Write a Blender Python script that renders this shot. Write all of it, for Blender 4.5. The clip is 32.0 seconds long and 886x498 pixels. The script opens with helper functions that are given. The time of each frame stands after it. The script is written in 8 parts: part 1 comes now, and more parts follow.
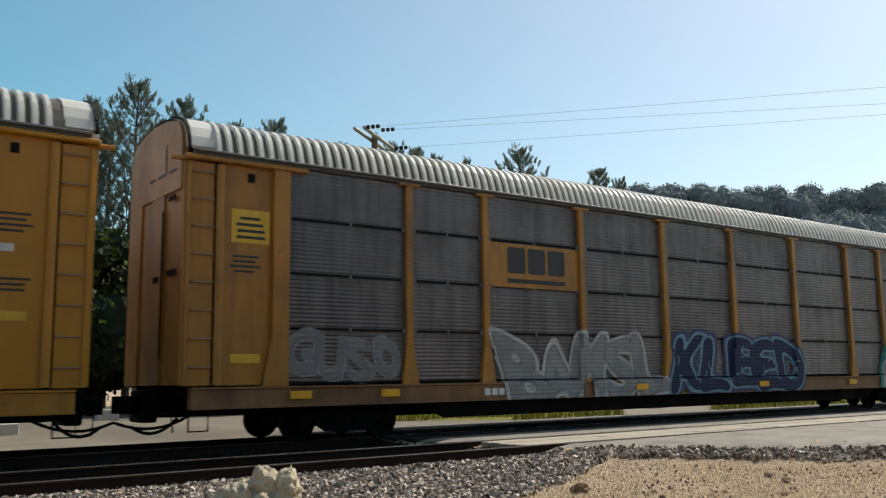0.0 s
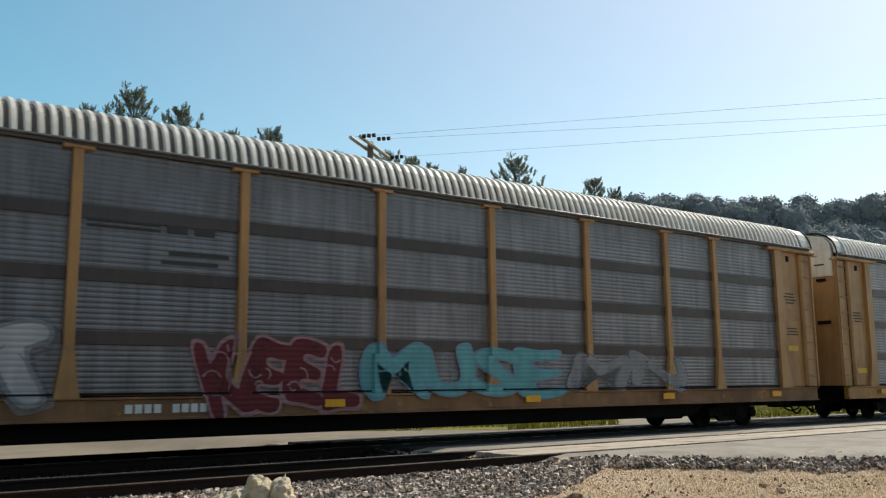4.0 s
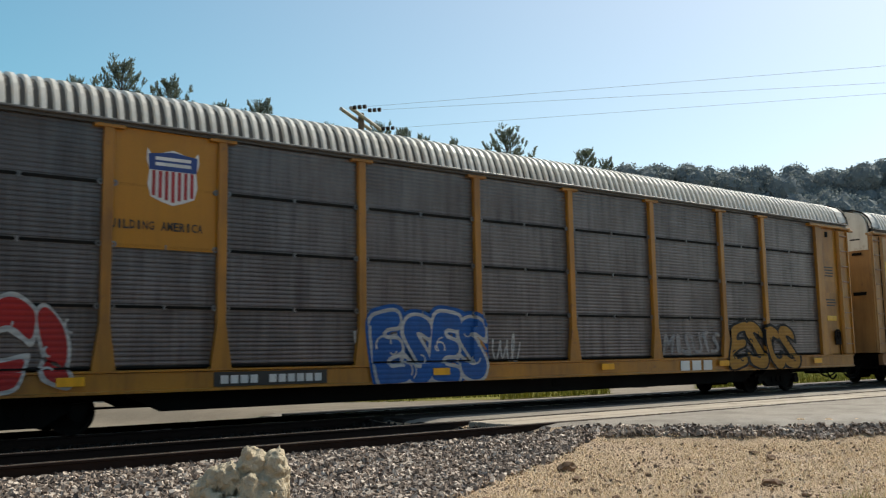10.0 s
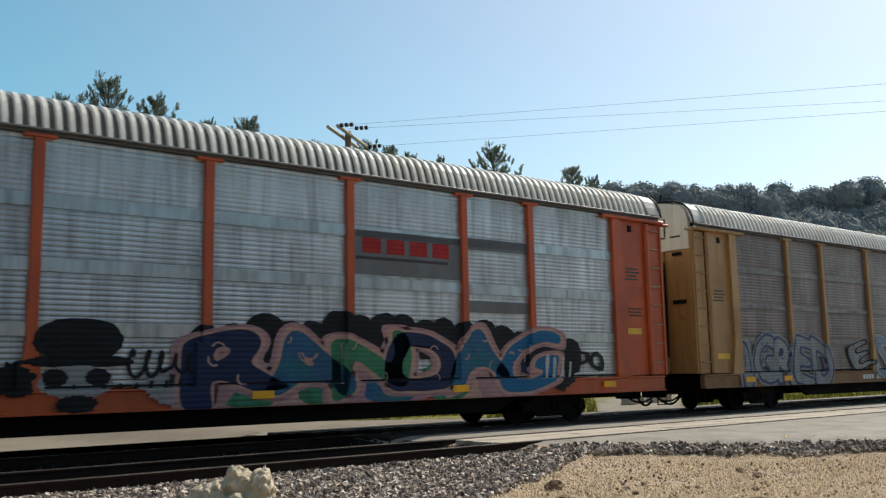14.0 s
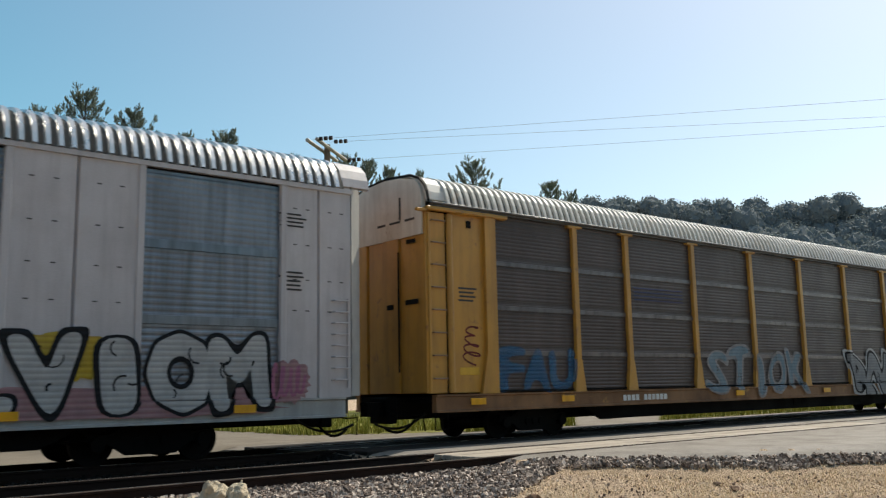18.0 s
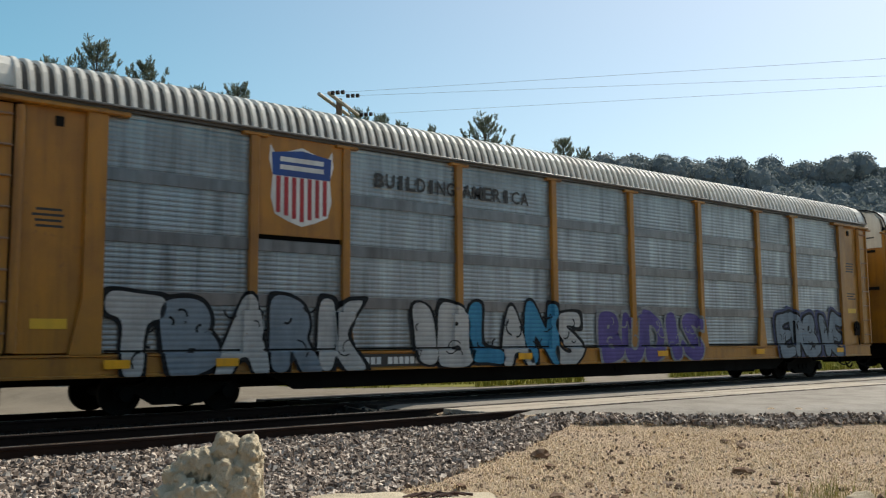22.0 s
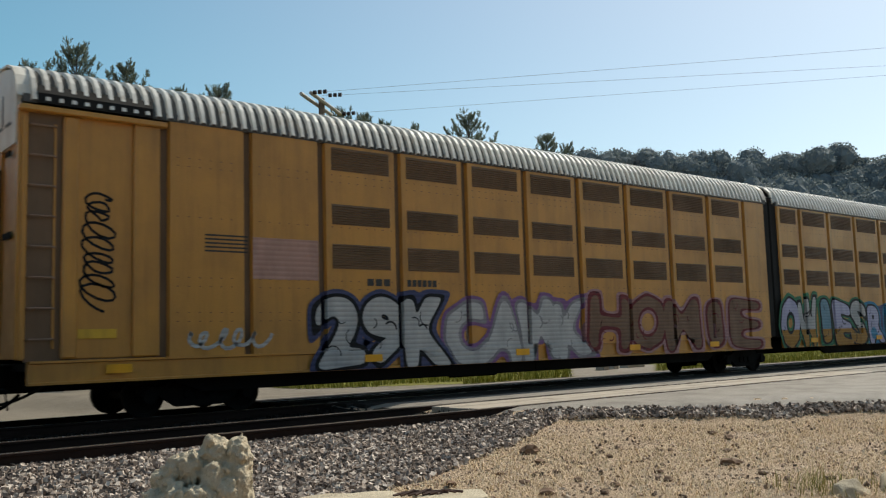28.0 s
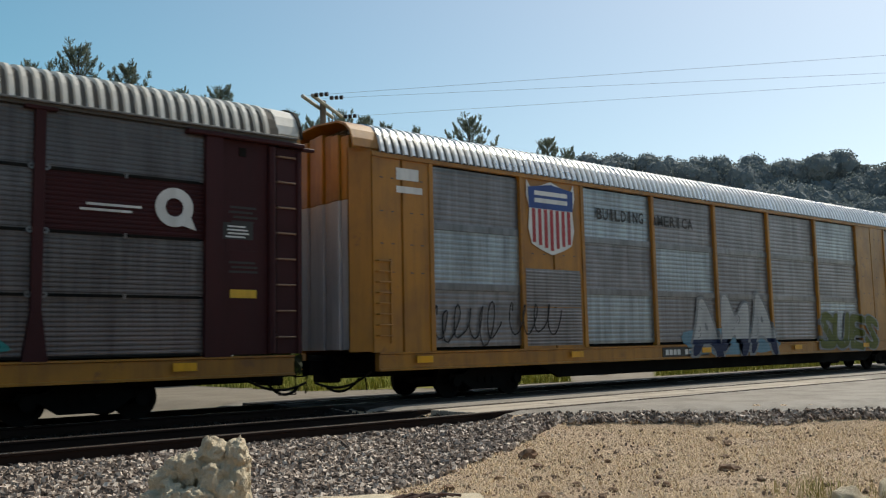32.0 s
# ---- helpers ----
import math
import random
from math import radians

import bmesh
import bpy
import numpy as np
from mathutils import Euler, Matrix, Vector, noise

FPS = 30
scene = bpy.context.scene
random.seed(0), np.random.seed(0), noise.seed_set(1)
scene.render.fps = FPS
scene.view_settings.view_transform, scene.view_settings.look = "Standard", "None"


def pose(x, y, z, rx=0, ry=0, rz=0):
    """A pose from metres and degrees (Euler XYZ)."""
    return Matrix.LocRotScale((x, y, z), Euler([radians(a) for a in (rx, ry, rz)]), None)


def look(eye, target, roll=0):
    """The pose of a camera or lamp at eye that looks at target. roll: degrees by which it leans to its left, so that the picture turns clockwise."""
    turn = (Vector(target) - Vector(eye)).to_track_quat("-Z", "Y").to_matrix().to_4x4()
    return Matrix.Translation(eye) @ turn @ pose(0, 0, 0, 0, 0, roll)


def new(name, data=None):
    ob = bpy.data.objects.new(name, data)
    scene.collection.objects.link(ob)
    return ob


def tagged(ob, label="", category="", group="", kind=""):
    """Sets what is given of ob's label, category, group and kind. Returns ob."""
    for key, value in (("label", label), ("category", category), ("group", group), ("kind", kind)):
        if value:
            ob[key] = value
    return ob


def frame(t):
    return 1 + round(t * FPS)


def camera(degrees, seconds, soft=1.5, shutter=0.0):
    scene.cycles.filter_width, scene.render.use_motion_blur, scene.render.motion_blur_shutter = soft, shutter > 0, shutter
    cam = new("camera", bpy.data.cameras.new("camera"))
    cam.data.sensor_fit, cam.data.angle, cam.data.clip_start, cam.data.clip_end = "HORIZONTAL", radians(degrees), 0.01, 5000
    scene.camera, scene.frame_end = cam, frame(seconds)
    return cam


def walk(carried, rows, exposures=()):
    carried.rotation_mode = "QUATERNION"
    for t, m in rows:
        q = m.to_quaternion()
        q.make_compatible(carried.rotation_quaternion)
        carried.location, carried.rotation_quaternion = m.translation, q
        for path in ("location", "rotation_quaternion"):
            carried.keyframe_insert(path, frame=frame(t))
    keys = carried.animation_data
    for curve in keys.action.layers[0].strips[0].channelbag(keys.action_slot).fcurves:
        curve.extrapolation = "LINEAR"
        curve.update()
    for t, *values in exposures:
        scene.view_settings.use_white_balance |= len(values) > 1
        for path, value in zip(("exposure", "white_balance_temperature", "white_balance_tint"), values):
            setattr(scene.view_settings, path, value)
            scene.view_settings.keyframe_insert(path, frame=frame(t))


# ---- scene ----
cam = camera(52.5, 32.0, soft=1.2, shutter=0.05)
EYE = (0.0, 0.0, 1.14)


def turn(yaw, pitch, roll):
    """A pose at the eye: yaw to the left of +y, pitch up, roll as look() takes it."""
    ya, pa = radians(yaw), radians(pitch)
    d = Vector((-math.sin(ya) * math.cos(pa), math.cos(ya) * math.cos(pa), math.sin(pa)))
    return look(EYE, Vector(EYE) + d, roll)


PATH = [
    (0, -36.68, 8.12, -0.72), (0.5, -36.64, 8.59, -0.33),
    (1, -36.29, 8.36, -0.21), (1.5, -36.09, 8.66, -0.12),
    (2, -36.62, 8.94, -0.35), (2.5, -36.99, 8.82, 0.31),
    (3, -37.39, 8.81, -0.11), (3.5, -37.23, 8.8, -0.3),
    (5.5, -36.68, 7.8, -1.51), (6, -37.36, 6.75, -2.06),
    (6.5, -36.57, 6.71, -1.09), (7, -36.84, 6.9, -1.09),
    (7.5, -37.58, 7.31, -1.32), (8, -37.91, 7.53, -1.04),
    (8.5, -38.15, 7.85, -1.67), (9, -38.68, 8.43, -1.68),
    (9.5, -38.54, 7.27, -0.95), (10, -37.48, 6.88, -0.99),
    (10.5, -38.12, 6.07, -0.62), (11, -37.92, 7.39, -0.33),
    (11.5, -37.94, 7.64, -0.03), (12, -39.21, 7.73, -0.43),
    (12.5, -39.24, 7.75, -0.57), (13, -38.81, 7.67, -0.68),
    (13.5, -38.29, 7.72, -0.64), (14, -38.35, 7.99, -1.12),
    (14.5, -38.61, 8.39, -1.54), (16.5, -38.81, 9.24, -1.55),
    (17, -39.76, 9.06, -1.34), (17.5, -39.47, 8.71, -1.45),
    (18, -39.72, 8.84, -1.16), (18.5, -39.46, 9.02, -1.08),
    (19, -39.33, 8.57, -1.24), (19.5, -38.78, 8.79, -1.39),
    (20, -38.85, 9.11, -1.25), (20.5, -39.15, 9.32, -1.31),
    (21, -38.84, 8.96, -1.58), (21.5, -38.88, 6.91, -0.89),
    (22, -38.96, 6.05, -0.46), (22.5, -38.76, 5.53, -0.6),
    (23, -39.11, 5.46, -0.62), (23.5, -39.27, 5.4, -0.65),
    (24, -39.33, 5.33, -0.71), (24.5, -39.4, 5.08, -0.84),
    (26.5, -39.51, 5.36, -1.18), (27, -39.51, 5.57, -0.88),
    (27.5, -39.55, 5.71, -1.2), (28, -39.89, 5.89, -1.65),
    (28.5, -39.27, 6.13, -1.44), (29, -39.47, 6.22, -1.08),
    (29.5, -39.54, 6.22, -1), (30, -39.71, 5.75, -0.93),
    (30.5, -39.35, 6.06, -1.1), (31, -39.53, 5.84, -1),
    (31.5, -39.62, 6.14, -0.95), (32, -39.89, 6.11, -1.17),
    ]
walk(cam, [(t, turn(yaw, pitch, roll)) for t, yaw, pitch, roll in PATH], [
    (0.0, 0.03, 6800, 6), (3.0, 0.14, 6800, 6), (6.0, 0.14, 7050, 7), (8.0, 0.12, 7050, 7), (10.0, 0.10, 6850, 6), (14.0, 0.10, 6750, 6), (18.0, 0.07, 6800, 7), (21.0, 0.04, 6750, 6), (24.0, 0.02, 7000, 7), (27.0, -0.1, 6900, 6), (28.0, -0.1, 6750, 5), (29.0, -0.1, 6450, 3), (30.0, -0.1, 6500, 4), (32.0, -0.12, 6750, 6)])

# ---- world and sun ----
SUN_AZ, SUN_EL = 82.0, 48.0            # degrees from +y towards +x, and above the horizon
world = bpy.data.worlds.new("world")
scene.world = world
world.use_nodes = True
wt = world.node_tree
sky = wt.nodes.new("ShaderNodeTexSky")
sky.sky_type = "NISHITA"
sky.sun_disc = False
sky.sun_elevation = radians(SUN_EL)
sky.sun_rotation = radians(SUN_AZ)
sky.air_density, sky.dust_density, sky.ozone_density = 1.0, 1.0, 1.0
bg = wt.nodes["Background"]
bg.inputs["Strength"].default_value = 0.145
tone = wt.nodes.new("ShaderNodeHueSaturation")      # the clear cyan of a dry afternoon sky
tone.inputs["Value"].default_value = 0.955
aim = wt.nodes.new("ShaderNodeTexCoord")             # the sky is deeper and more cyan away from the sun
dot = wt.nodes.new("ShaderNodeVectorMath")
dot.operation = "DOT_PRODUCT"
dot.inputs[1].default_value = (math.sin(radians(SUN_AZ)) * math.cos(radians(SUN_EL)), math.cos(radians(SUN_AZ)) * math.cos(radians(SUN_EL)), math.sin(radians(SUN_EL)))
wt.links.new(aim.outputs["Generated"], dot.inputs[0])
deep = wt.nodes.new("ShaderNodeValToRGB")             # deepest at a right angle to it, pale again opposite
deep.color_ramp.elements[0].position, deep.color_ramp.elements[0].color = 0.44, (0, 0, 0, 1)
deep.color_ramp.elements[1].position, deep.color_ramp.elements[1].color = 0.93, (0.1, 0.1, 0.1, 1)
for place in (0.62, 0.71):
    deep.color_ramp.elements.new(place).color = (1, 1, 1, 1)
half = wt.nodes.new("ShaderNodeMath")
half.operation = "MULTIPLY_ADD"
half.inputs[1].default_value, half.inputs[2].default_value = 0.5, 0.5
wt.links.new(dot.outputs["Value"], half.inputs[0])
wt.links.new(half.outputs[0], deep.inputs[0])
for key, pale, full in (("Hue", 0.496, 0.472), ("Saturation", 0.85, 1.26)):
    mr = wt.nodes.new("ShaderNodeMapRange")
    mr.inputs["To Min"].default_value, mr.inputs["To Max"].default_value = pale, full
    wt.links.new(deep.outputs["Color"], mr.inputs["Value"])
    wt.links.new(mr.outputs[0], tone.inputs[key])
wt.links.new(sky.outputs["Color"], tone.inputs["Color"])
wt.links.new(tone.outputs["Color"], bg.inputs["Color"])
sun = new("sun", bpy.data.lights.new("sun", "SUN"))
sun.data.energy, sun.data.angle, sun.data.color = 4.6, radians(0.53), (1.0, 0.94, 0.85)
sa, se = radians(SUN_AZ), radians(SUN_EL)
sun.matrix_world = look((60 * math.sin(sa), 60 * math.cos(sa), 60), (60 * math.sin(sa) - math.sin(sa) * math.cos(se), 60 * math.cos(sa) - math.cos(sa) * math.cos(se), 60 - math.sin(se)))
scene.view_settings.exposure = 0.0


# ---- materials ----
def node(mat, kind, **inputs):
    n = mat.node_tree.nodes.new("ShaderNode" + kind)
    for key, value in inputs.items():
        n.inputs[key.replace("_", " ")].default_value = value
    return n


def wire(mat, a, out, b, into):
    mat.node_tree.links.new(a.outputs[out], b.inputs[into])


def mixed(mat, fac, a, b):
    """A colour mix; fac is (node, output), a and b a colour or (node, output)."""
    m = mat.node_tree.nodes.new("ShaderNodeMix")
    m.data_type = "RGBA"
    mat.node_tree.links.new(fac[0].outputs[fac[1]], m.inputs[0])
    for sock, v in ((m.inputs[6], a), (m.inputs[7], b)):
        if isinstance(v[0], float):
            sock.default_value = (*v, 1)
        else:
            mat.node_tree.links.new(v[0].outputs[v[1]], sock)
    return (m, 2)


def ramp(mat, src, lo, hi):
    r = mat.node_tree.nodes.new("ShaderNodeMapRange")
    r.inputs["From Min"].default_value, r.inputs["From Max"].default_value = lo, hi
    mat.node_tree.links.new(src[0].outputs[src[1]], r.inputs["Value"])
    return (r, 0)


def noise_at(mat, scale, stretch=(1, 1, 1), detail=6, rough=0.6, coords="Object"):
    tc = mat.node_tree.nodes.new("ShaderNodeTexCoord")
    mp = mat.node_tree.nodes.new("ShaderNodeMapping")
    mp.inputs["Scale"].default_value = stretch
    info = mat.node_tree.nodes.new("ShaderNodeObjectInfo")
    mul = mat.node_tree.nodes.new("ShaderNodeMath")
    mul.operation = "MULTIPLY"
    mul.inputs[1].default_value = 53.0
    wire(mat, info, "Random", mul, 0)
    comb = mat.node_tree.nodes.new("ShaderNodeCombineXYZ")
    for k in ("X", "Z"):
        wire(mat, mul, 0, comb, k)
    wire(mat, comb, 0, mp, "Location")
    wire(mat, tc, coords, mp, "Vector")
    n = node(mat, "TexNoise", Scale=scale, Detail=detail, Roughness=rough)
    wire(mat, mp, 0, n, "Vector")
    return (n, 0)


MATS = {}


def material(name, base, rough=0.6, metal=0.0, dirt=(0.05, 0.038, 0.028), dirty=0.35, streak=0.3, grain=0.06, scale=1.0, bump=0.15, worn=None, coat=0.0, vary=0.0, gloss=0.45, pale=0.0):
    """A weathered surface: base colour, large stains, streaks that run down, fine grain, bump, and a tone of its own for each piece."""
    if name in MATS:
        return MATS[name]
    m = bpy.data.materials.new(name)
    m.use_nodes = True
    p = m.node_tree.nodes["Principled BSDF"]
    base = tuple(float(c) for c in base)
    big = ramp(m, noise_at(m, 0.9 * scale, (1, 1, 1)), 0.42, 0.78)
    run = ramp(m, noise_at(m, 5.0 * scale, (1, 1, 0.09), 8), 0.45, 0.8)
    fine = ramp(m, noise_at(m, 38.0 * scale, (1, 1, 1), 3), 0.3, 0.7)
    c = base
    def times(src, k):
        q = m.node_tree.nodes.new("ShaderNodeMath")
        q.operation = "MULTIPLY"
        q.inputs[1].default_value = k
        m.node_tree.links.new(src[0].outputs[src[1]], q.inputs[0])
        return (q, 0)
    c = mixed(m, times(big, dirty), c, tuple(float(v) for v in dirt))
    c = mixed(m, times(run, streak), c, tuple(float(v) * 0.8 for v in dirt))
    if pale:
        wash = ramp(m, noise_at(m, 3.4 * scale, (1, 1, 0.06), 5), 0.46, 0.72)
        c = mixed(m, times(wash, pale), c, tuple(min(0.8, v * 1.75) for v in base))
    if worn:
        w = ramp(m, noise_at(m, 2.3 * scale, (1, 1, 1), 10, 0.7), 0.60, 0.68)
        c = mixed(m, times(w, 0.75), c, tuple(float(v) for v in worn))
    c = mixed(m, times(fine, grain * 3), c, tuple(v * 0.55 for v in base))
    if vary:
        info = m.node_tree.nodes.new("ShaderNodeObjectInfo")
        c = mixed(m, times((info, "Random"), vary), c, tuple(v * 0.45 for v in base))
    m.node_tree.links.new(c[0].outputs[c[1]], p.inputs["Base Color"])
    p.inputs["Metallic"].default_value = metal
    rr = m.node_tree.nodes.new("ShaderNodeMapRange")
    rr.inputs["To Min"].default_value, rr.inputs["To Max"].default_value = rough * 0.8, min(1.0, rough * 1.25)
    m.node_tree.links.new(big[0].outputs[big[1]], rr.inputs["Value"])
    m.node_tree.links.new(rr.outputs[0], p.inputs["Roughness"])
    b = node(m, "Bump", Strength=bump, Distance=0.01)
    m.node_tree.links.new(fine[0].outputs[fine[1]], b.inputs["Height"])
    wire(m, b, 0, p, "Normal")
    p.inputs["Specular IOR Level"].default_value = gloss
    if coat:
        p.inputs["Coat Weight"].default_value = coat
    MATS[name] = m
    return m


YELLOW = material("yellow_paint", (0.41, 0.178, 0.02), 0.42, dirt=(0.12, 0.055, 0.022), dirty=0.65, streak=0.6, worn=(0.17, 0.075, 0.035))
OCHRE = material("light_yellow_paint", (0.52, 0.265, 0.045), 0.42, dirt=(0.17, 0.085, 0.035), dirty=0.5, streak=0.5, worn=(0.22, 0.10, 0.05))
FADED = material("faded_tan_yellow_paint", (0.43, 0.225, 0.075), 0.5, dirt=(0.16, 0.08, 0.04), dirty=0.6, streak=0.6, worn=(0.2, 0.10, 0.06))
FRESH = material("fresh_yellow_paint", (0.44, 0.19, 0.009), 0.38, dirt=(0.2, 0.09, 0.02), dirty=0.25, streak=0.2)
TAN = material("tan_yellow_paint", (0.54, 0.255, 0.048), 0.42, dirt=(0.14, 0.07, 0.03), dirty=0.45, streak=0.35)
ORANGE = material("orange_red_paint", (0.47, 0.075, 0.015), 0.45, dirt=(0.09, 0.03, 0.02), dirty=0.5, streak=0.35)
MAROON = material("dark_maroon_paint", (0.046, 0.010, 0.011), 0.6, dirt=(0.020, 0.010, 0.010), dirty=0.5, gloss=0.2)
GREYPAINT = material("silver_grey_paint", (0.42, 0.42, 0.40), 0.5, dirt=(0.12, 0.11, 0.10), dirty=0.45, streak=0.4)
WHITEPAINT = material("dusty_white_paint", (0.54, 0.505, 0.505), 0.5, dirt=(0.24, 0.21, 0.2), dirty=0.4, streak=0.35)
CREAM = material("dirty_white_panel_paint", (0.70, 0.66, 0.58), 0.55, dirt=(0.30, 0.22, 0.14), dirty=0.5, streak=0.45, worn=(0.35, 0.25, 0.16))
RUSTY = material("rust_brown_sill", (0.25, 0.12, 0.045), 0.75, dirt=(0.07, 0.04, 0.027), dirty=0.8, streak=0.4, worn=(0.52, 0.28, 0.06))
RUSTLEAF = material("rust_stained_door_paint", (0.20, 0.14, 0.11), 0.7, dirt=(0.13, 0.06, 0.03), dirty=0.7, streak=0.7, worn=(0.30, 0.25, 0.22))
PAN_GREY = material("dull_grey_sheet", (0.19, 0.166, 0.162), 0.37, 0.6, dirt=(0.05, 0.042, 0.038), dirty=0.75, streak=0.85, vary=0.18, pale=0.25)
PAN_MID = material("middling_grey_sheet", (0.235, 0.222, 0.225), 0.37, 0.6, dirt=(0.075, 0.068, 0.062), dirty=0.7, streak=0.8, vary=0.18, pale=0.25)
PAN_BROWN = material("brown_grey_sheet", (0.20, 0.158, 0.146), 0.42, 0.4, dirt=(0.06, 0.042, 0.034), dirty=0.75, streak=0.8, vary=0.15, pale=0.25)
PAN_DARK = material("dark_brown_sheet", (0.082, 0.063, 0.057), 0.44, 0.4, dirt=(0.05, 0.036, 0.03), dirty=0.7, streak=0.5, vary=0.15, pale=0.25)
PAN_SILVER = material("galvanized_sheet", (0.53, 0.55, 0.565), 0.36, 0.75, dirt=(0.11, 0.095, 0.085), dirty=0.6, streak=0.75, vary=0.12, pale=0.45)
PAN_BRIGHT = material("bright_galvanized_sheet", (0.62, 0.64, 0.65), 0.32, 0.8, dirt=(0.3, 0.29, 0.27), dirty=0.3, streak=0.25, vary=0.08, pale=0.45)
PAN_BLUE = material("blue_grey_galvanized_sheet", (0.33, 0.36, 0.375), 0.38, 0.7, dirt=(0.08, 0.08, 0.08), dirty=0.65, streak=0.75, vary=0.15, pale=0.45)
PAN_SLATE = material("slate_grey_galvanized_sheet", (0.255, 0.275, 0.305), 0.38, 0.7, dirt=(0.08, 0.08, 0.08), dirty=0.65, streak=0.75, vary=0.15, pale=0.4)
PAN_BAND = material("dark_grey_band_sheet", (0.16, 0.16, 0.165), 0.55, 0.2, dirty=0.5, vary=0.2)
ROOF = material("galvanized_roof_sheet", (0.70, 0.68, 0.63), 0.55, 0.0, dirt=(0.42, 0.36, 0.28), dirty=0.5, streak=0.2, vary=0.15, worn=(0.52, 0.42, 0.31), gloss=0.3)
ROOF_METAL = material("shining_galvanized_roof", (0.74, 0.74, 0.73), 0.34, 0.75, dirt=(0.42, 0.38, 0.32), dirty=0.35, streak=0.2, gloss=0.4)
# Darker roof colour that stands for the shade between the ribs.
VALLEY = material("shaded_roof_valley", (0.13, 0.122, 0.11), 0.8, dirt=(0.08, 0.06, 0.045), dirty=0.5, gloss=0.1)
EAVE = material("dull_eave_steel", (0.10, 0.095, 0.09), 0.6, 0.3)
DRIP = material("grey_drip_strip", (0.17, 0.165, 0.16), 0.6, 0.2)
BLACK = material("grimy_black_steel", (0.005, 0.0047, 0.0044), 0.8, 0.0, dirt=(0.012, 0.009, 0.007), dirty=0.4, gloss=0.07)
WHEEL = material("wheel_steel", (0.010, 0.008, 0.007), 0.75, 0.0, dirt=(0.016, 0.010, 0.007), gloss=0.08)
RUBBER = material("black_rubber", (0.010, 0.010, 0.010), 0.8, gloss=0.15)
REFLECT = material("yellow_reflector", (0.85, 0.40, 0.01), 0.35, dirty=0.25, streak=0.3)
PLACARD = material("yellow_placard", (0.72, 0.42, 0.03), 0.45, dirty=0.25)
INK = material("black_lettering", (0.03, 0.027, 0.025), 0.6, dirty=0.2)
WHITE = material("white_lettering", (0.72, 0.71, 0.68), 0.55, dirty=0.3)
SLOT = material("dark_slot", (0.006, 0.006, 0.006), 0.9, gloss=0.1)
RED = material("red_lettering", (0.38, 0.025, 0.03), 0.5, dirty=0.3)
DARKRED = material("dark_red_stripe", (0.14, 0.016, 0.021), 0.5, dirty=0.3)
BLUE = material("deep_blue_paint", (0.02, 0.06, 0.24), 0.5, dirty=0.25)
LOUVRE = material("brown_louvre_screen", (0.17, 0.095, 0.045), 0.7, dirty=0.5)


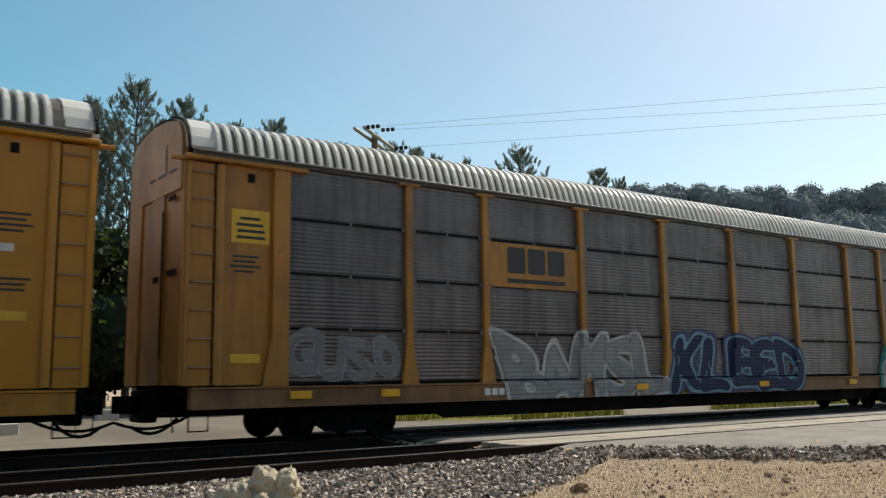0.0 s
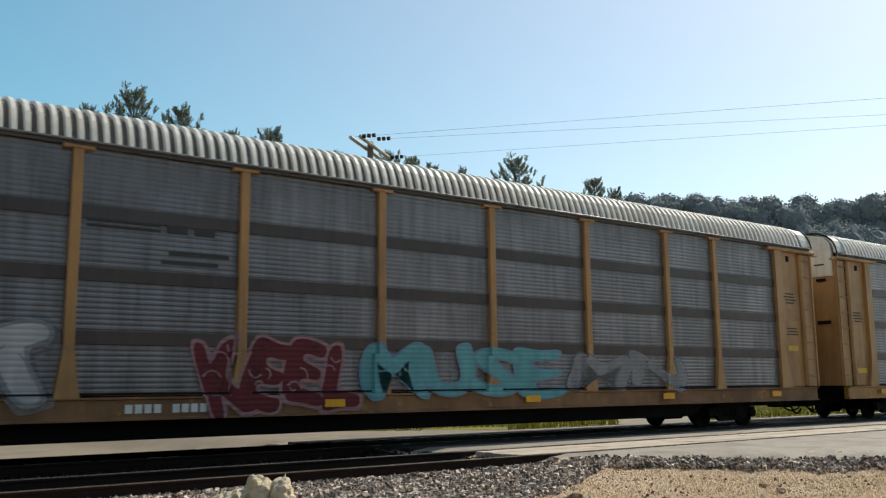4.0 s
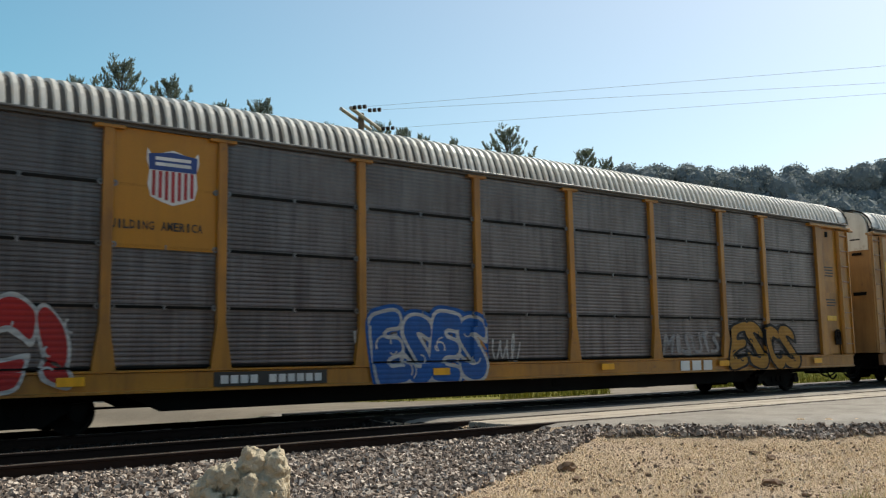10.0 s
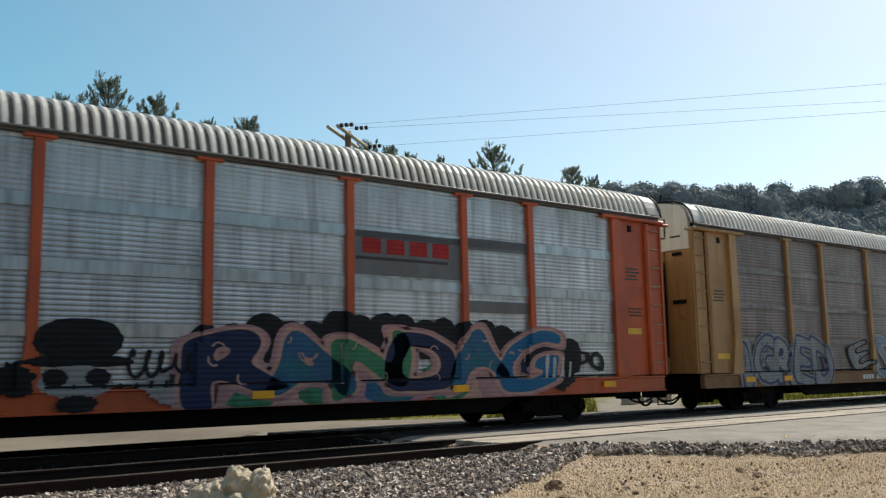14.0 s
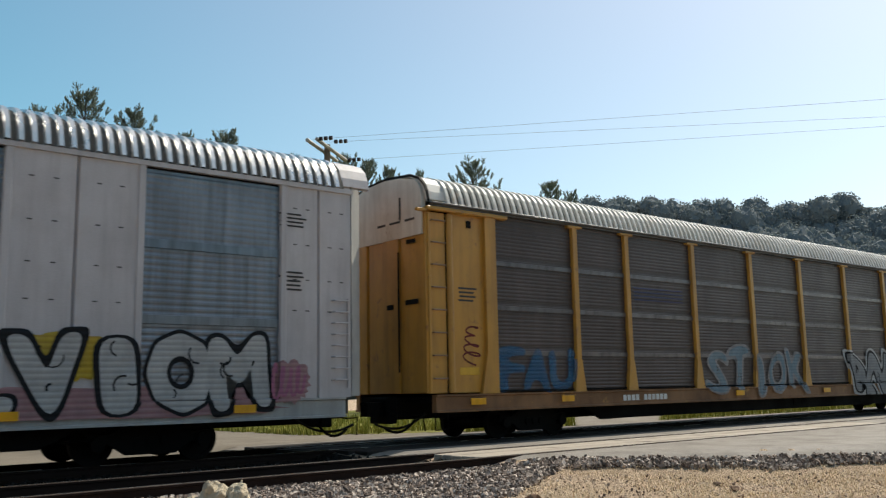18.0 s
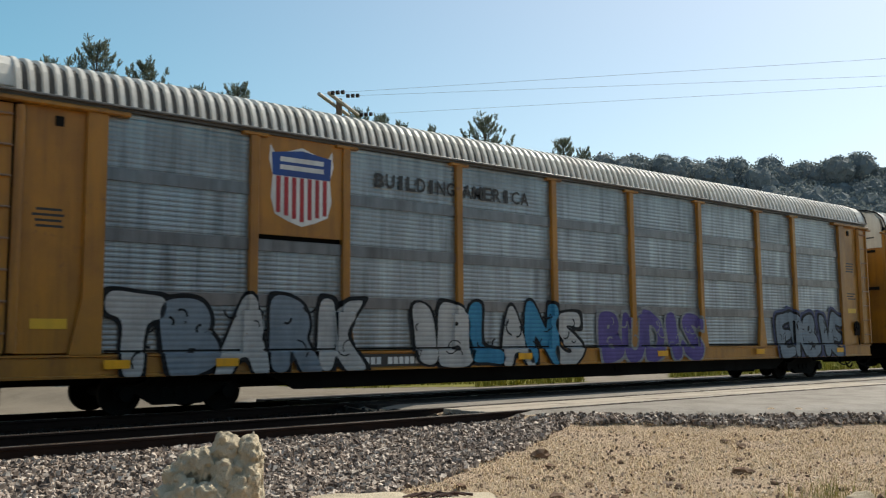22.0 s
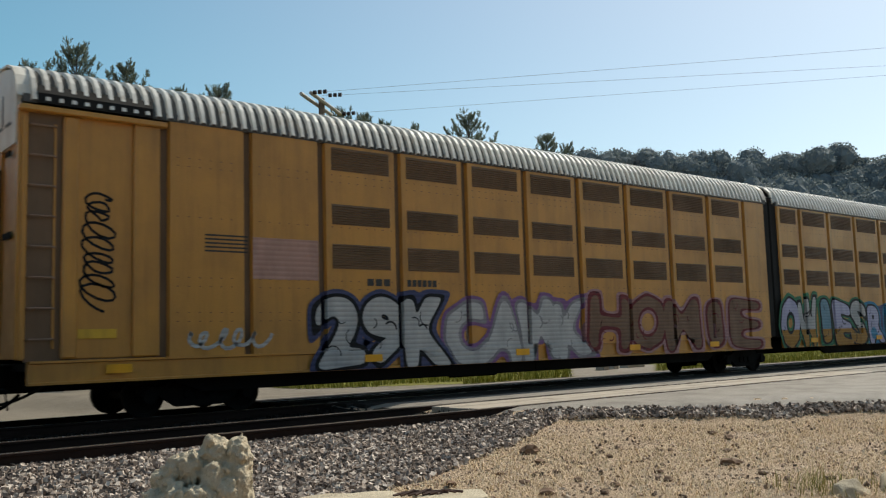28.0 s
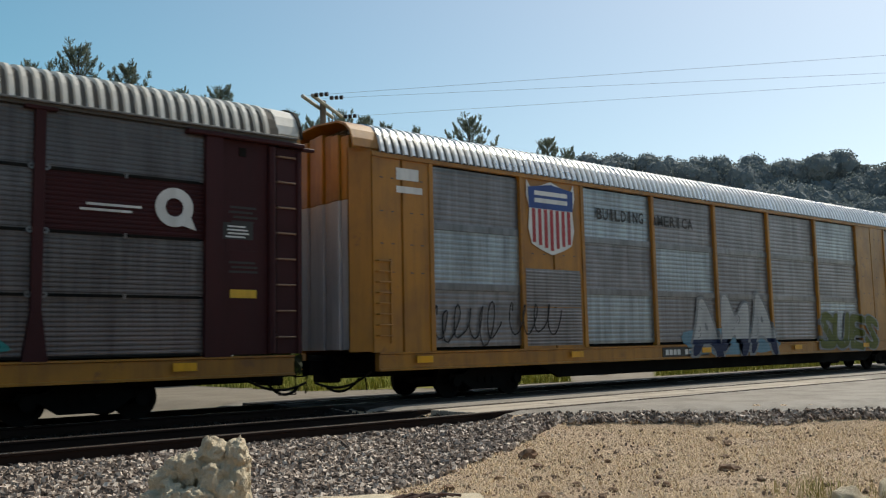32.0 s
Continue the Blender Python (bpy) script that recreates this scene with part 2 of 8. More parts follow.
# ---- mesh helpers ----
class Shell:
    """Vertices and faces of one mesh."""

    def __init__(self):
        self.v, self.f = [], []

    def add(self, verts, faces):
        n = len(self.v)
        self.v += [tuple(p) for p in verts]
        self.f += [tuple(i + n for i in f) for f in faces]
        return self

    def box(self, x0, x1, y0, y1, z0, z1, bev=0.0):
        if bev <= 0:
            v = [(x, y, z) for z in (z0, z1) for y in (y0, y1) for x in (x0, x1)]
            return self.add(v, [(0, 2, 3, 1), (4, 5, 7, 6), (0, 1, 5, 4), (2, 6, 7, 3), (0, 4, 6, 2), (1, 3, 7, 5)])
        b = min(bev, (x1 - x0) / 3, (y1 - y0) / 3, (z1 - z0) / 3)
        bm = bmesh.new()
        bmesh.ops.create_cube(bm, size=1.0)
        for w in bm.verts:
            w.co = Vector(((x0 + x1) / 2 + w.co.x * (x1 - x0), (y0 + y1) / 2 + w.co.y * (y1 - y0), (z0 + z1) / 2 + w.co.z * (z1 - z0)))
        bmesh.ops.bevel(bm, geom=bm.edges[:], offset=b, segments=1, affect="EDGES")
        bm.verts.index_update()
        self.add([w.co[:] for w in bm.verts], [[w.index for w in f.verts] for f in bm.faces])
        bm.free()
        return self

    def prism(self, poly, y0, y1, axis="y"):
        """A polygon in the two other axes, pulled along one axis."""
        def put(a, b, c):
            return {"y": (a, c, b), "x": (c, a, b), "z": (a, b, c)}[axis]
        n = len(poly)
        v = [put(a, b, y0) for a, b in poly] + [put(a, b, y1) for a, b in poly]
        f = [tuple(range(n)), tuple(range(2 * n - 1, n - 1, -1))]
        f += [(i, i + n, (i + 1) % n + n, (i + 1) % n) for i in range(n)]
        return self.add(v, f)

    def tube(self, pts, r, n=8):
        pts = [Vector(p) for p in pts]
        rings = []
        for i, p in enumerate(pts):
            d = (pts[min(i + 1, len(pts) - 1)] - pts[max(i - 1, 0)]).normalized()
            a = d.cross(Vector((0, 0, 1)) if abs(d.z) < 0.9 else Vector((1, 0, 0))).normalized()
            b = d.cross(a)
            k = r[i] if isinstance(r, (list, tuple)) else r
            k = float(k)
            rings.append([p + k * (math.cos(q) * a + math.sin(q) * b) for q in np.linspace(0, 2 * math.pi, n, endpoint=False)])
        v = [w for ring in rings for w in ring]
        f = [(i * n + j, i * n + (j + 1) % n, (i + 1) * n + (j + 1) % n, (i + 1) * n + j) for i in range(len(pts) - 1) for j in range(n)]
        f += [tuple(range(n - 1, -1, -1)), tuple(range((len(pts) - 1) * n, len(pts) * n))]
        return self.add(v, f)

    def disc(self, c, r0, r1, y0, y1, n=24):
        """A ring or a plate that turns about y, between two radii."""
        x, z = c
        if r0 <= 0:
            return self.prism([(x + r1 * math.cos(q), z + r1 * math.sin(q)) for q in np.linspace(0, 2 * math.pi, n, endpoint=False)], y0, y1)
        q = np.linspace(0, 2 * math.pi, n, endpoint=False)
        v = [(x + r * math.cos(a), y, z + r * math.sin(a)) for r, y in ((r0, y0), (r1, y0), (r1, y1), (r0, y1)) for a in q]
        f = [(k * n + i, k * n + (i + 1) % n, ((k + 1) % 4) * n + (i + 1) % n, ((k + 1) % 4) * n + i) for k in range(4) for i in range(n)]
        return self.add(v, f)

    def mesh(self, name, mat, smooth=False):
        me = bpy.data.meshes.new(name)
        me.from_pydata(self.v, [], self.f)
        me.materials.append(mat)
        me.validate()
        bm = bmesh.new()
        bm.from_mesh(me)
        bmesh.ops.recalc_face_normals(bm, faces=bm.faces[:])
        bm.to_mesh(me)
        bm.free()
        if smooth:
            me.polygons.foreach_set("use_smooth", [True] * len(me.polygons))
        return me


CACHE = {}


def shared(key, make, mat):
    """Mesh data made once for a shape and a material."""
    k = (key, mat.name)
    if k not in CACHE:
        s = make()
        CACHE[k] = s.mesh(str(key if isinstance(key, str) else key[0]), mat)
    return CACHE[k]


def part(name, data, mat=None, parent=None, label="", at=None):
    """One mesh object under a thing; data is a Shell or a mesh."""
    me = data.mesh(name, mat) if isinstance(data, Shell) else data
    ob = new(name, me)
    ob.parent = parent
    if at:
        ob.location = at
    if label:
        ob["label"] = label
    return ob


# ---- ground, tracks ----
TRACK_Y, FRONT_Y, GAUGE = 16.05, 12.12, 1.435


def level(x, y):
    """Height of the ground: trackbed, a shoulder that falls towards the viewer, and a road that climbs to the crossing."""
    z = -0.20
    if y < 11.2:
        k = min(1.0, (11.2 - y) / 2.6)
        z = -0.20 - 0.18 * k * k * (3 - 2 * k)
    if y > 18.2:
        k = min(1.0, (y - 18.2) / 2.0)
        z = -0.20 - 0.12 * k
    k = min(1.0, max(0.0, (road_side(x, y) + 0.5) / 1.0))
    z = z + (-0.03 - z) * k * (1.0 if y > 8 else max(0.3, (y - 2) / 6))
    if y > 60:
        z -= 0.0
    return z


def road_side(x, y):
    """Metres to the right of the road's near edge (positive: on the road)."""
    if y > 11.0:
        return x - (10.6 - 0.25 * (y - 11.0))
    return (x - 10.9) * 0.55 + (y - 11.0) * 0.83


def soil():
    m = bpy.data.materials.new("dry_gravel_soil")
    m.use_nodes = True
    p = m.node_tree.nodes["Principled BSDF"]
    a = ramp(m, noise_at(m, 1.6, detail=9, rough=0.7), 0.42, 0.62)
    b = ramp(m, noise_at(m, 28.0, detail=5), 0.35, 0.7)
    c = ramp(m, noise_at(m, 140.0, detail=2), 0.4, 0.65)
    col = mixed(m, a, (0.80, 0.585, 0.39), (0.56, 0.405, 0.285))
    col = mixed(m, b, col, (0.86, 0.68, 0.475))
    col = mixed(m, c, (0.44, 0.315, 0.215), col)
    m.node_tree.links.new(col[0].outputs[col[1]], p.inputs["Base Color"])
    p.inputs["Roughness"].default_value = 0.95
    p.inputs["Specular IOR Level"].default_value = 0.2
    bp = node(m, "Bump", Strength=0.9, Distance=0.02)
    m.node_tree.links.new(b[0].outputs[b[1]], bp.inputs["Height"])
    lumps = ramp(m, noise_at(m, 7.0, detail=7, rough=0.65), 0.35, 0.7)
    bp0 = node(m, "Bump", Strength=0.45, Distance=0.05)
    m.node_tree.links.new(lumps[0].outputs[lumps[1]], bp0.inputs["Height"])
    wire(m, bp0, 0, bp, "Normal")
    bp2 = node(m, "Bump", Strength=0.7, Distance=0.006)
    m.node_tree.links.new(c[0].outputs[c[1]], bp2.inputs["Height"])
    wire(m, bp, 0, bp2, "Normal")
    wire(m, bp2, 0, p, "Normal")
    return m


SOIL = soil()
ASPHALT = material("worn_asphalt", (0.25, 0.22, 0.185), 0.9, dirt=(0.12, 0.10, 0.08), dirty=0.6, streak=0.1, grain=0.12, scale=1.5, bump=0.5)
PALEROAD = material("pale_gravel_road", (0.205, 0.172, 0.128), 0.95, dirt=(0.12, 0.098, 0.07), dirty=0.5, streak=0.1, grain=0.15, bump=0.6)
# Oily ballast whose near-black colour also holds the shade of the train.
BED = material("shaded_oily_bed", (0.011, 0.009, 0.0075), 0.95, dirt=(0.006, 0.005, 0.004), dirty=0.6, streak=0.0, grain=0.2, bump=1.0, gloss=0.1)
RAILRUST = material("rail_rust", (0.026, 0.013, 0.009), 0.75, 0.1, dirt=(0.02, 0.013, 0.01), dirty=0.5, gloss=0.15)
RAILTOP = material("polished_rail_head", (0.50, 0.48, 0.46), 0.28, 0.9, dirt=(0.2, 0.15, 0.1), dirty=0.3)
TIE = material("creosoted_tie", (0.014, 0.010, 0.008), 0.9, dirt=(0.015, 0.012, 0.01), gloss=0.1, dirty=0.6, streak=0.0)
LIME = material("limestone", (0.62, 0.515, 0.36), 0.9, dirt=(0.30, 0.235, 0.165), dirty=0.7, streak=0.15, grain=0.12, scale=2.2, bump=0.7)
ROCK = material("brown_stone", (0.26, 0.17, 0.115), 0.95, dirt=(0.13, 0.085, 0.06), dirty=0.6, streak=0.0, scale=3, gloss=0.1, vary=0.5)


def lattice(xs, ys, keep=None, lift=0.0):
    s = Shell()
    v = [(x, y, level(x, y) + lift + (0.012 * noise.noise((x * 1.7, y * 1.7, 3.1)) if y < 12 and lift == 0 else 0) - (0.03 if lift == 0 and y < 19 and road_side(x, y) > 0.5 else 0)) for y in ys for x in xs]
    n = len(xs)
    f = [(j * n + i, j * n + i + 1, (j + 1) * n + i + 1, (j + 1) * n + i) for j in range(len(ys) - 1) for i in range(n - 1)
         if keep is None or keep((xs[i] + xs[i + 1]) / 2, (ys[j] + ys[j + 1]) / 2)]
    return s.add(v, f)


xs = [-3000, -900, -250, -90, -40, -20, -10] + list(np.arange(-6, 30, 0.4)) + [32, 36, 42, 50, 70, 120, 300, 900, 3000]
ys = [-3000, -600, -120, -40, -15, -6, -2] + list(np.arange(0, 24, 0.3)) + [25, 27, 30, 36, 44, 60, 100, 200, 500, 1200, 3000]
tagged(part("ground", lattice(xs, ys), SOIL), "dry tan gravel and soil ground beside the railway", "ground", kind="structure")
# trackbed: dark ballast between and beside the two tracks, its colour deepened for the train's shade
xb = list(np.arange(-60, -6, 3)) + list(np.arange(-6, 10.9, 0.35))
yb = [10.9, 11.2, 11.6, 12.1, 12.6, 13.2, 14, 15, 15.6, 16.4, 17.2, 17.9, 18.3]
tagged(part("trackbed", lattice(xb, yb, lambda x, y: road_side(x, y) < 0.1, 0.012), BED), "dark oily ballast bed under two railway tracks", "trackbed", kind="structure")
for ob in (bpy.data.objects["ground"], bpy.data.objects["trackbed"]):
    ob.data.polygons.foreach_set("use_smooth", [True] * len(ob.data.polygons))


def road_shell():
    """Rows across the road, each from its near edge outwards."""
    ys = list(np.arange(-8, 19.3, 0.25))
    v, f = [], []
    steps = [0, 0.25, 0.6, 1.2, 2, 3, 5, 8, 13, 22, 40, 90]
    for y in ys:
        e = (10.6 - 0.25 * (y - 11.0)) if y > 11.0 else 10.9 - 0.3 * min(1, max(0, (y - 10.4) / 0.6)) + (11.0 - y) * 1.52
        e += 0.10 * noise.noise((y * 1.3, 4.0, 0.5)) + 0.04 * noise.noise((y * 5, 1.0, 0.5))
        for st in steps:
            x = e + st
            v.append((x, y, level(x, y) + (0.014 if st > 0 else -0.03)))
    n = len(steps)
    f = [(j * n + i, j * n + i + 1, (j + 1) * n + i + 1, (j + 1) * n + i) for j in range(len(ys) - 1) for i in range(n - 1)]
    return Shell().add(v, f)


tagged(part("road", road_shell(), ASPHALT), "worn pale asphalt road rising to the crossing", "road", kind="structure")
tagged(part("gravel_road", lattice(xs[5:-4], [y for y in ys if 18.2 < y < 46], None, 0.02), PALEROAD), "pale gravel road behind the tracks", "road", kind="structure")

behind = bpy.data.objects["gravel_road"].data
behind.polygons.foreach_set("use_smooth", [True] * len(behind.polygons))
LANE = (1.095, 1.327)            # the lane that leaves the crossing, as x over y


def verge_edge(x):
    """Where the grass begins behind the tracks."""
    return max(18.35, 21.0 - 0.77 * (x - 12.5))


VERGE = material("yellow_green_turf", (0.23, 0.22, 0.05), 0.95, dirt=(0.12, 0.13, 0.03), dirty=0.7, streak=0.0, grain=0.2, bump=1.0, gloss=0.1)
for nm, x0, x1 in (("verge_west", 12.5, 49.0), ("verge_east", 24.0, 119.0)):
    tagged(part(nm, lattice(sorted(x for x in list(xs) + [60, 90] if x0 <= x <= x1), [y for y in ys if 18.2 < y < 46], lambda x, y: y > verge_edge(x) and (x < LANE[0] * y if nm == "verge_west" else x > LANE[1] * y), 0.03), VERGE), "rough yellow-green grass verge behind the road", "verge", kind="structure")


def rail(name, y, x0, x1, label):
    prof = [(-0.07, -0.17), (0.07, -0.17), (0.07, -0.158), (0.012, -0.135), (0.012, -0.045), (0.036, -0.035), (0.036, -0.008), (0.028, -0.001), (-0.028, -0.001), (-0.036, -0.008), (-0.036, -0.035), (-0.012, -0.045), (-0.012, -0.135), (-0.07, -0.158)]
    ob = tagged(part(name, Shell().prism([(y + a, b) for a, b in prof], x0, x1, "x"), RAILRUST), label, "rail", "rails of the two tracks", "structure")
    part("rail_head", Shell().box(x0, x1, y - 0.027, y + 0.027, -0.001, 0.003), RAILTOP, ob, "polished steel running surface")
    return ob


for y in (FRONT_Y - GAUGE / 2 - 0.036, FRONT_Y + GAUGE / 2 + 0.036, TRACK_Y - GAUGE / 2 - 0.036, TRACK_Y + GAUGE / 2 + 0.036):
    rail("rail", y, -160, 260, "rusty steel rail with a polished head on wooden ties")


# ---- autorack cars ----
LONG = 27.47                     # body length of the common car
SILL0, SILL1, CAP = 0.62, 1.04, 5.0
POSTS = [4.56, 6.52, 9.38, 12.27, 15.08, 17.97, 20.83, 22.79]
PANEL_Y = -1.40                  # plane of the side sheets
POST_Y = -1.50                   # face of the posts


def roof_shell(length, period=0.20, nose=0.33):
    """An arched roof of sheets whose ribs run across it."""
    arch = [(-1.50, 5.055), (-1.455, 5.23), (-1.385, 5.41), (-1.27, 5.555), (-1.07, 5.665), (-0.78, 5.745), (-0.40, 5.79), (0, 5.80)]
    arch = arch + [(-y, z) for y, z in arch[-2::-1]]
    xs, lift = [], []
    x = nose
    while x < length - nose - period:
        for q, l in ((0.0, 0.0), (0.10, 0.055), (0.46, 0.055), (0.56, 0.0)):
            xs.append(x + q * period)
            lift.append(l)
        x += period
    xs.append(length - nose)
    lift.append(0.0)
    s = Shell()
    v = []
    for x, l in zip(xs, lift):
        for y, z in arch:
            d = Vector((y * 0.55, z - 4.6)).normalized()
            v.append((x, y + d.x * l, z + d.y * l))
    n = len(arch)
    f = [(i * n + j, i * n + j + 1, (i + 1) * n + j + 1, (i + 1) * n + j) for i in range(len(xs) - 1) for j in range(n - 1)]
    return s.add(v, f)


def roof(car, length, nose, at=(0, 0, 0), mat=None):
    """The ribbed roof, with shade put into the colour of its valleys."""
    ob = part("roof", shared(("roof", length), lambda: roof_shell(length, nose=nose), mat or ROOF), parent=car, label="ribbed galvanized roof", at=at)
    me = ob.data
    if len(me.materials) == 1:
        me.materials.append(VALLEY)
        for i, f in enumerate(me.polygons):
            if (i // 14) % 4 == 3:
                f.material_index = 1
    return ob


def nose_shell(x0, x1):
    """The plain pressed sheet that closes the roof at an end."""
    arch = [(-1.47, 5.12), (-1.43, 5.30), (-1.35, 5.48), (-1.19, 5.63), (-0.88, 5.745), (0, 5.815)]
    arch = arch + [(-y, z) for y, z in arch[-2::-1]]
    n = len(arch)
    v = [(x, y, z + 0.015) for x in (x0, x1) for y, z in arch] + [(x, y * 0.97, z - 0.02) for x in (x0, x1) for y, z in arch]
    f = [(j, j + 1, n + j + 1, n + j) for j in range(n - 1)] + [(2 * n + j, 3 * n + j, 3 * n + j + 1, 2 * n + j + 1) for j in range(n - 1)]
    f += [(j, 2 * n + j, 2 * n + j + 1, j + 1) for j in range(n - 1)] + [(n + j, n + j + 1, 3 * n + j + 1, 3 * n + j) for j in range(n - 1)]
    return Shell().add(v, f)


def seal_shell(x0, x1):
    """A thin arched strip that stands over the joint of roof and end."""
    arch = [(-1.50, 5.13), (-1.46, 5.33), (-1.37, 5.51), (-1.21, 5.665), (-0.9, 5.785), (0, 5.86)]
    arch = arch + [(-y, z) for y, z in arch[-2::-1]]
    s = Shell()
    for (a, b), (c, d) in zip(arch, arch[1:]):
        s.add([(x, y, z - e) for x in (x0, x1) for e in (0.0, 0.06) for y, z in ((a, b), (c, d))], [(0, 1, 5, 4), (2, 6, 7, 3), (0, 2, 3, 1), (4, 5, 7, 6)])
    return s


def sheet(w, h, ribs, depth=0.022):
    """A side sheet with pressed ribs along it, its lower left corner at the origin."""
    prof = [(0.0, 0.0)]
    step = (h - 0.06) / ribs
    z = 0.03
    for _ in range(ribs):
        prof += [(0.0, z), (-depth, z + 0.22 * step), (-depth, z + 0.58 * step), (0.0, z + 0.8 * step)]
        z += step
    prof.append((0.0, h))
    v = [(x, y, z) for x in (0.0, w) for y, z in prof]
    n = len(prof)
    s = Shell().add(v, [(i, i + 1, n + i + 1, n + i) for i in range(n - 1)])
    return s.add([(0, 0.02, 0), (w, 0.02, 0), (w, 0.02, h), (0, 0.02, h)], [(0, 1, 2, 3)])


def post_shell(w=0.165, flare=0.19, slim=False):
    """A side post with its cap and the flared foot."""
    s = Shell()
    s.box(-w / 2, w / 2, POST_Y, PANEL_Y + 0.04, 1.75, CAP, 0.012)
    if slim:
        s.box(-w / 2, w / 2, POST_Y, PANEL_Y + 0.04, SILL1 - 0.03, 1.76)
    else:
        s.prism([(-w / 2, 1.76), (w / 2, 1.76), (flare, SILL1 - 0.03), (-flare, SILL1 - 0.03)], POST_Y - 0.005, PANEL_Y + 0.04)
        s.box(-0.25, 0.25, POST_Y - 0.02, PANEL_Y + 0.05, CAP - 0.06, CAP, 0.01)
    return s


def end_doors(car, x, out, body, top, band=None):
    """Folded door leaves of an end, its corner posts and the pale upper end sheet."""
    leaves = [(-1.36, -0.5, 0.02), (-0.5, 0.12, 0.06), (0.12, 0.7, 0.02), (0.7, 1.36, 0.06)]
    for a, b, d in leaves:
        def leaf():
            s = Shell()
            x0, x1 = sorted((x + out * d, x - out * 0.05))
            s.box(x0, x1, a + 0.012, b - 0.012, 1.05, 4.42, 0.015)
            return s
        part("door_leaf", shared(("door_leaf", x, out, a), leaf, body), parent=car)
    for y in (-1.43, 1.35):
        def jamb():
            x0, x1 = sorted((x + out * 0.05, x - out * 0.10))
            return Shell().box(x0, x1, y, y + 0.08, 1.05, 4.9, 0.01)
        part("end_post", shared(("end_post", x, out, y), jamb, body), parent=car)
    def upper():
        arch = [(-1.35, 4.40), (-1.35, 5.15), (-1.30, 5.42), (-1.13, 5.62), (-0.6, 5.74), (0, 5.78)]
        arch = arch + [(-y, z) for y, z in arch[-2::-1]]
        x0, x1 = sorted((x + out * 0.07, x - out * 0.04))
        return Shell().prism(arch, x0, x1, "x")
    part("upper_end", shared(("upper_end", x, out), upper, top), parent=car, label="pale painted upper end sheet")
    def marks():
        s = Shell()
        xx = x + out * 0.072
        a, b = sorted((xx, xx + out * 0.006))
        for y0, w in ((-1.1, 0.34), (-0.6, 0.4), (-0.05, 0.3)):
            s.box(a, b, y0, y0 + w, 4.74, 4.79)
        s.box(a, b, -0.62, -0.56, 4.8, 5.3)
        return s
    part("stencil", shared(("end_marks", x, out), marks, INK), parent=car)
    def handle():
        xx = x + out * 0.065
        a, b = sorted((xx, xx + out * 0.02))
        return Shell().box(a, b, -1.2, -0.75, 2.92, 3.03, 0.008).box(a, b, -0.32, -0.08, 2.86, 2.97, 0.008).box(a, b, -1.12, -0.80, 4.24, 4.33, 0.008).box(a, b, -0.53, -0.49, 1.5, 4.1)
    part("latch_slot", shared(("latch", x, out), handle, SLOT), parent=car)


def truck(car, x, side=-1):
    ob = part("truck", shared("truck_bolster", lambda: Shell().box(-0.2, 0.2, -1.0, 1.0, 0.36, 0.6, 0.03), BLACK), parent=car, at=(x, 0, 0))
    ob["label"] = "four-wheeled truck with cast side frames"
    for y in (-1, 1):
        def frame_shell():
            s = Shell()
            s.prism([(-1.1, 0.40), (-1.06, 0.52), (-0.72, 0.50), (-0.45, 0.62), (0.45, 0.62), (0.72, 0.50), (1.06, 0.52), (1.1, 0.40), (0.74, 0.36), (0.42, 0.16), (-0.42, 0.16), (-0.74, 0.36)], -0.07, 0.07)
            for q in (-0.22, 0.0, 0.22):
                s.disc((q, 0.37), 0, 0.085, -0.1, -0.06, 12)
            for q in (-0.91, 0.91):
                s.disc((q, 0.36), 0, 0.12, -0.13, 0.0, 14)
            return s
        part("side_frame", shared("side_frame", frame_shell, BLACK), parent=ob, at=(0, y * 1.0, 0))
        for q in (-0.91, 0.91):
            def wheel_shell():
                s = Shell()
                s.disc((0, 0), 0.29, 0.36, -0.06, 0.06, 32)
                s.disc((0, 0), 0, 0.295, -0.02, 0.02, 24)
                s.disc((0, 0), 0, 0.1, -0.08, 0.05, 16)
                return s
            w = part("wheel", shared("wheel", wheel_shell, WHEEL), parent=ob, at=(q, y * 0.765, 0.36))
    for q in (-0.91, 0.91):
        part("axle", shared("axle", lambda: Shell().tube([(0, -0.75, 0), (0, 0.75, 0)], 0.08, 10), WHEEL), parent=ob, at=(q, 0, 0.36))
    return ob


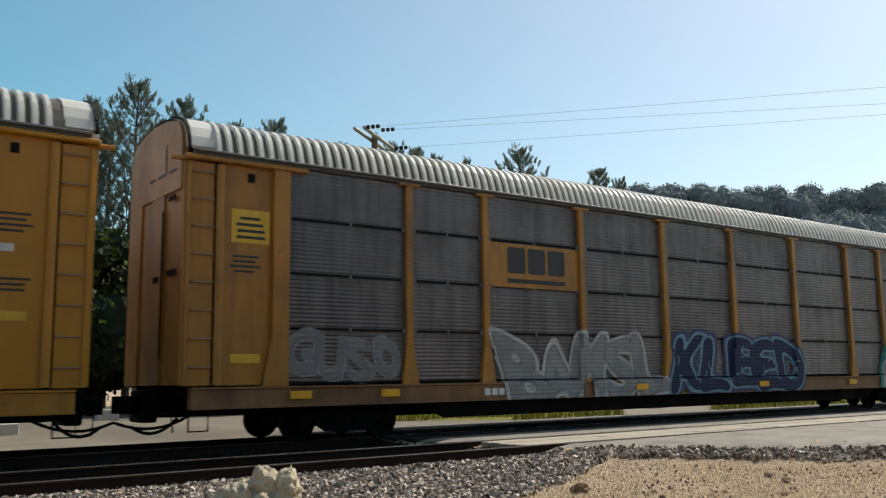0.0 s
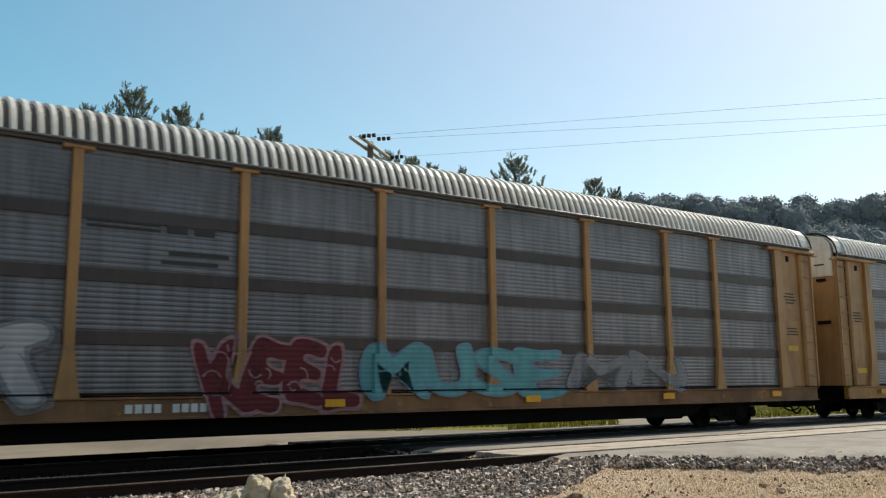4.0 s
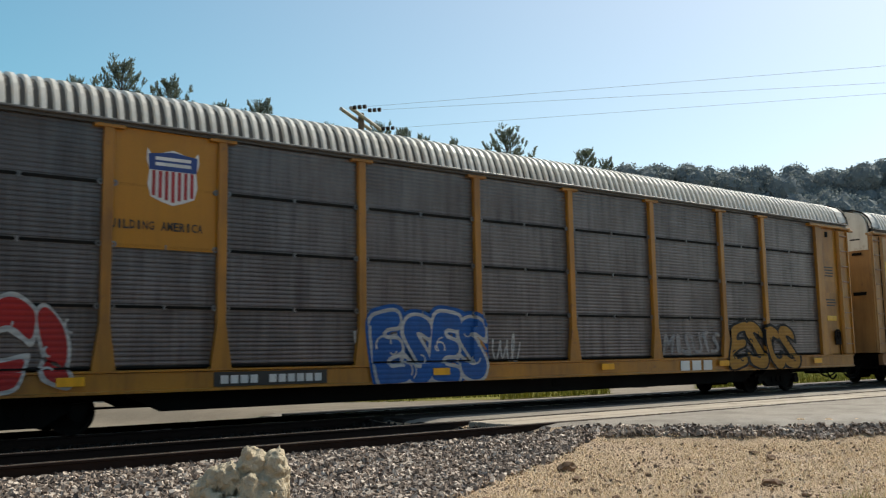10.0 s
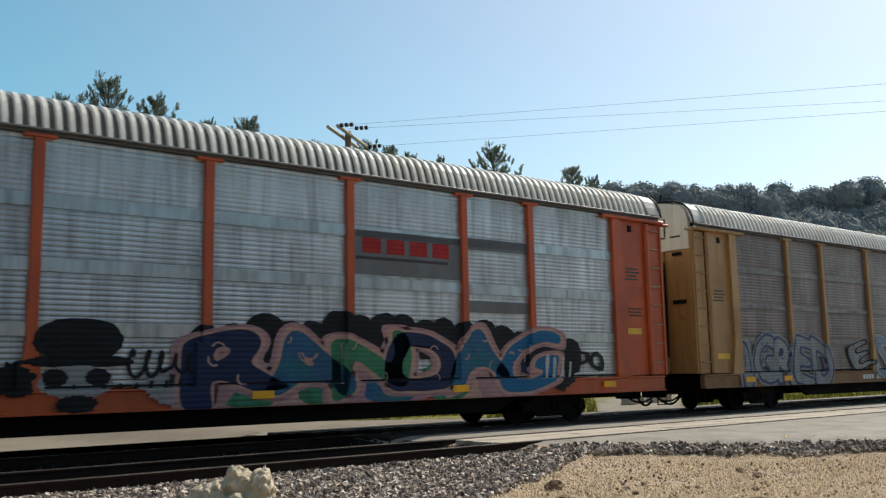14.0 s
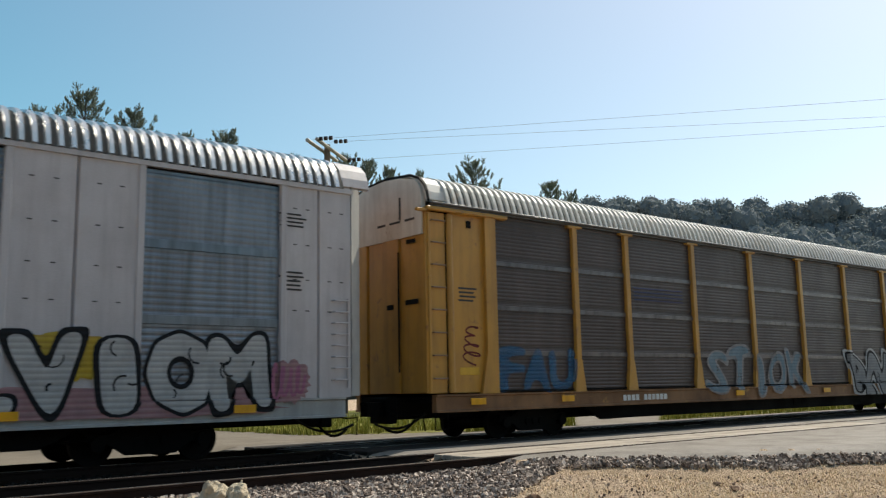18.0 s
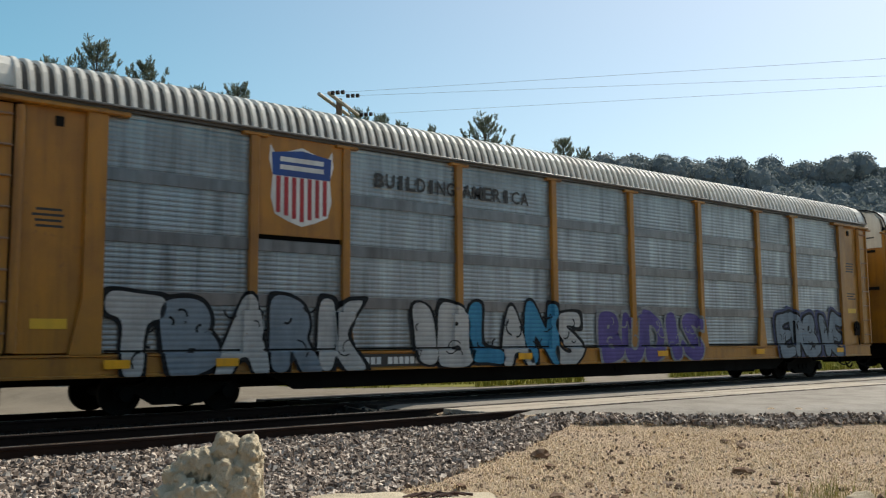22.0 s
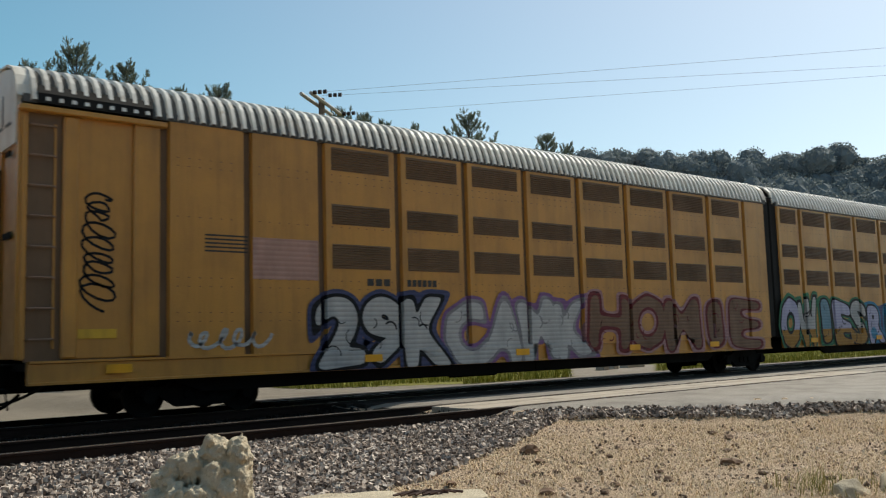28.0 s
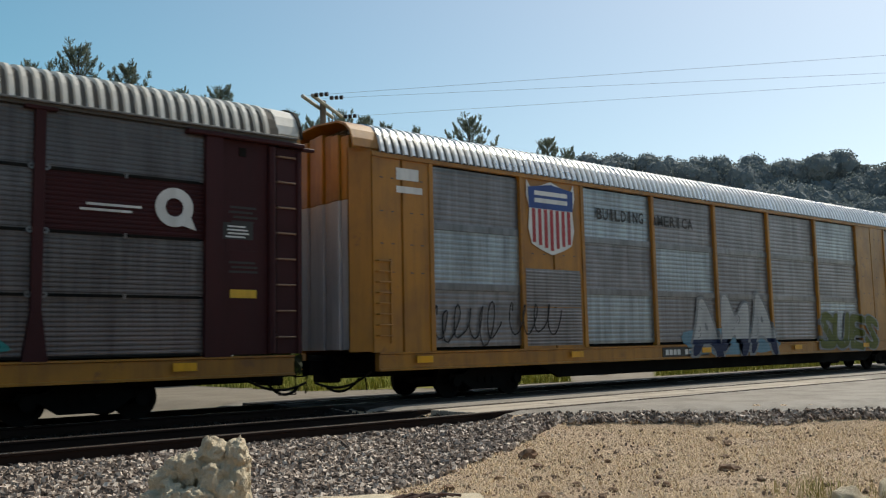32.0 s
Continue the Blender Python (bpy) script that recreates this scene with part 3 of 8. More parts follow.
def coupler(car, x, out):
    def make():
        s = Shell()
        s.box(-0.9, 0.25, -0.09, 0.09, 0.62, 0.82, 0.02)
        s.prism([(0.2, -0.16), (0.5, -0.2), (0.66, -0.12), (0.58, 0.02), (0.62, 0.16), (0.4, 0.2), (0.2, 0.14)], 0.58, 0.88, "z")
        return s
    c = part("coupler", shared("coupler", make, BLACK), parent=car, at=(x, 0, 0))
    if out < 0:
        c.rotation_euler = (0, 0, math.pi)
    def hose():
        pts = [(-0.7, -0.5, 0.62)] + [(-0.7 + 1.5 * t, -0.5 + 0.2 * t, 0.62 - 0.95 * t + 0.78 * t * t) for t in np.linspace(0.1, 1, 9)]
        return Shell().tube(pts, 0.026, 7)
    h = part("air_hose", shared("air_hose", hose, RUBBER), parent=car, label="sagging black rubber air hose", at=(x, 0, 0))
    h.rotation_euler = (0, 0, math.pi) if out < 0 else (0, 0, 0)
    if out < 0:
        h.location.y = -0.9
    o = out
    for nm, mk in (
        ("cut_lever", lambda: Shell().tube([(x + o * 0.12, -1.42, 0.30), (x + o * 0.16, -1.40, 0.62), (x + o * 0.20, -0.9, 0.60), (x + o * 0.22, -0.2, 0.72), (x + o * 0.30, -0.05, 0.55)], 0.016, 6)),
        ("draft_box", lambda: Shell().box(min(x, x + o * 0.28), max(x, x + o * 0.28), -0.34, 0.34, 0.42, 0.98, 0.03)),
        ("trailing_hose", lambda: Shell().tube([(x - o * 0.25 + o * 0.75 * u, -0.62 + 0.12 * u, 0.50 - 0.85 * u + 0.72 * u * u) for u in (0, 0.15, 0.3, 0.45, 0.6, 0.75, 0.9, 1.0)], 0.028, 7))):
        part(nm, shared((nm, x, out), mk, BLACK), parent=car)


def channel(y, x0, x1):
    """A side sill: one rolled channel with its flanges outwards."""
    o = -1 if y < 0 else 1
    a, b, c = 1.46 * o, 1.50 * o, 1.32 * o
    prof = [(c, SILL1 - 0.02), (b, SILL1 - 0.02), (b, SILL1 - 0.055), (a, SILL1 - 0.07), (a, SILL0 + 0.08), (b, SILL0 + 0.065), (b, SILL0 + 0.03), (c, SILL0 + 0.03)]
    return Shell().prism(prof, x0, x1, "x")


def under(car, length, sill, x0=0.0, trucks=None, ends=(True, True), inset=4.9, low=0.33):
    """Side sills, centre sill, belly girders, floor, tanks, trucks and couplers."""
    x1 = x0 + length
    for y in (-1, 1):
        part("side_sill", shared(("side_sill", y, x0, length), lambda: channel(y, x0 + 0.15, x1 - 0.15), sill), parent=car)
        part("belly_girder", shared(("belly_girder", y, x0, length, low), lambda: Shell().prism([(x0 + inset, 0.68), (x0 + inset + 0.7, low), (x1 - inset - 0.7, low), (x1 - inset, 0.68)], y * 1.15 - 0.05, y * 1.15 + 0.05), BLACK), parent=car)
    part("centre_sill", shared(("centre_sill", x0, length), lambda: Shell().box(x0 - 0.1, x1 + 0.1, -0.3, 0.3, 0.5, 0.95), BLACK), parent=car)
    part("floor_plate", shared(("floor_plate", x0, length), lambda: Shell().box(x0 + 0.2, x1 - 0.2, -1.33, 1.33, 0.86, 0.98), BLACK), parent=car)
    part("air_tank", shared("air_tank", lambda: Shell().tube([(0, -0.95, 0.52), (1.3, -0.95, 0.52)], 0.17, 14), BLACK), parent=car, at=(x0 + length * 0.42, 0, 0))
    part("brake_valve", shared("brake_valve", lambda: Shell().box(0, 0.5, -1.22, -0.8, 0.40, 0.66, 0.05), BLACK), parent=car, at=(x0 + length * 0.53, 0, 0))
    part("brake_rod", shared(("brake_rod", x0, length), lambda: Shell().tube([(x0 + 4.5, -1.0, 0.42), (x1 - 4.5, -1.0, 0.42)], 0.022, 6), BLACK), parent=car)
    for x in trucks or (x0 + 3.38, x1 - 3.76):
        truck(car, x)
    if ends[0]:
        coupler(car, x0, -1)
    if ends[1]:
        coupler(car, x1, 1)


RUNG = material("worn_grab_iron", (0.27, 0.17, 0.11), 0.5, 0.2, dirt=(0.22, 0.13, 0.08), dirty=0.6, streak=0.1)


def ladder(car, x, mat, z0=1.1, z1=4.75, w=0.42, y=-1.47, rung=None):
    """Grab irons one over the other on a backing strip."""
    ob = part("ladder", shared(("ladder", z0, z1, w, y), lambda: Shell().box(w - 0.03, w + 0.01, y + 0.05, y + 0.08, z0 + 0.1, z1, 0.005), mat), parent=car, label="grab-iron ladder", at=(x, 0, 0))
    n = 8
    for i in range(n):
        z = z0 + 0.25 + i * (z1 - z0 - 0.3) / (n - 1)
        part("rung", shared(("rung", w, y), lambda: Shell().tube([(0, y + 0.07, 0), (0.03, y, 0), (w - 0.03, y, 0), (w, y + 0.07, 0)], 0.018, 6), rung or RUNG), parent=ob, at=(0, 0, z))


def corner(car, mat, flip, length, brake=False):
    """The closed corner bay beside an end door: ladder recess, round post, door panel, jamb and top track."""
    pieces = (
        ("corner_post", lambda: Shell().box(0.0, 0.07, -1.47, -1.3, 1.04, 4.85, 0.012)),
        ("ladder_recess", lambda: Shell().box(0.07, 0.50, -1.425, -1.3, 1.04, 4.88, 0.012)),
        ("corner_panel", lambda: Shell().box(0.62, 1.62, -1.41, -1.36, 1.04, 4.92, 0.01)),
        ("jamb", lambda: Shell().prism([(1.60, CAP), (1.92, CAP), (1.92, SILL1 - 0.03), (1.42, SILL1 - 0.03), (1.60, 1.9)], POST_Y, PANEL_Y + 0.02)),
        ("door_post", lambda: Shell().tube([(0.6, -1.44, 1.06), (0.6, -1.44, 4.86)], 0.075, 12)),
        ("door_track", lambda: Shell().box(-0.06, 2.28, -1.55, -1.38, 4.9, 4.985, 0.02)),
        ("track_tip", lambda: Shell().box(-0.30, -0.03, -1.5, -1.4, 4.86, 4.93, 0.015)),
    )
    for nm, mk in pieces:
        ob = part(nm, shared((nm,), mk, mat), parent=car)
        if flip:
            ob.matrix_basis = Matrix.Translation((length, 0, 0)) @ Matrix.Diagonal((-1, 1, 1, 1))
    ladder(car, 0.09 if not flip else length - 0.09 - 0.42, mat)
    part("vent_hole", shared("vent_hole", lambda: Shell().box(0, 0.13, -1.43, -1.40, 4.62, 4.78), SLOT), parent=car, at=(1.12 if not flip else length - 1.25, 0, 0))
    part("door_gap", shared("door_gap", lambda: Shell().box(0.50, 0.545, -1.43, -1.35, 1.06, 4.84), SLOT), parent=car, at=(0, 0, 0) if not flip else (length - 1.045, 0, 0))
    if brake and flip:
        def brake_shell():
            s = Shell().disc((0, 0), 0.13, 0.17, -0.075, -0.045, 18).disc((0, 0), 0, 0.06, -0.085, 0.0, 12)
            for q in np.arange(0, 6.2, 1.57):
                s.tube([(0.05 * math.cos(q), -0.06, 0.05 * math.sin(q)), (0.14 * math.cos(q), -0.06, 0.14 * math.sin(q))], 0.014, 5)
            return s.box(-0.10, 0.24, -0.04, 0.0, -0.30, 0.10, 0.01).tube([(0.15, -0.03, -0.28), (0.17, -0.03, -0.62)], 0.02, 6)
        part("hand_brake", shared("hand_brake", brake_shell, WHEEL), parent=car, label="dark hand brake wheel and chain box", at=(length - 0.98, -1.41, 1.62))
    part("step", shared("step", lambda: Shell().tube([(0, -1.46, 0.66), (0, -1.46, 0.30), (0.34, -1.46, 0.30), (0.34, -1.46, 0.66)], 0.018, 6), BLACK), parent=car, at=(0.12 if not flip else length - 0.46, 0, 0))


def far_side(car, length, mat):
    def make():
        s = Shell().box(0.1, length - 0.1, 1.38, 1.44, SILL1 - 0.02, CAP)
        for x in POSTS + [0.1, 1.7, length - 1.7, length - 0.1]:
            s.box(x - 0.08, x + 0.08, 1.43, 1.5, SILL1 - 0.02, CAP)
        return s
    part("far_side", shared(("far_side", length), make, mat), parent=car)


def standard_car(spec):
    """A rack car with eight posts on a side and four or three rows of ribbed sheets."""
    body, sheets = spec["body"], spec["sheets"]
    car = new("autorack_car")
    tagged(car, spec["label"], "railcar", "cars of the passing train")
    roof(car, LONG, 0.48)
    for a, b in ((-0.02, 0.50), (LONG - 0.50, LONG + 0.02)):
        part("roof_end", shared(("roof_end", a), lambda: nose_shell(a, b), spec.get("nose", ROOF)), parent=car)
    for x in (-0.03, LONG - 0.04):
        part("roof_seal", shared(("roof_seal", x), lambda: seal_shell(x, x + 0.07), RUBBER), parent=car, label="black rubber strip between roof and end")
    part("eave_rail", shared(("eave_rail", LONG), lambda: Shell().box(0.1, LONG - 0.1, -1.49, -1.40, 4.995, 5.05).box(0.1, LONG - 0.1, 1.40, 1.485, 5.0, 5.17), EAVE), parent=car)
    part("drip_strip", shared(("drip_strip", LONG), lambda: Shell().box(0.1, LONG - 0.1, -1.555, -1.41, 5.045, 5.085, 0.008), DRIP), parent=car)
    part("deck", shared(("deck", LONG), lambda: Shell().box(0.3, LONG - 0.3, -1.3, 1.3, 2.7, 2.76).box(0.3, LONG - 0.3, -1.3, 1.3, 4.9, 4.95), BLACK), parent=car)
    edges = [1.92] + POSTS + [LONG - 1.92]
    rows = spec.get("rows", 4)
    h = (CAP + 0.05 - SILL1) / rows
    gap = 0.03 if spec.get("slots") else 0.006
    skip = spec.get("skip", {})
    for i in range(9):
        w = edges[i + 1] - edges[i]
        for r in range(rows):
            z = SILL1 + (rows - 1 - r) * h
            mat = skip.get((i, r), sheets)
            if mat is None:
                continue
            if spec.get("bands") and r in spec.get("band_rows", (1, 2)):
                tall = 0.11 if sheets is PAN_DARK or sheets is PAN_BROWN else 0.22
                part("side_band", shared(("band", round(w, 2), tall), lambda: Shell().box(0, w, -0.03, 0.0, 0, tall, 0.008), spec["bands"]), parent=car, at=(edges[i], PANEL_Y, z + h - 0.2))
            part("side_panel", shared(("sheet", round(w, 2), bool(spec.get("slots")), gap), lambda: sheet(w, h - gap, 12 if spec.get("slots") else 11, 0.013 if spec.get("slots") else 0.010), mat), parent=car, at=(edges[i], PANEL_Y, z + gap / 2))
        if spec.get("slots"):
            for r in range(1, rows):
                z = SILL1 + r * h
                for a, b in ((0.09, w / 2 - 0.05), (w / 2 + 0.05, w - 0.09)):
                    part("slot", shared(("slot", round(b - a, 2)), lambda: Shell().box(0, b - a, -0.032, 0.03, -0.024, 0.024), SLOT), parent=car, at=(edges[i] + a, PANEL_Y, z))
                part("clip", shared("clip", lambda: Shell().box(-0.022, 0.022, -0.036, 0.0, -0.05, 0.04, 0.008), PAN_MID), parent=car, at=(edges[i] + w / 2, PANEL_Y, z))
    part("bottom_slit", shared("bottom_slit", lambda: Shell().box(1.98, LONG - 1.98, PANEL_Y - 0.046, PANEL_Y, SILL1 + 0.012, SILL1 + 0.044), SLOT), parent=car, label="dark gap under the side sheets")
    part("backing", shared("backing", lambda: Shell().box(1.8, LONG - 1.8, PANEL_Y + 0.03, PANEL_Y + 0.05, SILL1, 5.1), BLACK), parent=car)
    for x in POSTS:
        part("post", shared(("post", body.name), post_shell, body), parent=car, at=(x, 0, 0))
    if spec.get("slots"):
        for x in POSTS:
            for r in range(1, rows):
                for q in (-0.115, 0.115):
                    part("bracket", shared("bracket", lambda: Shell().disc((0, 0), 0.02, 0.052, -1.46, -1.43, 10), PAN_MID), parent=car, at=(x + q, 0, SILL1 + r * h))
    corner(car, body, False, LONG)
    corner(car, body, True, LONG, spec.get("brake", False))
    for x, out in ((0.0, -1), (LONG, 1)):
        end_doors(car, x, out, body, spec.get("top", CREAM))
    far_side(car, LONG, body)
    under(car, LONG, spec.get("sill", YELLOW))
    return car


PLATED = [(0.0, 1.53), (4.22, 6.31), (20.51, 22.6), (25.3, 26.82)]
BAYS = [(1.53, 4.22), (6.31, 9.11), (9.11, 11.96), (11.96, 14.81), (14.81, 17.66), (17.66, 20.51), (22.6, 25.3)]
PLATED_LONG = 26.82


def plated_car(spec):
    """A newer rack car: flat plates between the screened bays, chamfered corners and folded end doors."""
    body, sheets, L = spec["body"], spec["sheets"], PLATED_LONG
    car = tagged(new("autorack_car"), spec["label"], "railcar", "cars of the passing train")
    roof(car, L, 0.2, mat=ROOF_METAL)
    for a, b, m in ((-0.42, 0.22, spec.get("nose", body)), (L - 0.22, L + 0.42, spec.get("nose", body))):
        part("roof_end", shared(("plated_roof_end", a), lambda: nose_shell(a, b), m), parent=car)
    part("eave_rail", shared(("eave_rail", L), lambda: Shell().box(0.0, L, -1.515, -1.40, 4.975, 5.06), body), parent=car)
    part("deck", shared(("deck", L), lambda: Shell().box(0.3, L - 0.3, -1.3, 1.3, 2.7, 2.76).box(0.3, L - 0.3, -1.3, 1.3, 4.9, 4.95), BLACK), parent=car)
    for a, b in PLATED:
        def plate():
            s = Shell()
            n = 2 if b - a > 1.2 else 1
            w = (b - a) / n
            for i in range(n):
                s.prism([(a + i * w, -1.40), (a + i * w + 0.03, -1.47), (a + (i + 1) * w - 0.03, -1.47), (a + (i + 1) * w, -1.40)], SILL1 - 0.02, 5.09, "z")
            return s
        part("side_plate", shared(("side_plate", a), plate, body), parent=car, label="flat painted steel side plate")
        def dashes():
            s = Shell()
            for z in (4.55, 3.86, 3.2, 2.62):
                for q in (0.16, 0.34, 0.66, 0.84):
                    s.box(a + q * (b - a) - 0.04, a + q * (b - a) + 0.04, -1.476, -1.468, z, z + 0.022)
            return s
        part("rivets", shared(("plate_rivets", a), dashes, EAVE), parent=car)["kind"] = "stuff"
    for a, b in BAYS:
        w, h = b - a, (4.95 - SILL1 - 0.06) / 3
        for r in range(3):
            z = SILL1 + 0.06 + r * h
            mat = spec.get("special", {}).get((BAYS.index((a, b)), r), sheets)
            part("side_panel", shared(("screen", round(w, 2)), lambda: sheet(w - 0.1, h - 0.005, 11, 0.009), mat), parent=car, at=(a + 0.05, PANEL_Y - 0.01, z))
            if r:
                part("side_band", shared(("screen_band", round(w, 2)), lambda: Shell().box(0, w - 0.14, -0.03, 0.0, -0.08, 0.08, 0.008), spec.get("bands", sheets)), parent=car, at=(a + 0.07, PANEL_Y - 0.012, z))
        part("bay_slot", shared(("bay_slot", round(w, 2)), lambda: Shell().box(0.1, w - 0.1, -1.43, -1.39, 4.95, 4.975), SLOT), parent=car, at=(a, 0, 0))
    part("backing", shared("plated_backing", lambda: Shell().box(1.4, L - 1.4, PANEL_Y + 0.03, PANEL_Y + 0.05, SILL1, 5.1), BLACK), parent=car)
    for x in (9.11, 11.96, 14.81, 17.66, 1.53, 4.22, 6.31, 20.51, 22.6, 25.3):
        part("post", shared(("slim_post", body.name), lambda: post_shell(0.12, slim=True), body), parent=car, at=(x, 0, 0))
    for out, x in ((-1, 0.0), (1, L)):
        def chamfer():
            q = [(x, -1.46), (x + out * 0.36, -1.2), (x + out * 0.36, -1.14), (x, -1.40)]
            return Shell().prism(q, 1.04, 5.15, "z")
        part("chamfered_corner", shared(("chamfer", out), chamfer, spec.get("corner", GREYPAINT)), parent=car, label="grey chamfered corner sheet")
        for i, y in enumerate(np.arange(-1.2, 1.2, 0.3)):
            def fold():
                x0, x1 = sorted((x + out * (0.36 + 0.05 * (i % 2)), x + out * 0.25))
                return Shell().box(x0, x1, y + 0.01, y + 0.29, 1.08, 4.1, 0.015)
            leaf_mat = spec.get("doors", (GREYPAINT,))
            part("door_leaf", shared(("fold", out, i), fold, leaf_mat[i % len(leaf_mat)]), parent=car)
            def fold_top():
                x0, x1 = sorted((x + out * (0.36 + 0.05 * (i % 2)), x + out * 0.25))
                return Shell().box(x0, x1, y + 0.01, y + 0.29, 4.1, 5.35 + 0.25 * (1 - abs(y + 0.15) / 1.4), 0.015)
            part("upper_leaf", shared(("fold_top", out, i), fold_top, spec.get("door_tops", YELLOW)), parent=car)
    ladder(car, 0.08, body, 1.1, 2.9, 0.38, -1.55, body)
    ladder(car, L - 0.47, body, 1.1, 2.9, 0.38, -1.55, body)
    part("far_side", shared("plated_far_side", lambda: Shell().box(0.1, L - 0.1, 1.38, 1.48, SILL1 - 0.02, 5.1), body), parent=car)
    under(car, L, spec.get("sill", YELLOW))
    return car


def twin_car(spec):
    """Two closed car bodies joined by an articulation, with louvred panels."""
    body = spec["body"]
    car = tagged(new("autorack_car"), spec["label"], "railcar", "cars of the passing train")
    units = ((1.1, 22.4, [3.38] + [4.94 + 1.8 * 0 , 6.5] + [6.5 + 1.83 * i for i in range(1, 9)], (3, 11)), (22.95, 44.1, [26.2 + 1.83 * i - 1.83 for i in range(9)] + [40.6, 42.2], (0, 8)))
    for x0, x1, seams, (l0, l1) in units:
        L = x1 - x0
        roof(car, L, 0.1, (x0, 0, 0))
        part("roof_end", shared(("twin_nose", x0), lambda: nose_shell(x0 - 0.1, x0 + 0.12), CREAM), parent=car)
        part("roof_end", shared(("twin_nose", x1), lambda: nose_shell(x1 - 0.12, x1 + 0.1), CREAM), parent=car)
        part("eave_rail", shared(("twin_eave", x0), lambda: Shell().box(x0, x1, -1.49, -1.36, 5.04, 5.17), EAVE), parent=car)
        edges = [x0 + (2.2 if x0 < 5 else 0.05)] + seams + [x1 - (0.05 if x0 < 5 else 1.6)]
        edges = sorted(set(round(e, 2) for e in edges))
        for i in range(len(edges) - 1):
            a, b = edges[i] + 0.06, edges[i + 1] - 0.06
            if b - a < 0.3:
                continue
            part("side_panel", shared(("twin_panel", round(b - a, 2)), lambda: Shell().prism([(0, -1.38), (0.03, -1.48), (b - a - 0.03, -1.48), (b - a, -1.38)], SILL1 - 0.05, 5.04, "z"), body), parent=car, at=(a, 0, 0))
            def rivets():
                s = Shell()
                for z in (4.42, 4.28, 3.40, 2.35, 2.2, 1.75, 1.6):
                    for q in np.arange(0.15, b - a - 0.1, 0.2):
                        s.box(q, q + 0.035, -1.486, -1.478, z, z + 0.014)
                return s
            part("rivets", shared(("rivets", round(b - a, 2)), rivets, LOUVRE), parent=car, at=(a, 0, 0))
            if (x0 < 5 and edges[i] > 6.3 and edges[i] < 20.5) or (x0 > 5 and edges[i] < 38.5):
                for z0, z1 in ((4.52, 4.98), (3.46, 3.86), (2.60, 3.08)):
                    def louvre():
                        s = Shell().box(0.16, b - a - 0.16, -1.484, -1.47, z0, z1)
                        z = z0 + 0.02
                        while z < z1 - 0.02:
                            s.prism([(-1.483, z), (-1.505, z + 0.008), (-1.483, z + 0.03)], 0.18, b - a - 0.18, "x")
                            z += 0.047
                        return s
                    part("louvre", shared(("louvre", round(b - a, 2), z0), louvre, LOUVRE), parent=car, label="brown slatted air louvre", at=(a, 0, 0))
        part("inner_wall", shared(("twin_inner", x0), lambda: Shell().box(x0 + 0.1, x1 - 0.1, -1.40, -1.34, 1.0, 5.1).box(x0 + 0.1, x1 - 0.1, 1.4, 1.46, 1.0, 5.1), LOUVRE), parent=car)
        for x, out in ((x0, -1), (x1, 1)):
            if (x0 < 5) == (out < 0):
                end_doors(car, x, out, body, CREAM)
            else:
                part("bellows", shared(("bellows", x), lambda: Shell().box(x - 0.25, x + 0.25, -1.42, 1.42, 1.0, 5.3, 0.03), RUBBER), parent=car, label="black flexible cover between the two bodies")
        under(car, L, body, x0, ((4.2,) if x0 < 5 else (21.4, 40.3)), (x0 < 5, x0 > 5), 2.4, 0.40)
    for flip, L in ((False, 0.0), (True, 45.2)):
        base = Matrix.Translation((1.1, 0, 0)) if not flip else Matrix.Translation((44.1, 0, 0)) @ Matrix.Diagonal((-1, 1, 1, 1))
        for nm, mk in (
            ("corner_post", lambda: Shell().box(0.0, 0.07, -1.47, -1.3, 1.04, 4.85, 0.012)),
            ("ladder_recess", lambda: Shell().box(0.0, 0.62, -1.36, -1.3, 1.04, 4.9)),
            ("door_post", lambda: Shell().box(0.62, 0.86, -1.48, -1.36, 1.04, 4.9, 0.03)),
            ("corner_panel", lambda: Shell().box(0.86, 1.75, -1.42, -1.36, 1.04, 4.92, 0.01)),
            ("jamb", lambda: Shell().box(1.75, 2.2, -1.48, -1.38, 1.04, 5.0, 0.02)),
            ("door_track", lambda: Shell().box(-0.06, 2.3, -1.55, -1.38, 4.9, 5.0, 0.02))):
            part(nm, shared(("twin_" + nm,), mk, body), parent=car).matrix_basis = base
    ladder(car, 1.2, body)
    ladder(car, 43.55, body)
    part("dark_strip", shared("twin_strip", lambda: Shell().prism([(-1.53, 5.04), (-1.53, 5.2), (-1.46, 5.34), (-1.40, 5.34), (-1.40, 5.04)], 1.3, 3.15, "x"), RUBBER), parent=car)
    return car


# ---- lettering, emblems and spray paint ----
GLYPHS = {}


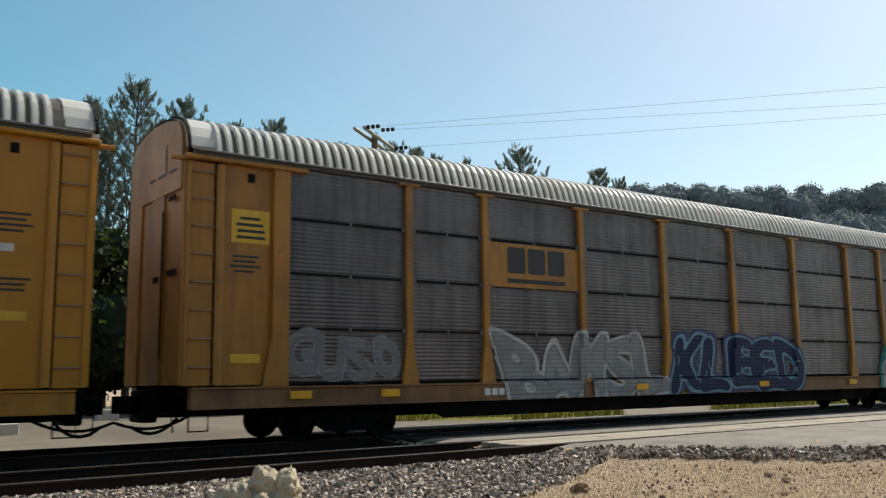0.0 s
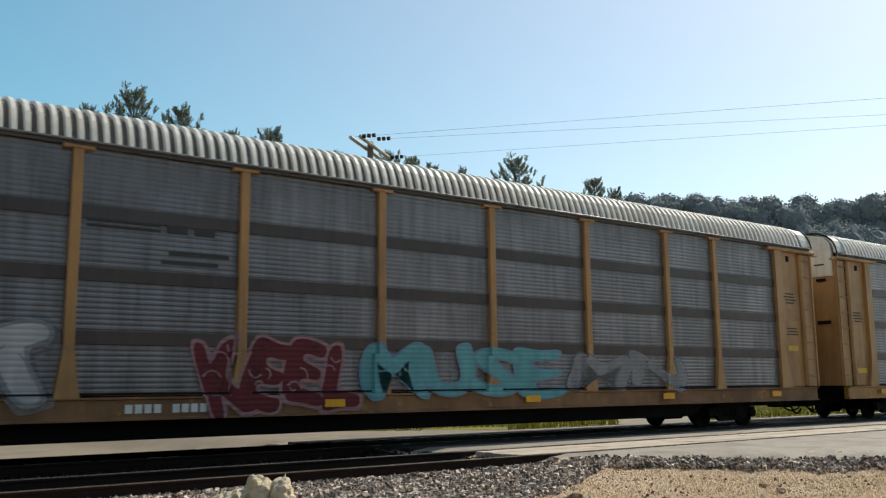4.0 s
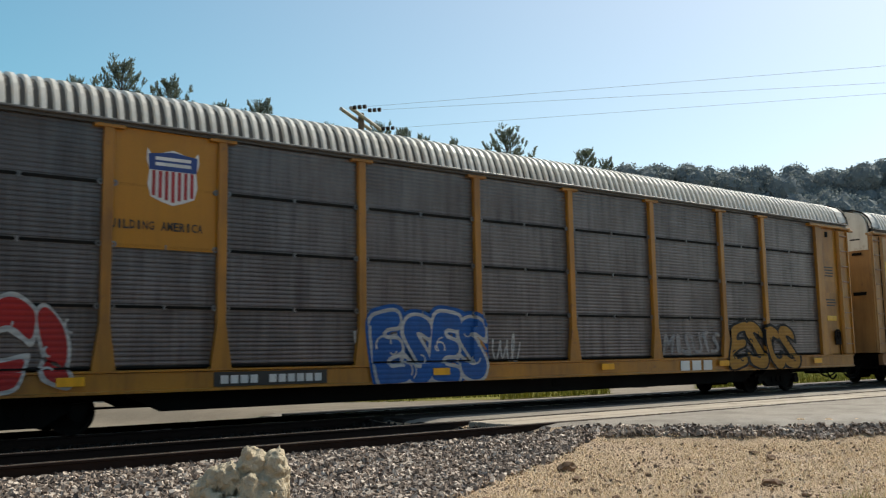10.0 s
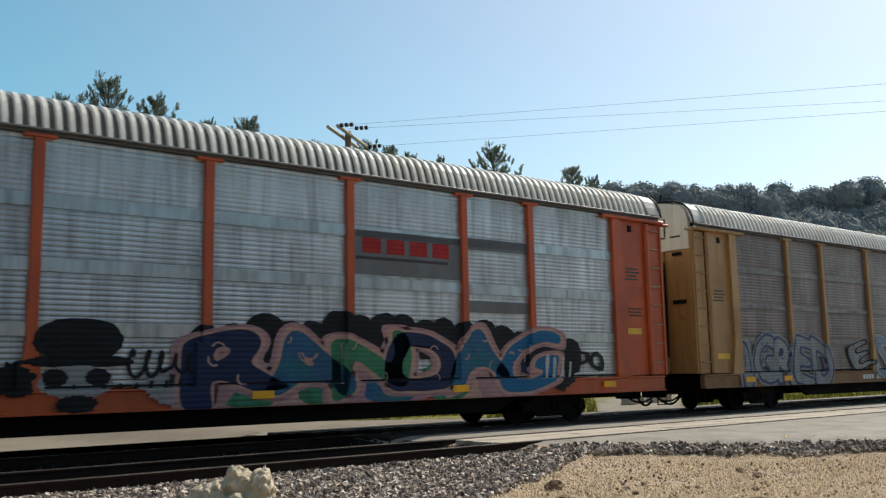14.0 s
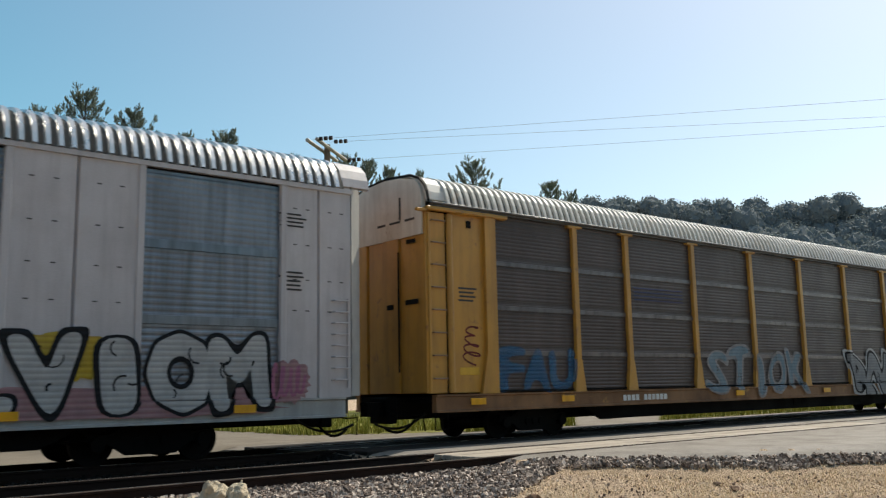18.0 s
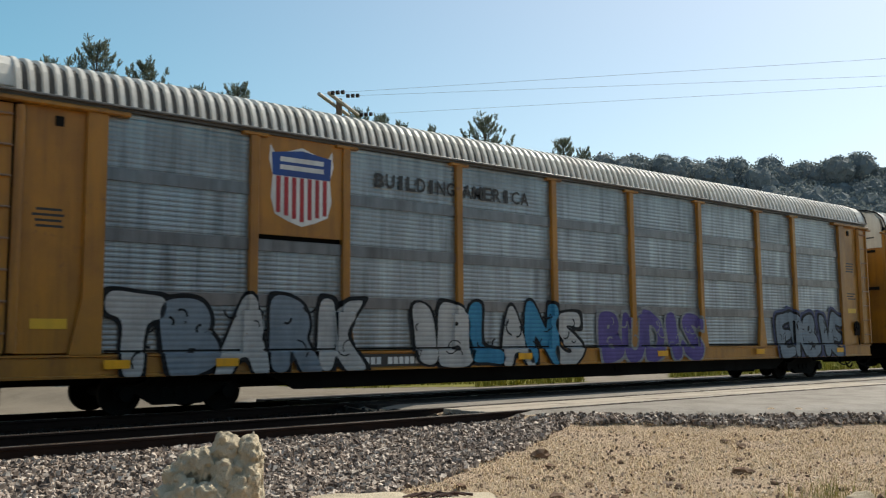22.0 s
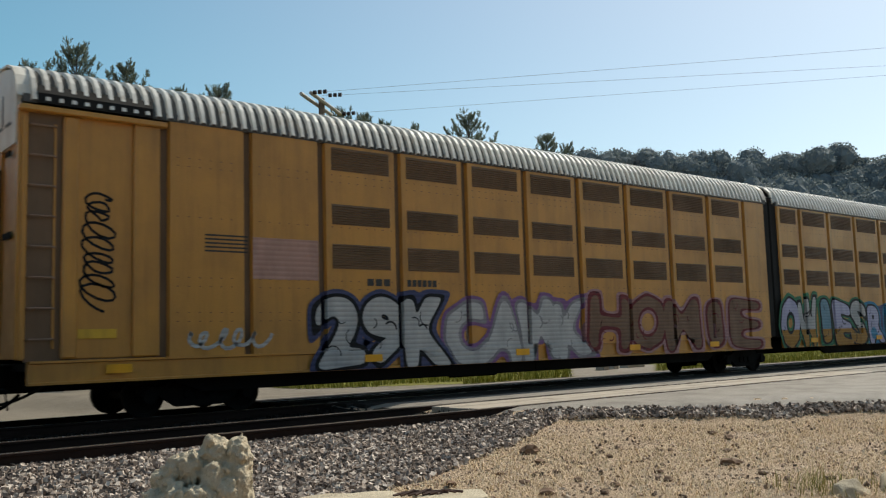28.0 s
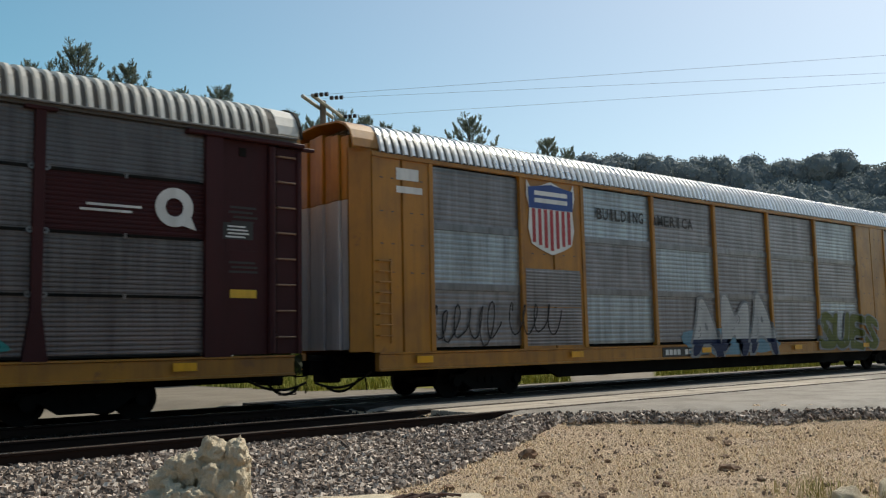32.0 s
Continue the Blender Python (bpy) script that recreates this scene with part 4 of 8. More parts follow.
def glyph(ch, offset, soft=0):
    """Outline of one character of the built-in font as vertices and faces; soft rounds its corners."""
    offset = round(offset, 2)
    if (ch, offset, soft) not in GLYPHS:
        cu = bpy.data.curves.new("glyph", "FONT")
        cu.body, cu.offset, cu.resolution_u = ch, offset, 2
        ob = bpy.data.objects.new("glyph", cu)
        me = bpy.data.meshes.new_from_object(ob)
        bm = bmesh.new()
        bm.from_mesh(me)
        bpy.data.objects.remove(ob)
        bpy.data.curves.remove(cu)
        bpy.data.meshes.remove(me)
        if soft:
            for _ in range(3):
                wide = [e for e in bm.edges if e.is_boundary and e.calc_length() > 0.07]
                if wide:
                    bmesh.ops.subdivide_edges(bm, edges=wide, cuts=1)
            for _ in range(soft):
                put = {}
                for v in bm.verts:
                    near = [e.other_vert(v).co for e in v.link_edges if e.is_boundary]
                    if len(near) == 2:
                        put[v] = v.co * 0.4 + (near[0] + near[1]) * 0.3
                for v, co in put.items():
                    v.co = co
        bm.verts.index_update()
        GLYPHS[ch, offset, soft] = ([v.co.copy() for v in bm.verts], [tuple(v.index for v in f.verts) for f in bm.faces])
        bm.free()
    return GLYPHS[ch, offset, soft]


def letters(text, x0, x1, z0, z1, grow_by, y, wild, seed, over=1.0, inset=0.0):
    """Characters stretched to fill a field, each a little turned, swollen and shifted: one shell a letter."""
    rnd = random.Random(seed)
    out_shells = []
    n = len(text)
    w = (x1 - x0) / n
    for i, ch in enumerate(text):
        lean, turn_by = rnd.uniform(-0.22, 0.22) * wild, rnd.uniform(-0.12, 0.12) * wild
        dz, grow = rnd.uniform(-0.06, 0.06) * wild * (z1 - z0), 1 + rnd.uniform(-0.06, 0.08) * wild
        swell, phase = rnd.uniform(0.04, 0.10) * min(wild, 1.2), rnd.uniform(0, 6)
        if ch == " ":
            continue
        bv, _ = glyph(ch, 0.0)
        if not bv:
            continue
        a0, a1 = min(v.x for v in bv), max(v.x for v in bv)
        b0, b1 = min(v.y for v in bv), max(v.y for v in bv)
        cx, cz = x0 + (i + 0.5) * w, (z0 + z1) / 2 + dz
        wide, high = max(w * over - 1.2 * inset, 0.4 * w), max((z1 - z0) - 1.6 * inset, 0.5 * (z1 - z0))
        kx = wide / max(a1 - a0, 0.3) * grow
        kz = high / max(b1 - b0, 0.3) * grow
        gv, gf = glyph(ch, grow_by / (0.5 * (kx + kz)) if wild else grow_by, 3 if wild > 0.05 and high > 0.5 else 0)
        out = []
        for v in gv:
            px, pz = (v.x - (a0 + a1) / 2) * kx, (v.y - (b0 + b1) / 2) * kz
            if wild:
                px += swell * wide * math.sin(3.4 * pz / high + phase)
                pz += swell * high * math.sin(3.0 * px / wide + phase * 1.7)
            px += lean * pz
            q = turn_by
            out.append((cx + px * math.cos(q) - pz * math.sin(q), y - 0.0009 * (i % 3), cz + px * math.sin(q) + pz * math.cos(q)))
        out_shells.append(Shell().add(out, gf))
    return out_shells


def wrapped(shell, posts, y_sheet, y_post, half=0.083):
    """Lay flat paint over the side: cut at the posts and the sill, and set each piece on what it covers."""
    bm = bmesh.new()
    vs = [bm.verts.new(v) for v in shell.v]
    for f in shell.f:
        try:
            bm.faces.new([vs[i] for i in f])
        except ValueError:
            pass
    if not bm.faces:
        bm.free()
        return shell
    lo, hi = min(v[0] for v in shell.v), max(v[0] for v in shell.v)
    cuts = [((0, 0, z), (0, 0, 1)) for z in (SILL1 - 0.02, SILL1, 1.76, 1.78)]
    for p in posts:
        if lo - 0.3 < p < hi + 0.3:
            cuts += [((p + q, 0, 0), (1, 0, 0)) for q in (-0.22, -0.19, -half - 0.03, -half, half, half + 0.03, 0.19, 0.22)]
    gaps = [g for g in SURF["gaps"] if lo - 0.1 < g < hi + 0.1]
    cuts += [((g + q, 0, 0), (1, 0, 0)) for g in gaps for q in (-0.075, -0.06, 0.06, 0.075)]
    for a, b in SURF["bays"]:
        cuts += [((q, 0, 0), (1, 0, 0)) for q in (a + 0.06, a + 0.07, b - 0.07, b - 0.06) if lo < q < hi]
    for co, no in cuts:
        if no[2] and not min(v[2] for v in shell.v) < co[2] < max(v[2] for v in shell.v):
            continue
        bmesh.ops.bisect_plane(bm, geom=bm.verts[:] + bm.edges[:] + bm.faces[:], plane_co=co, plane_no=no)
    bmesh.ops.bisect_plane(bm, geom=bm.verts[:] + bm.edges[:] + bm.faces[:], plane_co=(0, 0, SILL0 + 0.035), plane_no=(0, 0, 1), clear_inner=True)
    s = Shell()
    base = shell.v[0][1]
    for v in bm.verts:
        near = min((abs(v.co.x - p) for p in posts), default=9) - 0.001
        on = v.co.z < SILL1 - 0.019 or near < half or (v.co.z < 1.761 and near < 0.19)
        v.co.y = (y_post if on else y_sheet) + base
        if v.co.z > SILL1 - 0.019 and any(a + 0.068 < v.co.x < b - 0.068 for a, b in SURF["bays"]):
            v.co.y = -1.434 + base
        if v.co.z > SILL1 - 0.019 and any(abs(v.co.x - g) < 0.062 for g in gaps):
            v.co.y = -1.415
    bm.verts.index_update()
    s.add([v.co[:] for v in bm.verts], [tuple(v.index for v in f.verts) for f in bm.faces])
    bm.free()
    return s


def below(shell, z):
    """The part of a flat shell under a height."""
    bm = bmesh.new()
    vs = [bm.verts.new(v) for v in shell.v]
    for f in shell.f:
        if len(set(f)) > 2 and not bm.faces.get([vs[i] for i in f]):
            bm.faces.new([vs[i] for i in f])
    bmesh.ops.bisect_plane(bm, geom=bm.verts[:] + bm.edges[:] + bm.faces[:], plane_co=(0, 0, z), plane_no=(0, 0, 1), clear_outer=True)
    bm.verts.index_update()
    s = Shell().add([v.co[:] for v in bm.verts], [tuple(v.index for v in f.verts) for f in bm.faces])
    bm.free()
    return s


def spray(name, colour, second=None, mixing=0.55, grime=0.3, wear=0.05, patchy=0.32):
    second = second or tuple(c * 0.6 for c in colour)
    m = material("spray_" + name, colour, 0.55, dirt=second, dirty=mixing, streak=grime * 0.7, grain=0.05, scale=1.6, gloss=0.15)
    # ribs of the sheet below: their shading is put into the colour as bands, with a bump
    tc = m.node_tree.nodes.new("ShaderNodeTexCoord")
    wv = node(m, "TexWave", Scale=3.36, Distortion=0.25, Detail=2.0, Detail_Scale=3.0)
    wv.bands_direction = "Z"
    wire(m, tc, "Object", wv, "Vector")
    p = m.node_tree.nodes["Principled BSDF"]
    low = ramp(m, (wv, 1), 0.0, 0.45)
    src = p.inputs["Base Color"].links[0].from_socket
    mx = m.node_tree.nodes.new("ShaderNodeMix")
    mx.data_type = "RGBA"
    mx.inputs[6].default_value = (*[0.5 * (a + b) * 0.92 for a, b in zip(colour, second)], 1)
    m.node_tree.links.new(low[0].outputs[low[1]], mx.inputs[0])
    m.node_tree.links.new(src, mx.inputs[7])
    m.node_tree.links.new(mx.outputs[2], p.inputs["Base Color"])
    old = p.inputs["Normal"].links[0].from_node
    bp = node(m, "Bump", Strength=0.32, Distance=0.02)
    wire(m, wv, 1, bp, "Height")
    wire(m, old, 0, bp, "Normal")
    wire(m, bp, 0, p, "Normal")
    # thin and worn paint lets the sheet show
    thin = ramp(m, noise_at(m, 2.6, (1, 1, 0.35), 7, 0.65), 0.40, 0.80)
    fade = m.node_tree.nodes.new("ShaderNodeMapRange")
    fade.inputs["To Min"].default_value, fade.inputs["To Max"].default_value = wear, min(0.95, wear + patchy)
    m.node_tree.links.new(thin[0].outputs[thin[1]], fade.inputs["Value"])
    mix = m.node_tree.nodes.new("ShaderNodeMixShader")
    m.node_tree.links.new(fade.outputs[0], mix.inputs[0])
    wire(m, p, 0, mix, 1)
    wire(m, m.node_tree.nodes.new("ShaderNodeBsdfTransparent"), 0, mix, 2)
    wire(m, mix, 0, m.node_tree.nodes["Material Output"], "Surface")
    return m


SP = {
    "white": spray("white", (0.52, 0.51, 0.49), (0.28, 0.28, 0.28)), "silver": spray("silver", (0.30, 0.30, 0.30), (0.14, 0.145, 0.15)),
    "black": spray("black", (0.012, 0.012, 0.014), wear=0.0, patchy=0.1), "navy": spray("navy", (0.012, 0.02, 0.055), (0.03, 0.04, 0.09), wear=0.0, patchy=0.1),
    "blue": spray("blue", (0.02, 0.11, 0.36), (0.01, 0.05, 0.2)), "sky": spray("sky", (0.06, 0.27, 0.42), (0.03, 0.14, 0.3)),
    "teal": spray("teal", (0.03, 0.26, 0.235), (0.10, 0.36, 0.35)), "mint": spray("mint", (0.16, 0.42, 0.42), (0.08, 0.26, 0.3)),
    "green": spray("green", (0.03, 0.16, 0.09), (0.1, 0.3, 0.15)), "olive": spray("olive", (0.14, 0.15, 0.03), (0.08, 0.10, 0.03)),
    "red": spray("red", (0.42, 0.03, 0.025), (0.25, 0.02, 0.03)), "pink": spray("pink", (0.42, 0.16, 0.24), (0.28, 0.10, 0.2)),
    "rose": spray("rose", (0.40, 0.24, 0.24), (0.3, 0.12, 0.14)), "purple": spray("purple", (0.13, 0.10, 0.30), (0.08, 0.05, 0.18)),
    "violet": spray("violet", (0.24, 0.12, 0.26), (0.16, 0.10, 0.22)), "orange": spray("orange", (0.55, 0.17, 0.02), (0.55, 0.06, 0.02)),
    "amber": spray("amber", (0.40, 0.205, 0.035), (0.30, 0.14, 0.03)), "gold": spray("gold", (0.50, 0.36, 0.04), (0.38, 0.22, 0.03)), "cream": spray("cream", (0.58, 0.50, 0.38), (0.30, 0.36, 0.42), 0.8),
    "brown": spray("brown", (0.22, 0.13, 0.08), (0.12, 0.08, 0.06)), "maroon": spray("maroon", (0.17, 0.03, 0.03), (0.09, 0.02, 0.03)),
    "lime": spray("lime", (0.45, 0.50, 0.05), (0.25, 0.35, 0.04)), "steel": spray("steel", (0.20, 0.24, 0.28), (0.32, 0.36, 0.40)),
    "mixed": spray("mixed", (0.36, 0.20, 0.18), (0.04, 0.20, 0.13), 0.95), "mixed_blue": spray("mixed_blue", (0.03, 0.08, 0.22), (0.03, 0.20, 0.14), 0.95),
    "lavender": spray("lavender", (0.50, 0.48, 0.60), (0.30, 0.28, 0.5)), "faint": spray("faint", (0.30, 0.29, 0.29), (0.2, 0.19, 0.19), wear=0.45), "faint_blue": spray("faint_blue", (0.03, 0.16, 0.32), (0.03, 0.12, 0.25), wear=0.42), "faint_tint": spray("faint_tint", (0.24, 0.33, 0.38), (0.14, 0.22, 0.28), wear=0.3),
    "faint_pale": spray("faint_pale", (0.38, 0.37, 0.37), (0.24, 0.23, 0.23), wear=0.3), "dusk": spray("dusk", (0.05, 0.06, 0.13), (0.1, 0.1, 0.18), wear=0.0, patchy=0.1),
    "coral": spray("coral", (0.43, 0.10, 0.085), (0.27, 0.035, 0.045)), "crimson": spray("crimson", (0.29, 0.02, 0.03), (0.18, 0.015, 0.03), wear=0.0, patchy=0.1), "ink_blue": spray("ink_blue", (0.006, 0.024, 0.055), (0.012, 0.05, 0.10), wear=0.0, patchy=0.08), "lake": spray("lake", (0.015, 0.10, 0.22), (0.02, 0.15, 0.26), wear=0.0, patchy=0.1), "deep": spray("deep", (0.008, 0.035, 0.12), (0.015, 0.07, 0.2), wear=0.0, patchy=0.1),
    "tint": spray("tint", (0.20, 0.33, 0.40), (0.12, 0.24, 0.32)), "flesh": spray("flesh", (0.50, 0.30, 0.24), (0.44, 0.24, 0.18)),
}
PAINT_SEED = [100]
ALONG = [0.0]                    # how far along a car its paint lies off the plan
SURF = {}


TWIN_GAPS = [4.94] + [6.5 + 1.83 * i for i in range(9)] + [24.37 + 1.83 * i for i in range(9)] + [40.6, 42.2]


def surface(kind):
    """Which side the paint that follows lies on."""
    SURF.update({'standard': dict(posts=POSTS, sheet=PANEL_Y - 0.031, post=POST_Y - 0.006), 'plated': dict(posts=[], sheet=-1.506, post=-1.507),
                 'twin': dict(posts=[], sheet=-1.492, post=-1.507)}[kind])
    SURF['gaps'] = TWIN_GAPS if kind == 'twin' else []
    SURF['bays'] = BAYS if kind == 'plated' else []


def graffiti(car, text, x0, x1, z0, z1, fill, line=None, halo=None, wild=1.0, fat=0.035, posts=None, over=1.02, shine=None, base=None):
    """A sprayed word in layers: a cloud behind, a thick outline and the filled letters."""
    PAINT_SEED[0] += 1
    x0, x1 = x0 + ALONG[0], x1 + ALONG[0]
    seed = PAINT_SEED[0]
    posts = SURF['posts'] if posts is None else posts
    layers = []
    tall = z1 - z0
    unit = min(1.0, tall / 1.3)
    grow = (fat * 1.15 + 0.02) * unit
    edge = 0.07 * unit if line else 0.0
    if halo:
        layers.append((halo, grow + edge + 0.075 * unit, -0.004, "graffiti_cloud"))
    if line:
        layers.append((line, grow + edge, -0.008, "graffiti_outline"))
    layers.append((fill, grow, -0.012, "graffiti_fill"))
    for colour, off, dy, nm in layers:
        for s in letters(text, x0, x1, z0, z1, off, dy, wild, seed, over, 0.7 * grow + edge * 0.5):
            s = wrapped(s, posts, SURF['sheet'], SURF['post'])
            if s.f:
                part(nm, s, SP[colour], car, "spray-painted " + colour.replace("_", " ") + " letter" if nm == "graffiti_fill" else "")
    if base:
        for s in letters(text, x0, x1, z0, z1, grow, -0.0145, wild, seed, over, 0.7 * grow + edge * 0.5):
            s = wrapped(below(s, base[1]), posts, SURF['sheet'], SURF['post'])
            if s.f:
                part("graffiti_fade", s, SP[base[0]], car)
    rnd = random.Random(seed)
    n = len(text)
    if line and tall > 0.8 and fat > 0.01:
        s = Shell()
        for i in range(n):
            for _ in range(3):
                cx = x0 + (i + rnd.uniform(0.15, 0.85)) * (x1 - x0) / n
                cz = z0 + (z1 - z0) * rnd.uniform(0.2, 0.85)
                a, ln, r = rnd.uniform(0, 6.3), rnd.uniform(0.15, 0.42), rnd.uniform(0.010, 0.022)
                pts = [(cx + ln * (u - 0.5) * math.cos(a + 1.2 * u), cz + ln * (u - 0.5) * math.sin(a + 1.2 * u)) for u in (0, 0.25, 0.5, 0.75, 1.0)]
                v = []
                for (px, pz), (qx, qz) in zip(pts, pts[1:] + [pts[-1]]):
                    d = Vector((qx - px, qz - pz)) if (qx, qz) != (px, pz) else d
                    k = Vector((-d.y, d.x)).normalized() * r
                    v += [(px - k.x, -0.0165, pz - k.y), (px + k.x, -0.0165, pz + k.y)]
                s.add(v, [(2 * j, 2 * j + 1, 2 * j + 3, 2 * j + 2) for j in range(4)])
        part("graffiti_detail", wrapped(s, posts, SURF['sheet'], SURF['post']), SP[line], car)["kind"] = "stuff"
    if shine:
        s = Shell()
        for i in range(n):
            cx = x0 + (i + rnd.uniform(0.25, 0.6)) * (x1 - x0) / n
            cz = z1 - (z1 - z0) * rnd.uniform(0.1, 0.3)
            r = 0.05 + 0.03 * rnd.random()
            s.add([(cx + r * math.cos(q), -0.018, cz + r * 0.8 * math.sin(q)) for q in np.linspace(0, 6.28, 9)[:-1]], [tuple(range(8))])
        part("graffiti_shine", wrapped(s, posts, SURF['sheet'], SURF['post']), SP[shine], car)["kind"] = "stuff"


def mural(car, text, x0, x1, z0, z1, fills, line=None, halo=None, **more):
    """A word whose letters take their colours in turn."""
    w = (x1 - x0) / len(text)
    for i, ch in enumerate(text):
        graffiti(car, ch, x0 + i * w, x0 + (i + 1) * w, z0, z1, fills[i % len(fills)], line, halo, **more)


def blot(car, x0, x1, z0, z1, colour, posts=None, rough=0.25, seed=0, dy=-0.002, square=None):
    """A sprayed cloud of colour with an uneven edge."""
    x0, x1 = x0 + ALONG[0], x1 + ALONG[0]
    rnd = random.Random(seed + int(x0 * 100))
    n = 40
    cx, cz = (x0 + x1) / 2, (z0 + z1) / 2
    pts = []
    for i in range(n):
        q = 2 * math.pi * i / n
        k = 1 - rough * rnd.random()
        pw = square or (0.55 if dy > -0.01 else 0.95)
        c, s = math.cos(q), math.sin(q)
        pts.append((cx + (x1 - x0) / 2 * k * math.copysign(abs(c) ** pw, c), dy, cz + (z1 - z0) / 2 * k * math.copysign(abs(s) ** pw, s)))
    pts.append((cx, dy, cz))
    sh = Shell().add(pts, [(i, (i + 1) % n, n) for i in range(n)])
    part("graffiti_cloud", wrapped(sh, SURF['posts'] if posts is None else posts, SURF['sheet'], SURF['post']), SP[colour], car)


def scribble(car, x0, x1, z0, z1, colour, loops=5, r=0.018, seed=0, y=None):
    """A looping tag drawn in one thin line."""
    x0, x1 = x0 + ALONG[0], x1 + ALONG[0]
    rnd = random.Random(seed + int(x0 * 37))
    y = PANEL_Y - 0.03 if y is None else y
    tall = (z1 - z0) > 1.3 * (x1 - x0)
    n = loops * 12
    sizes = [rnd.uniform(0.35, 1.0) for _ in range(loops + 2)]
    slants = [rnd.uniform(-0.12, 0.12) for _ in range(loops + 2)]
    pts = []
    for i in range(n):
        t = i / (n - 1)
        a = 2 * math.pi * loops * t
        j = int(loops * t)
        f = loops * t - j
        k = sizes[j] * (1 - f) + sizes[j + 1] * f
        u = 0.10 + 0.80 * t + 0.085 * math.cos(a) * k + slants[j] * f * (1 - f)
        w = 0.5 + 0.46 * math.sin(a + 0.5) * k + 0.10 * math.sin(2.3 * a) * (1 - k)
        pts.append(Vector((x0 + (x1 - x0) * (w if tall else u), y, z0 + (z1 - z0) * ((1 - u) if tall else w))))
    v = []
    for i, p in enumerate(pts):
        d = pts[min(i + 1, n - 1)] - pts[max(i - 1, 0)]
        k = Vector((-d.z, 0, d.x)).normalized() * r
        v += [p - k, p + k]
    s = Shell().add(v, [(2 * i, 2 * i + 1, 2 * i + 3, 2 * i + 2) for i in range(n - 1)])
    part("graffiti_tag", s, SP[colour], car, "thin looping spray-paint tag")


def stencil(car, text, x0, x1, z0, z1, mat, posts=None, bold=0.02, lift=0.006):
    """Plain level lettering."""
    x0, x1 = x0 + ALONG[0], x1 + ALONG[0]
    for q in letters(text, x0, x1, z0, z1, bold, -lift, 0.0, 1, 0.80):
        part("letter", wrapped(q, SURF['posts'] if posts is None else posts, SURF['sheet'], SURF['post']), mat, car)


def patch(car, name, x0, x1, z0, z1, mat, y, label="", d=0.012):
    return part(name, Shell().box(x0, x1, y - d, y, z0, z1, 0.003), mat, car, label)


def bars(car, x0, x1, z0, z1, mat, y, n, gap=None, name="lettering"):
    """A run of upright bars in place of a mark or a number."""
    w = (x1 - x0) / n
    for i in range(n):
        if i != gap:
            part("mark", shared(("mark", round(w, 3), round(z1 - z0, 3), mat.name), lambda: Shell().box(0.12 * w, 0.88 * w, -0.004, 0, 0, z1 - z0), mat), None, car, at=(x0 + i * w, y, z0))


def lines(car, x0, x1, z0, z1, mat, y, n, seed=1):
    """Rows of unreadable small print."""
    rnd = random.Random(seed)
    s = Shell()
    h = (z1 - z0) / n
    for i in range(n):
        a, b = x0 + rnd.uniform(0, 0.15) * (x1 - x0), x1 - rnd.uniform(0, 0.25) * (x1 - x0)
        s.box(a, b, y - 0.004, y, z0 + i * h, z0 + i * h + h * 0.45)
    part("small_print", s, mat, car)


def plate_number(car, x0, x1, plate=True, mat=None):
    if plate:
        patch(car, "number_plate", x0, x1, SILL0 + 0.09, SILL1 - 0.08, INK, -1.462, "black plate with white marks")
    bars(car, x0 + 0.1, x1 - 0.1, SILL0 + 0.14, SILL1 - 0.14, mat or WHITE, -1.476, 11, 4)


def ellipse(cx, cz, rx, rz, n=28, a0=0.0, a1=2 * math.pi):
    return [(cx + rx * math.cos(q), cz + rz * math.sin(q)) for q in np.linspace(a0, a1, n, endpoint=a1 < 6)]


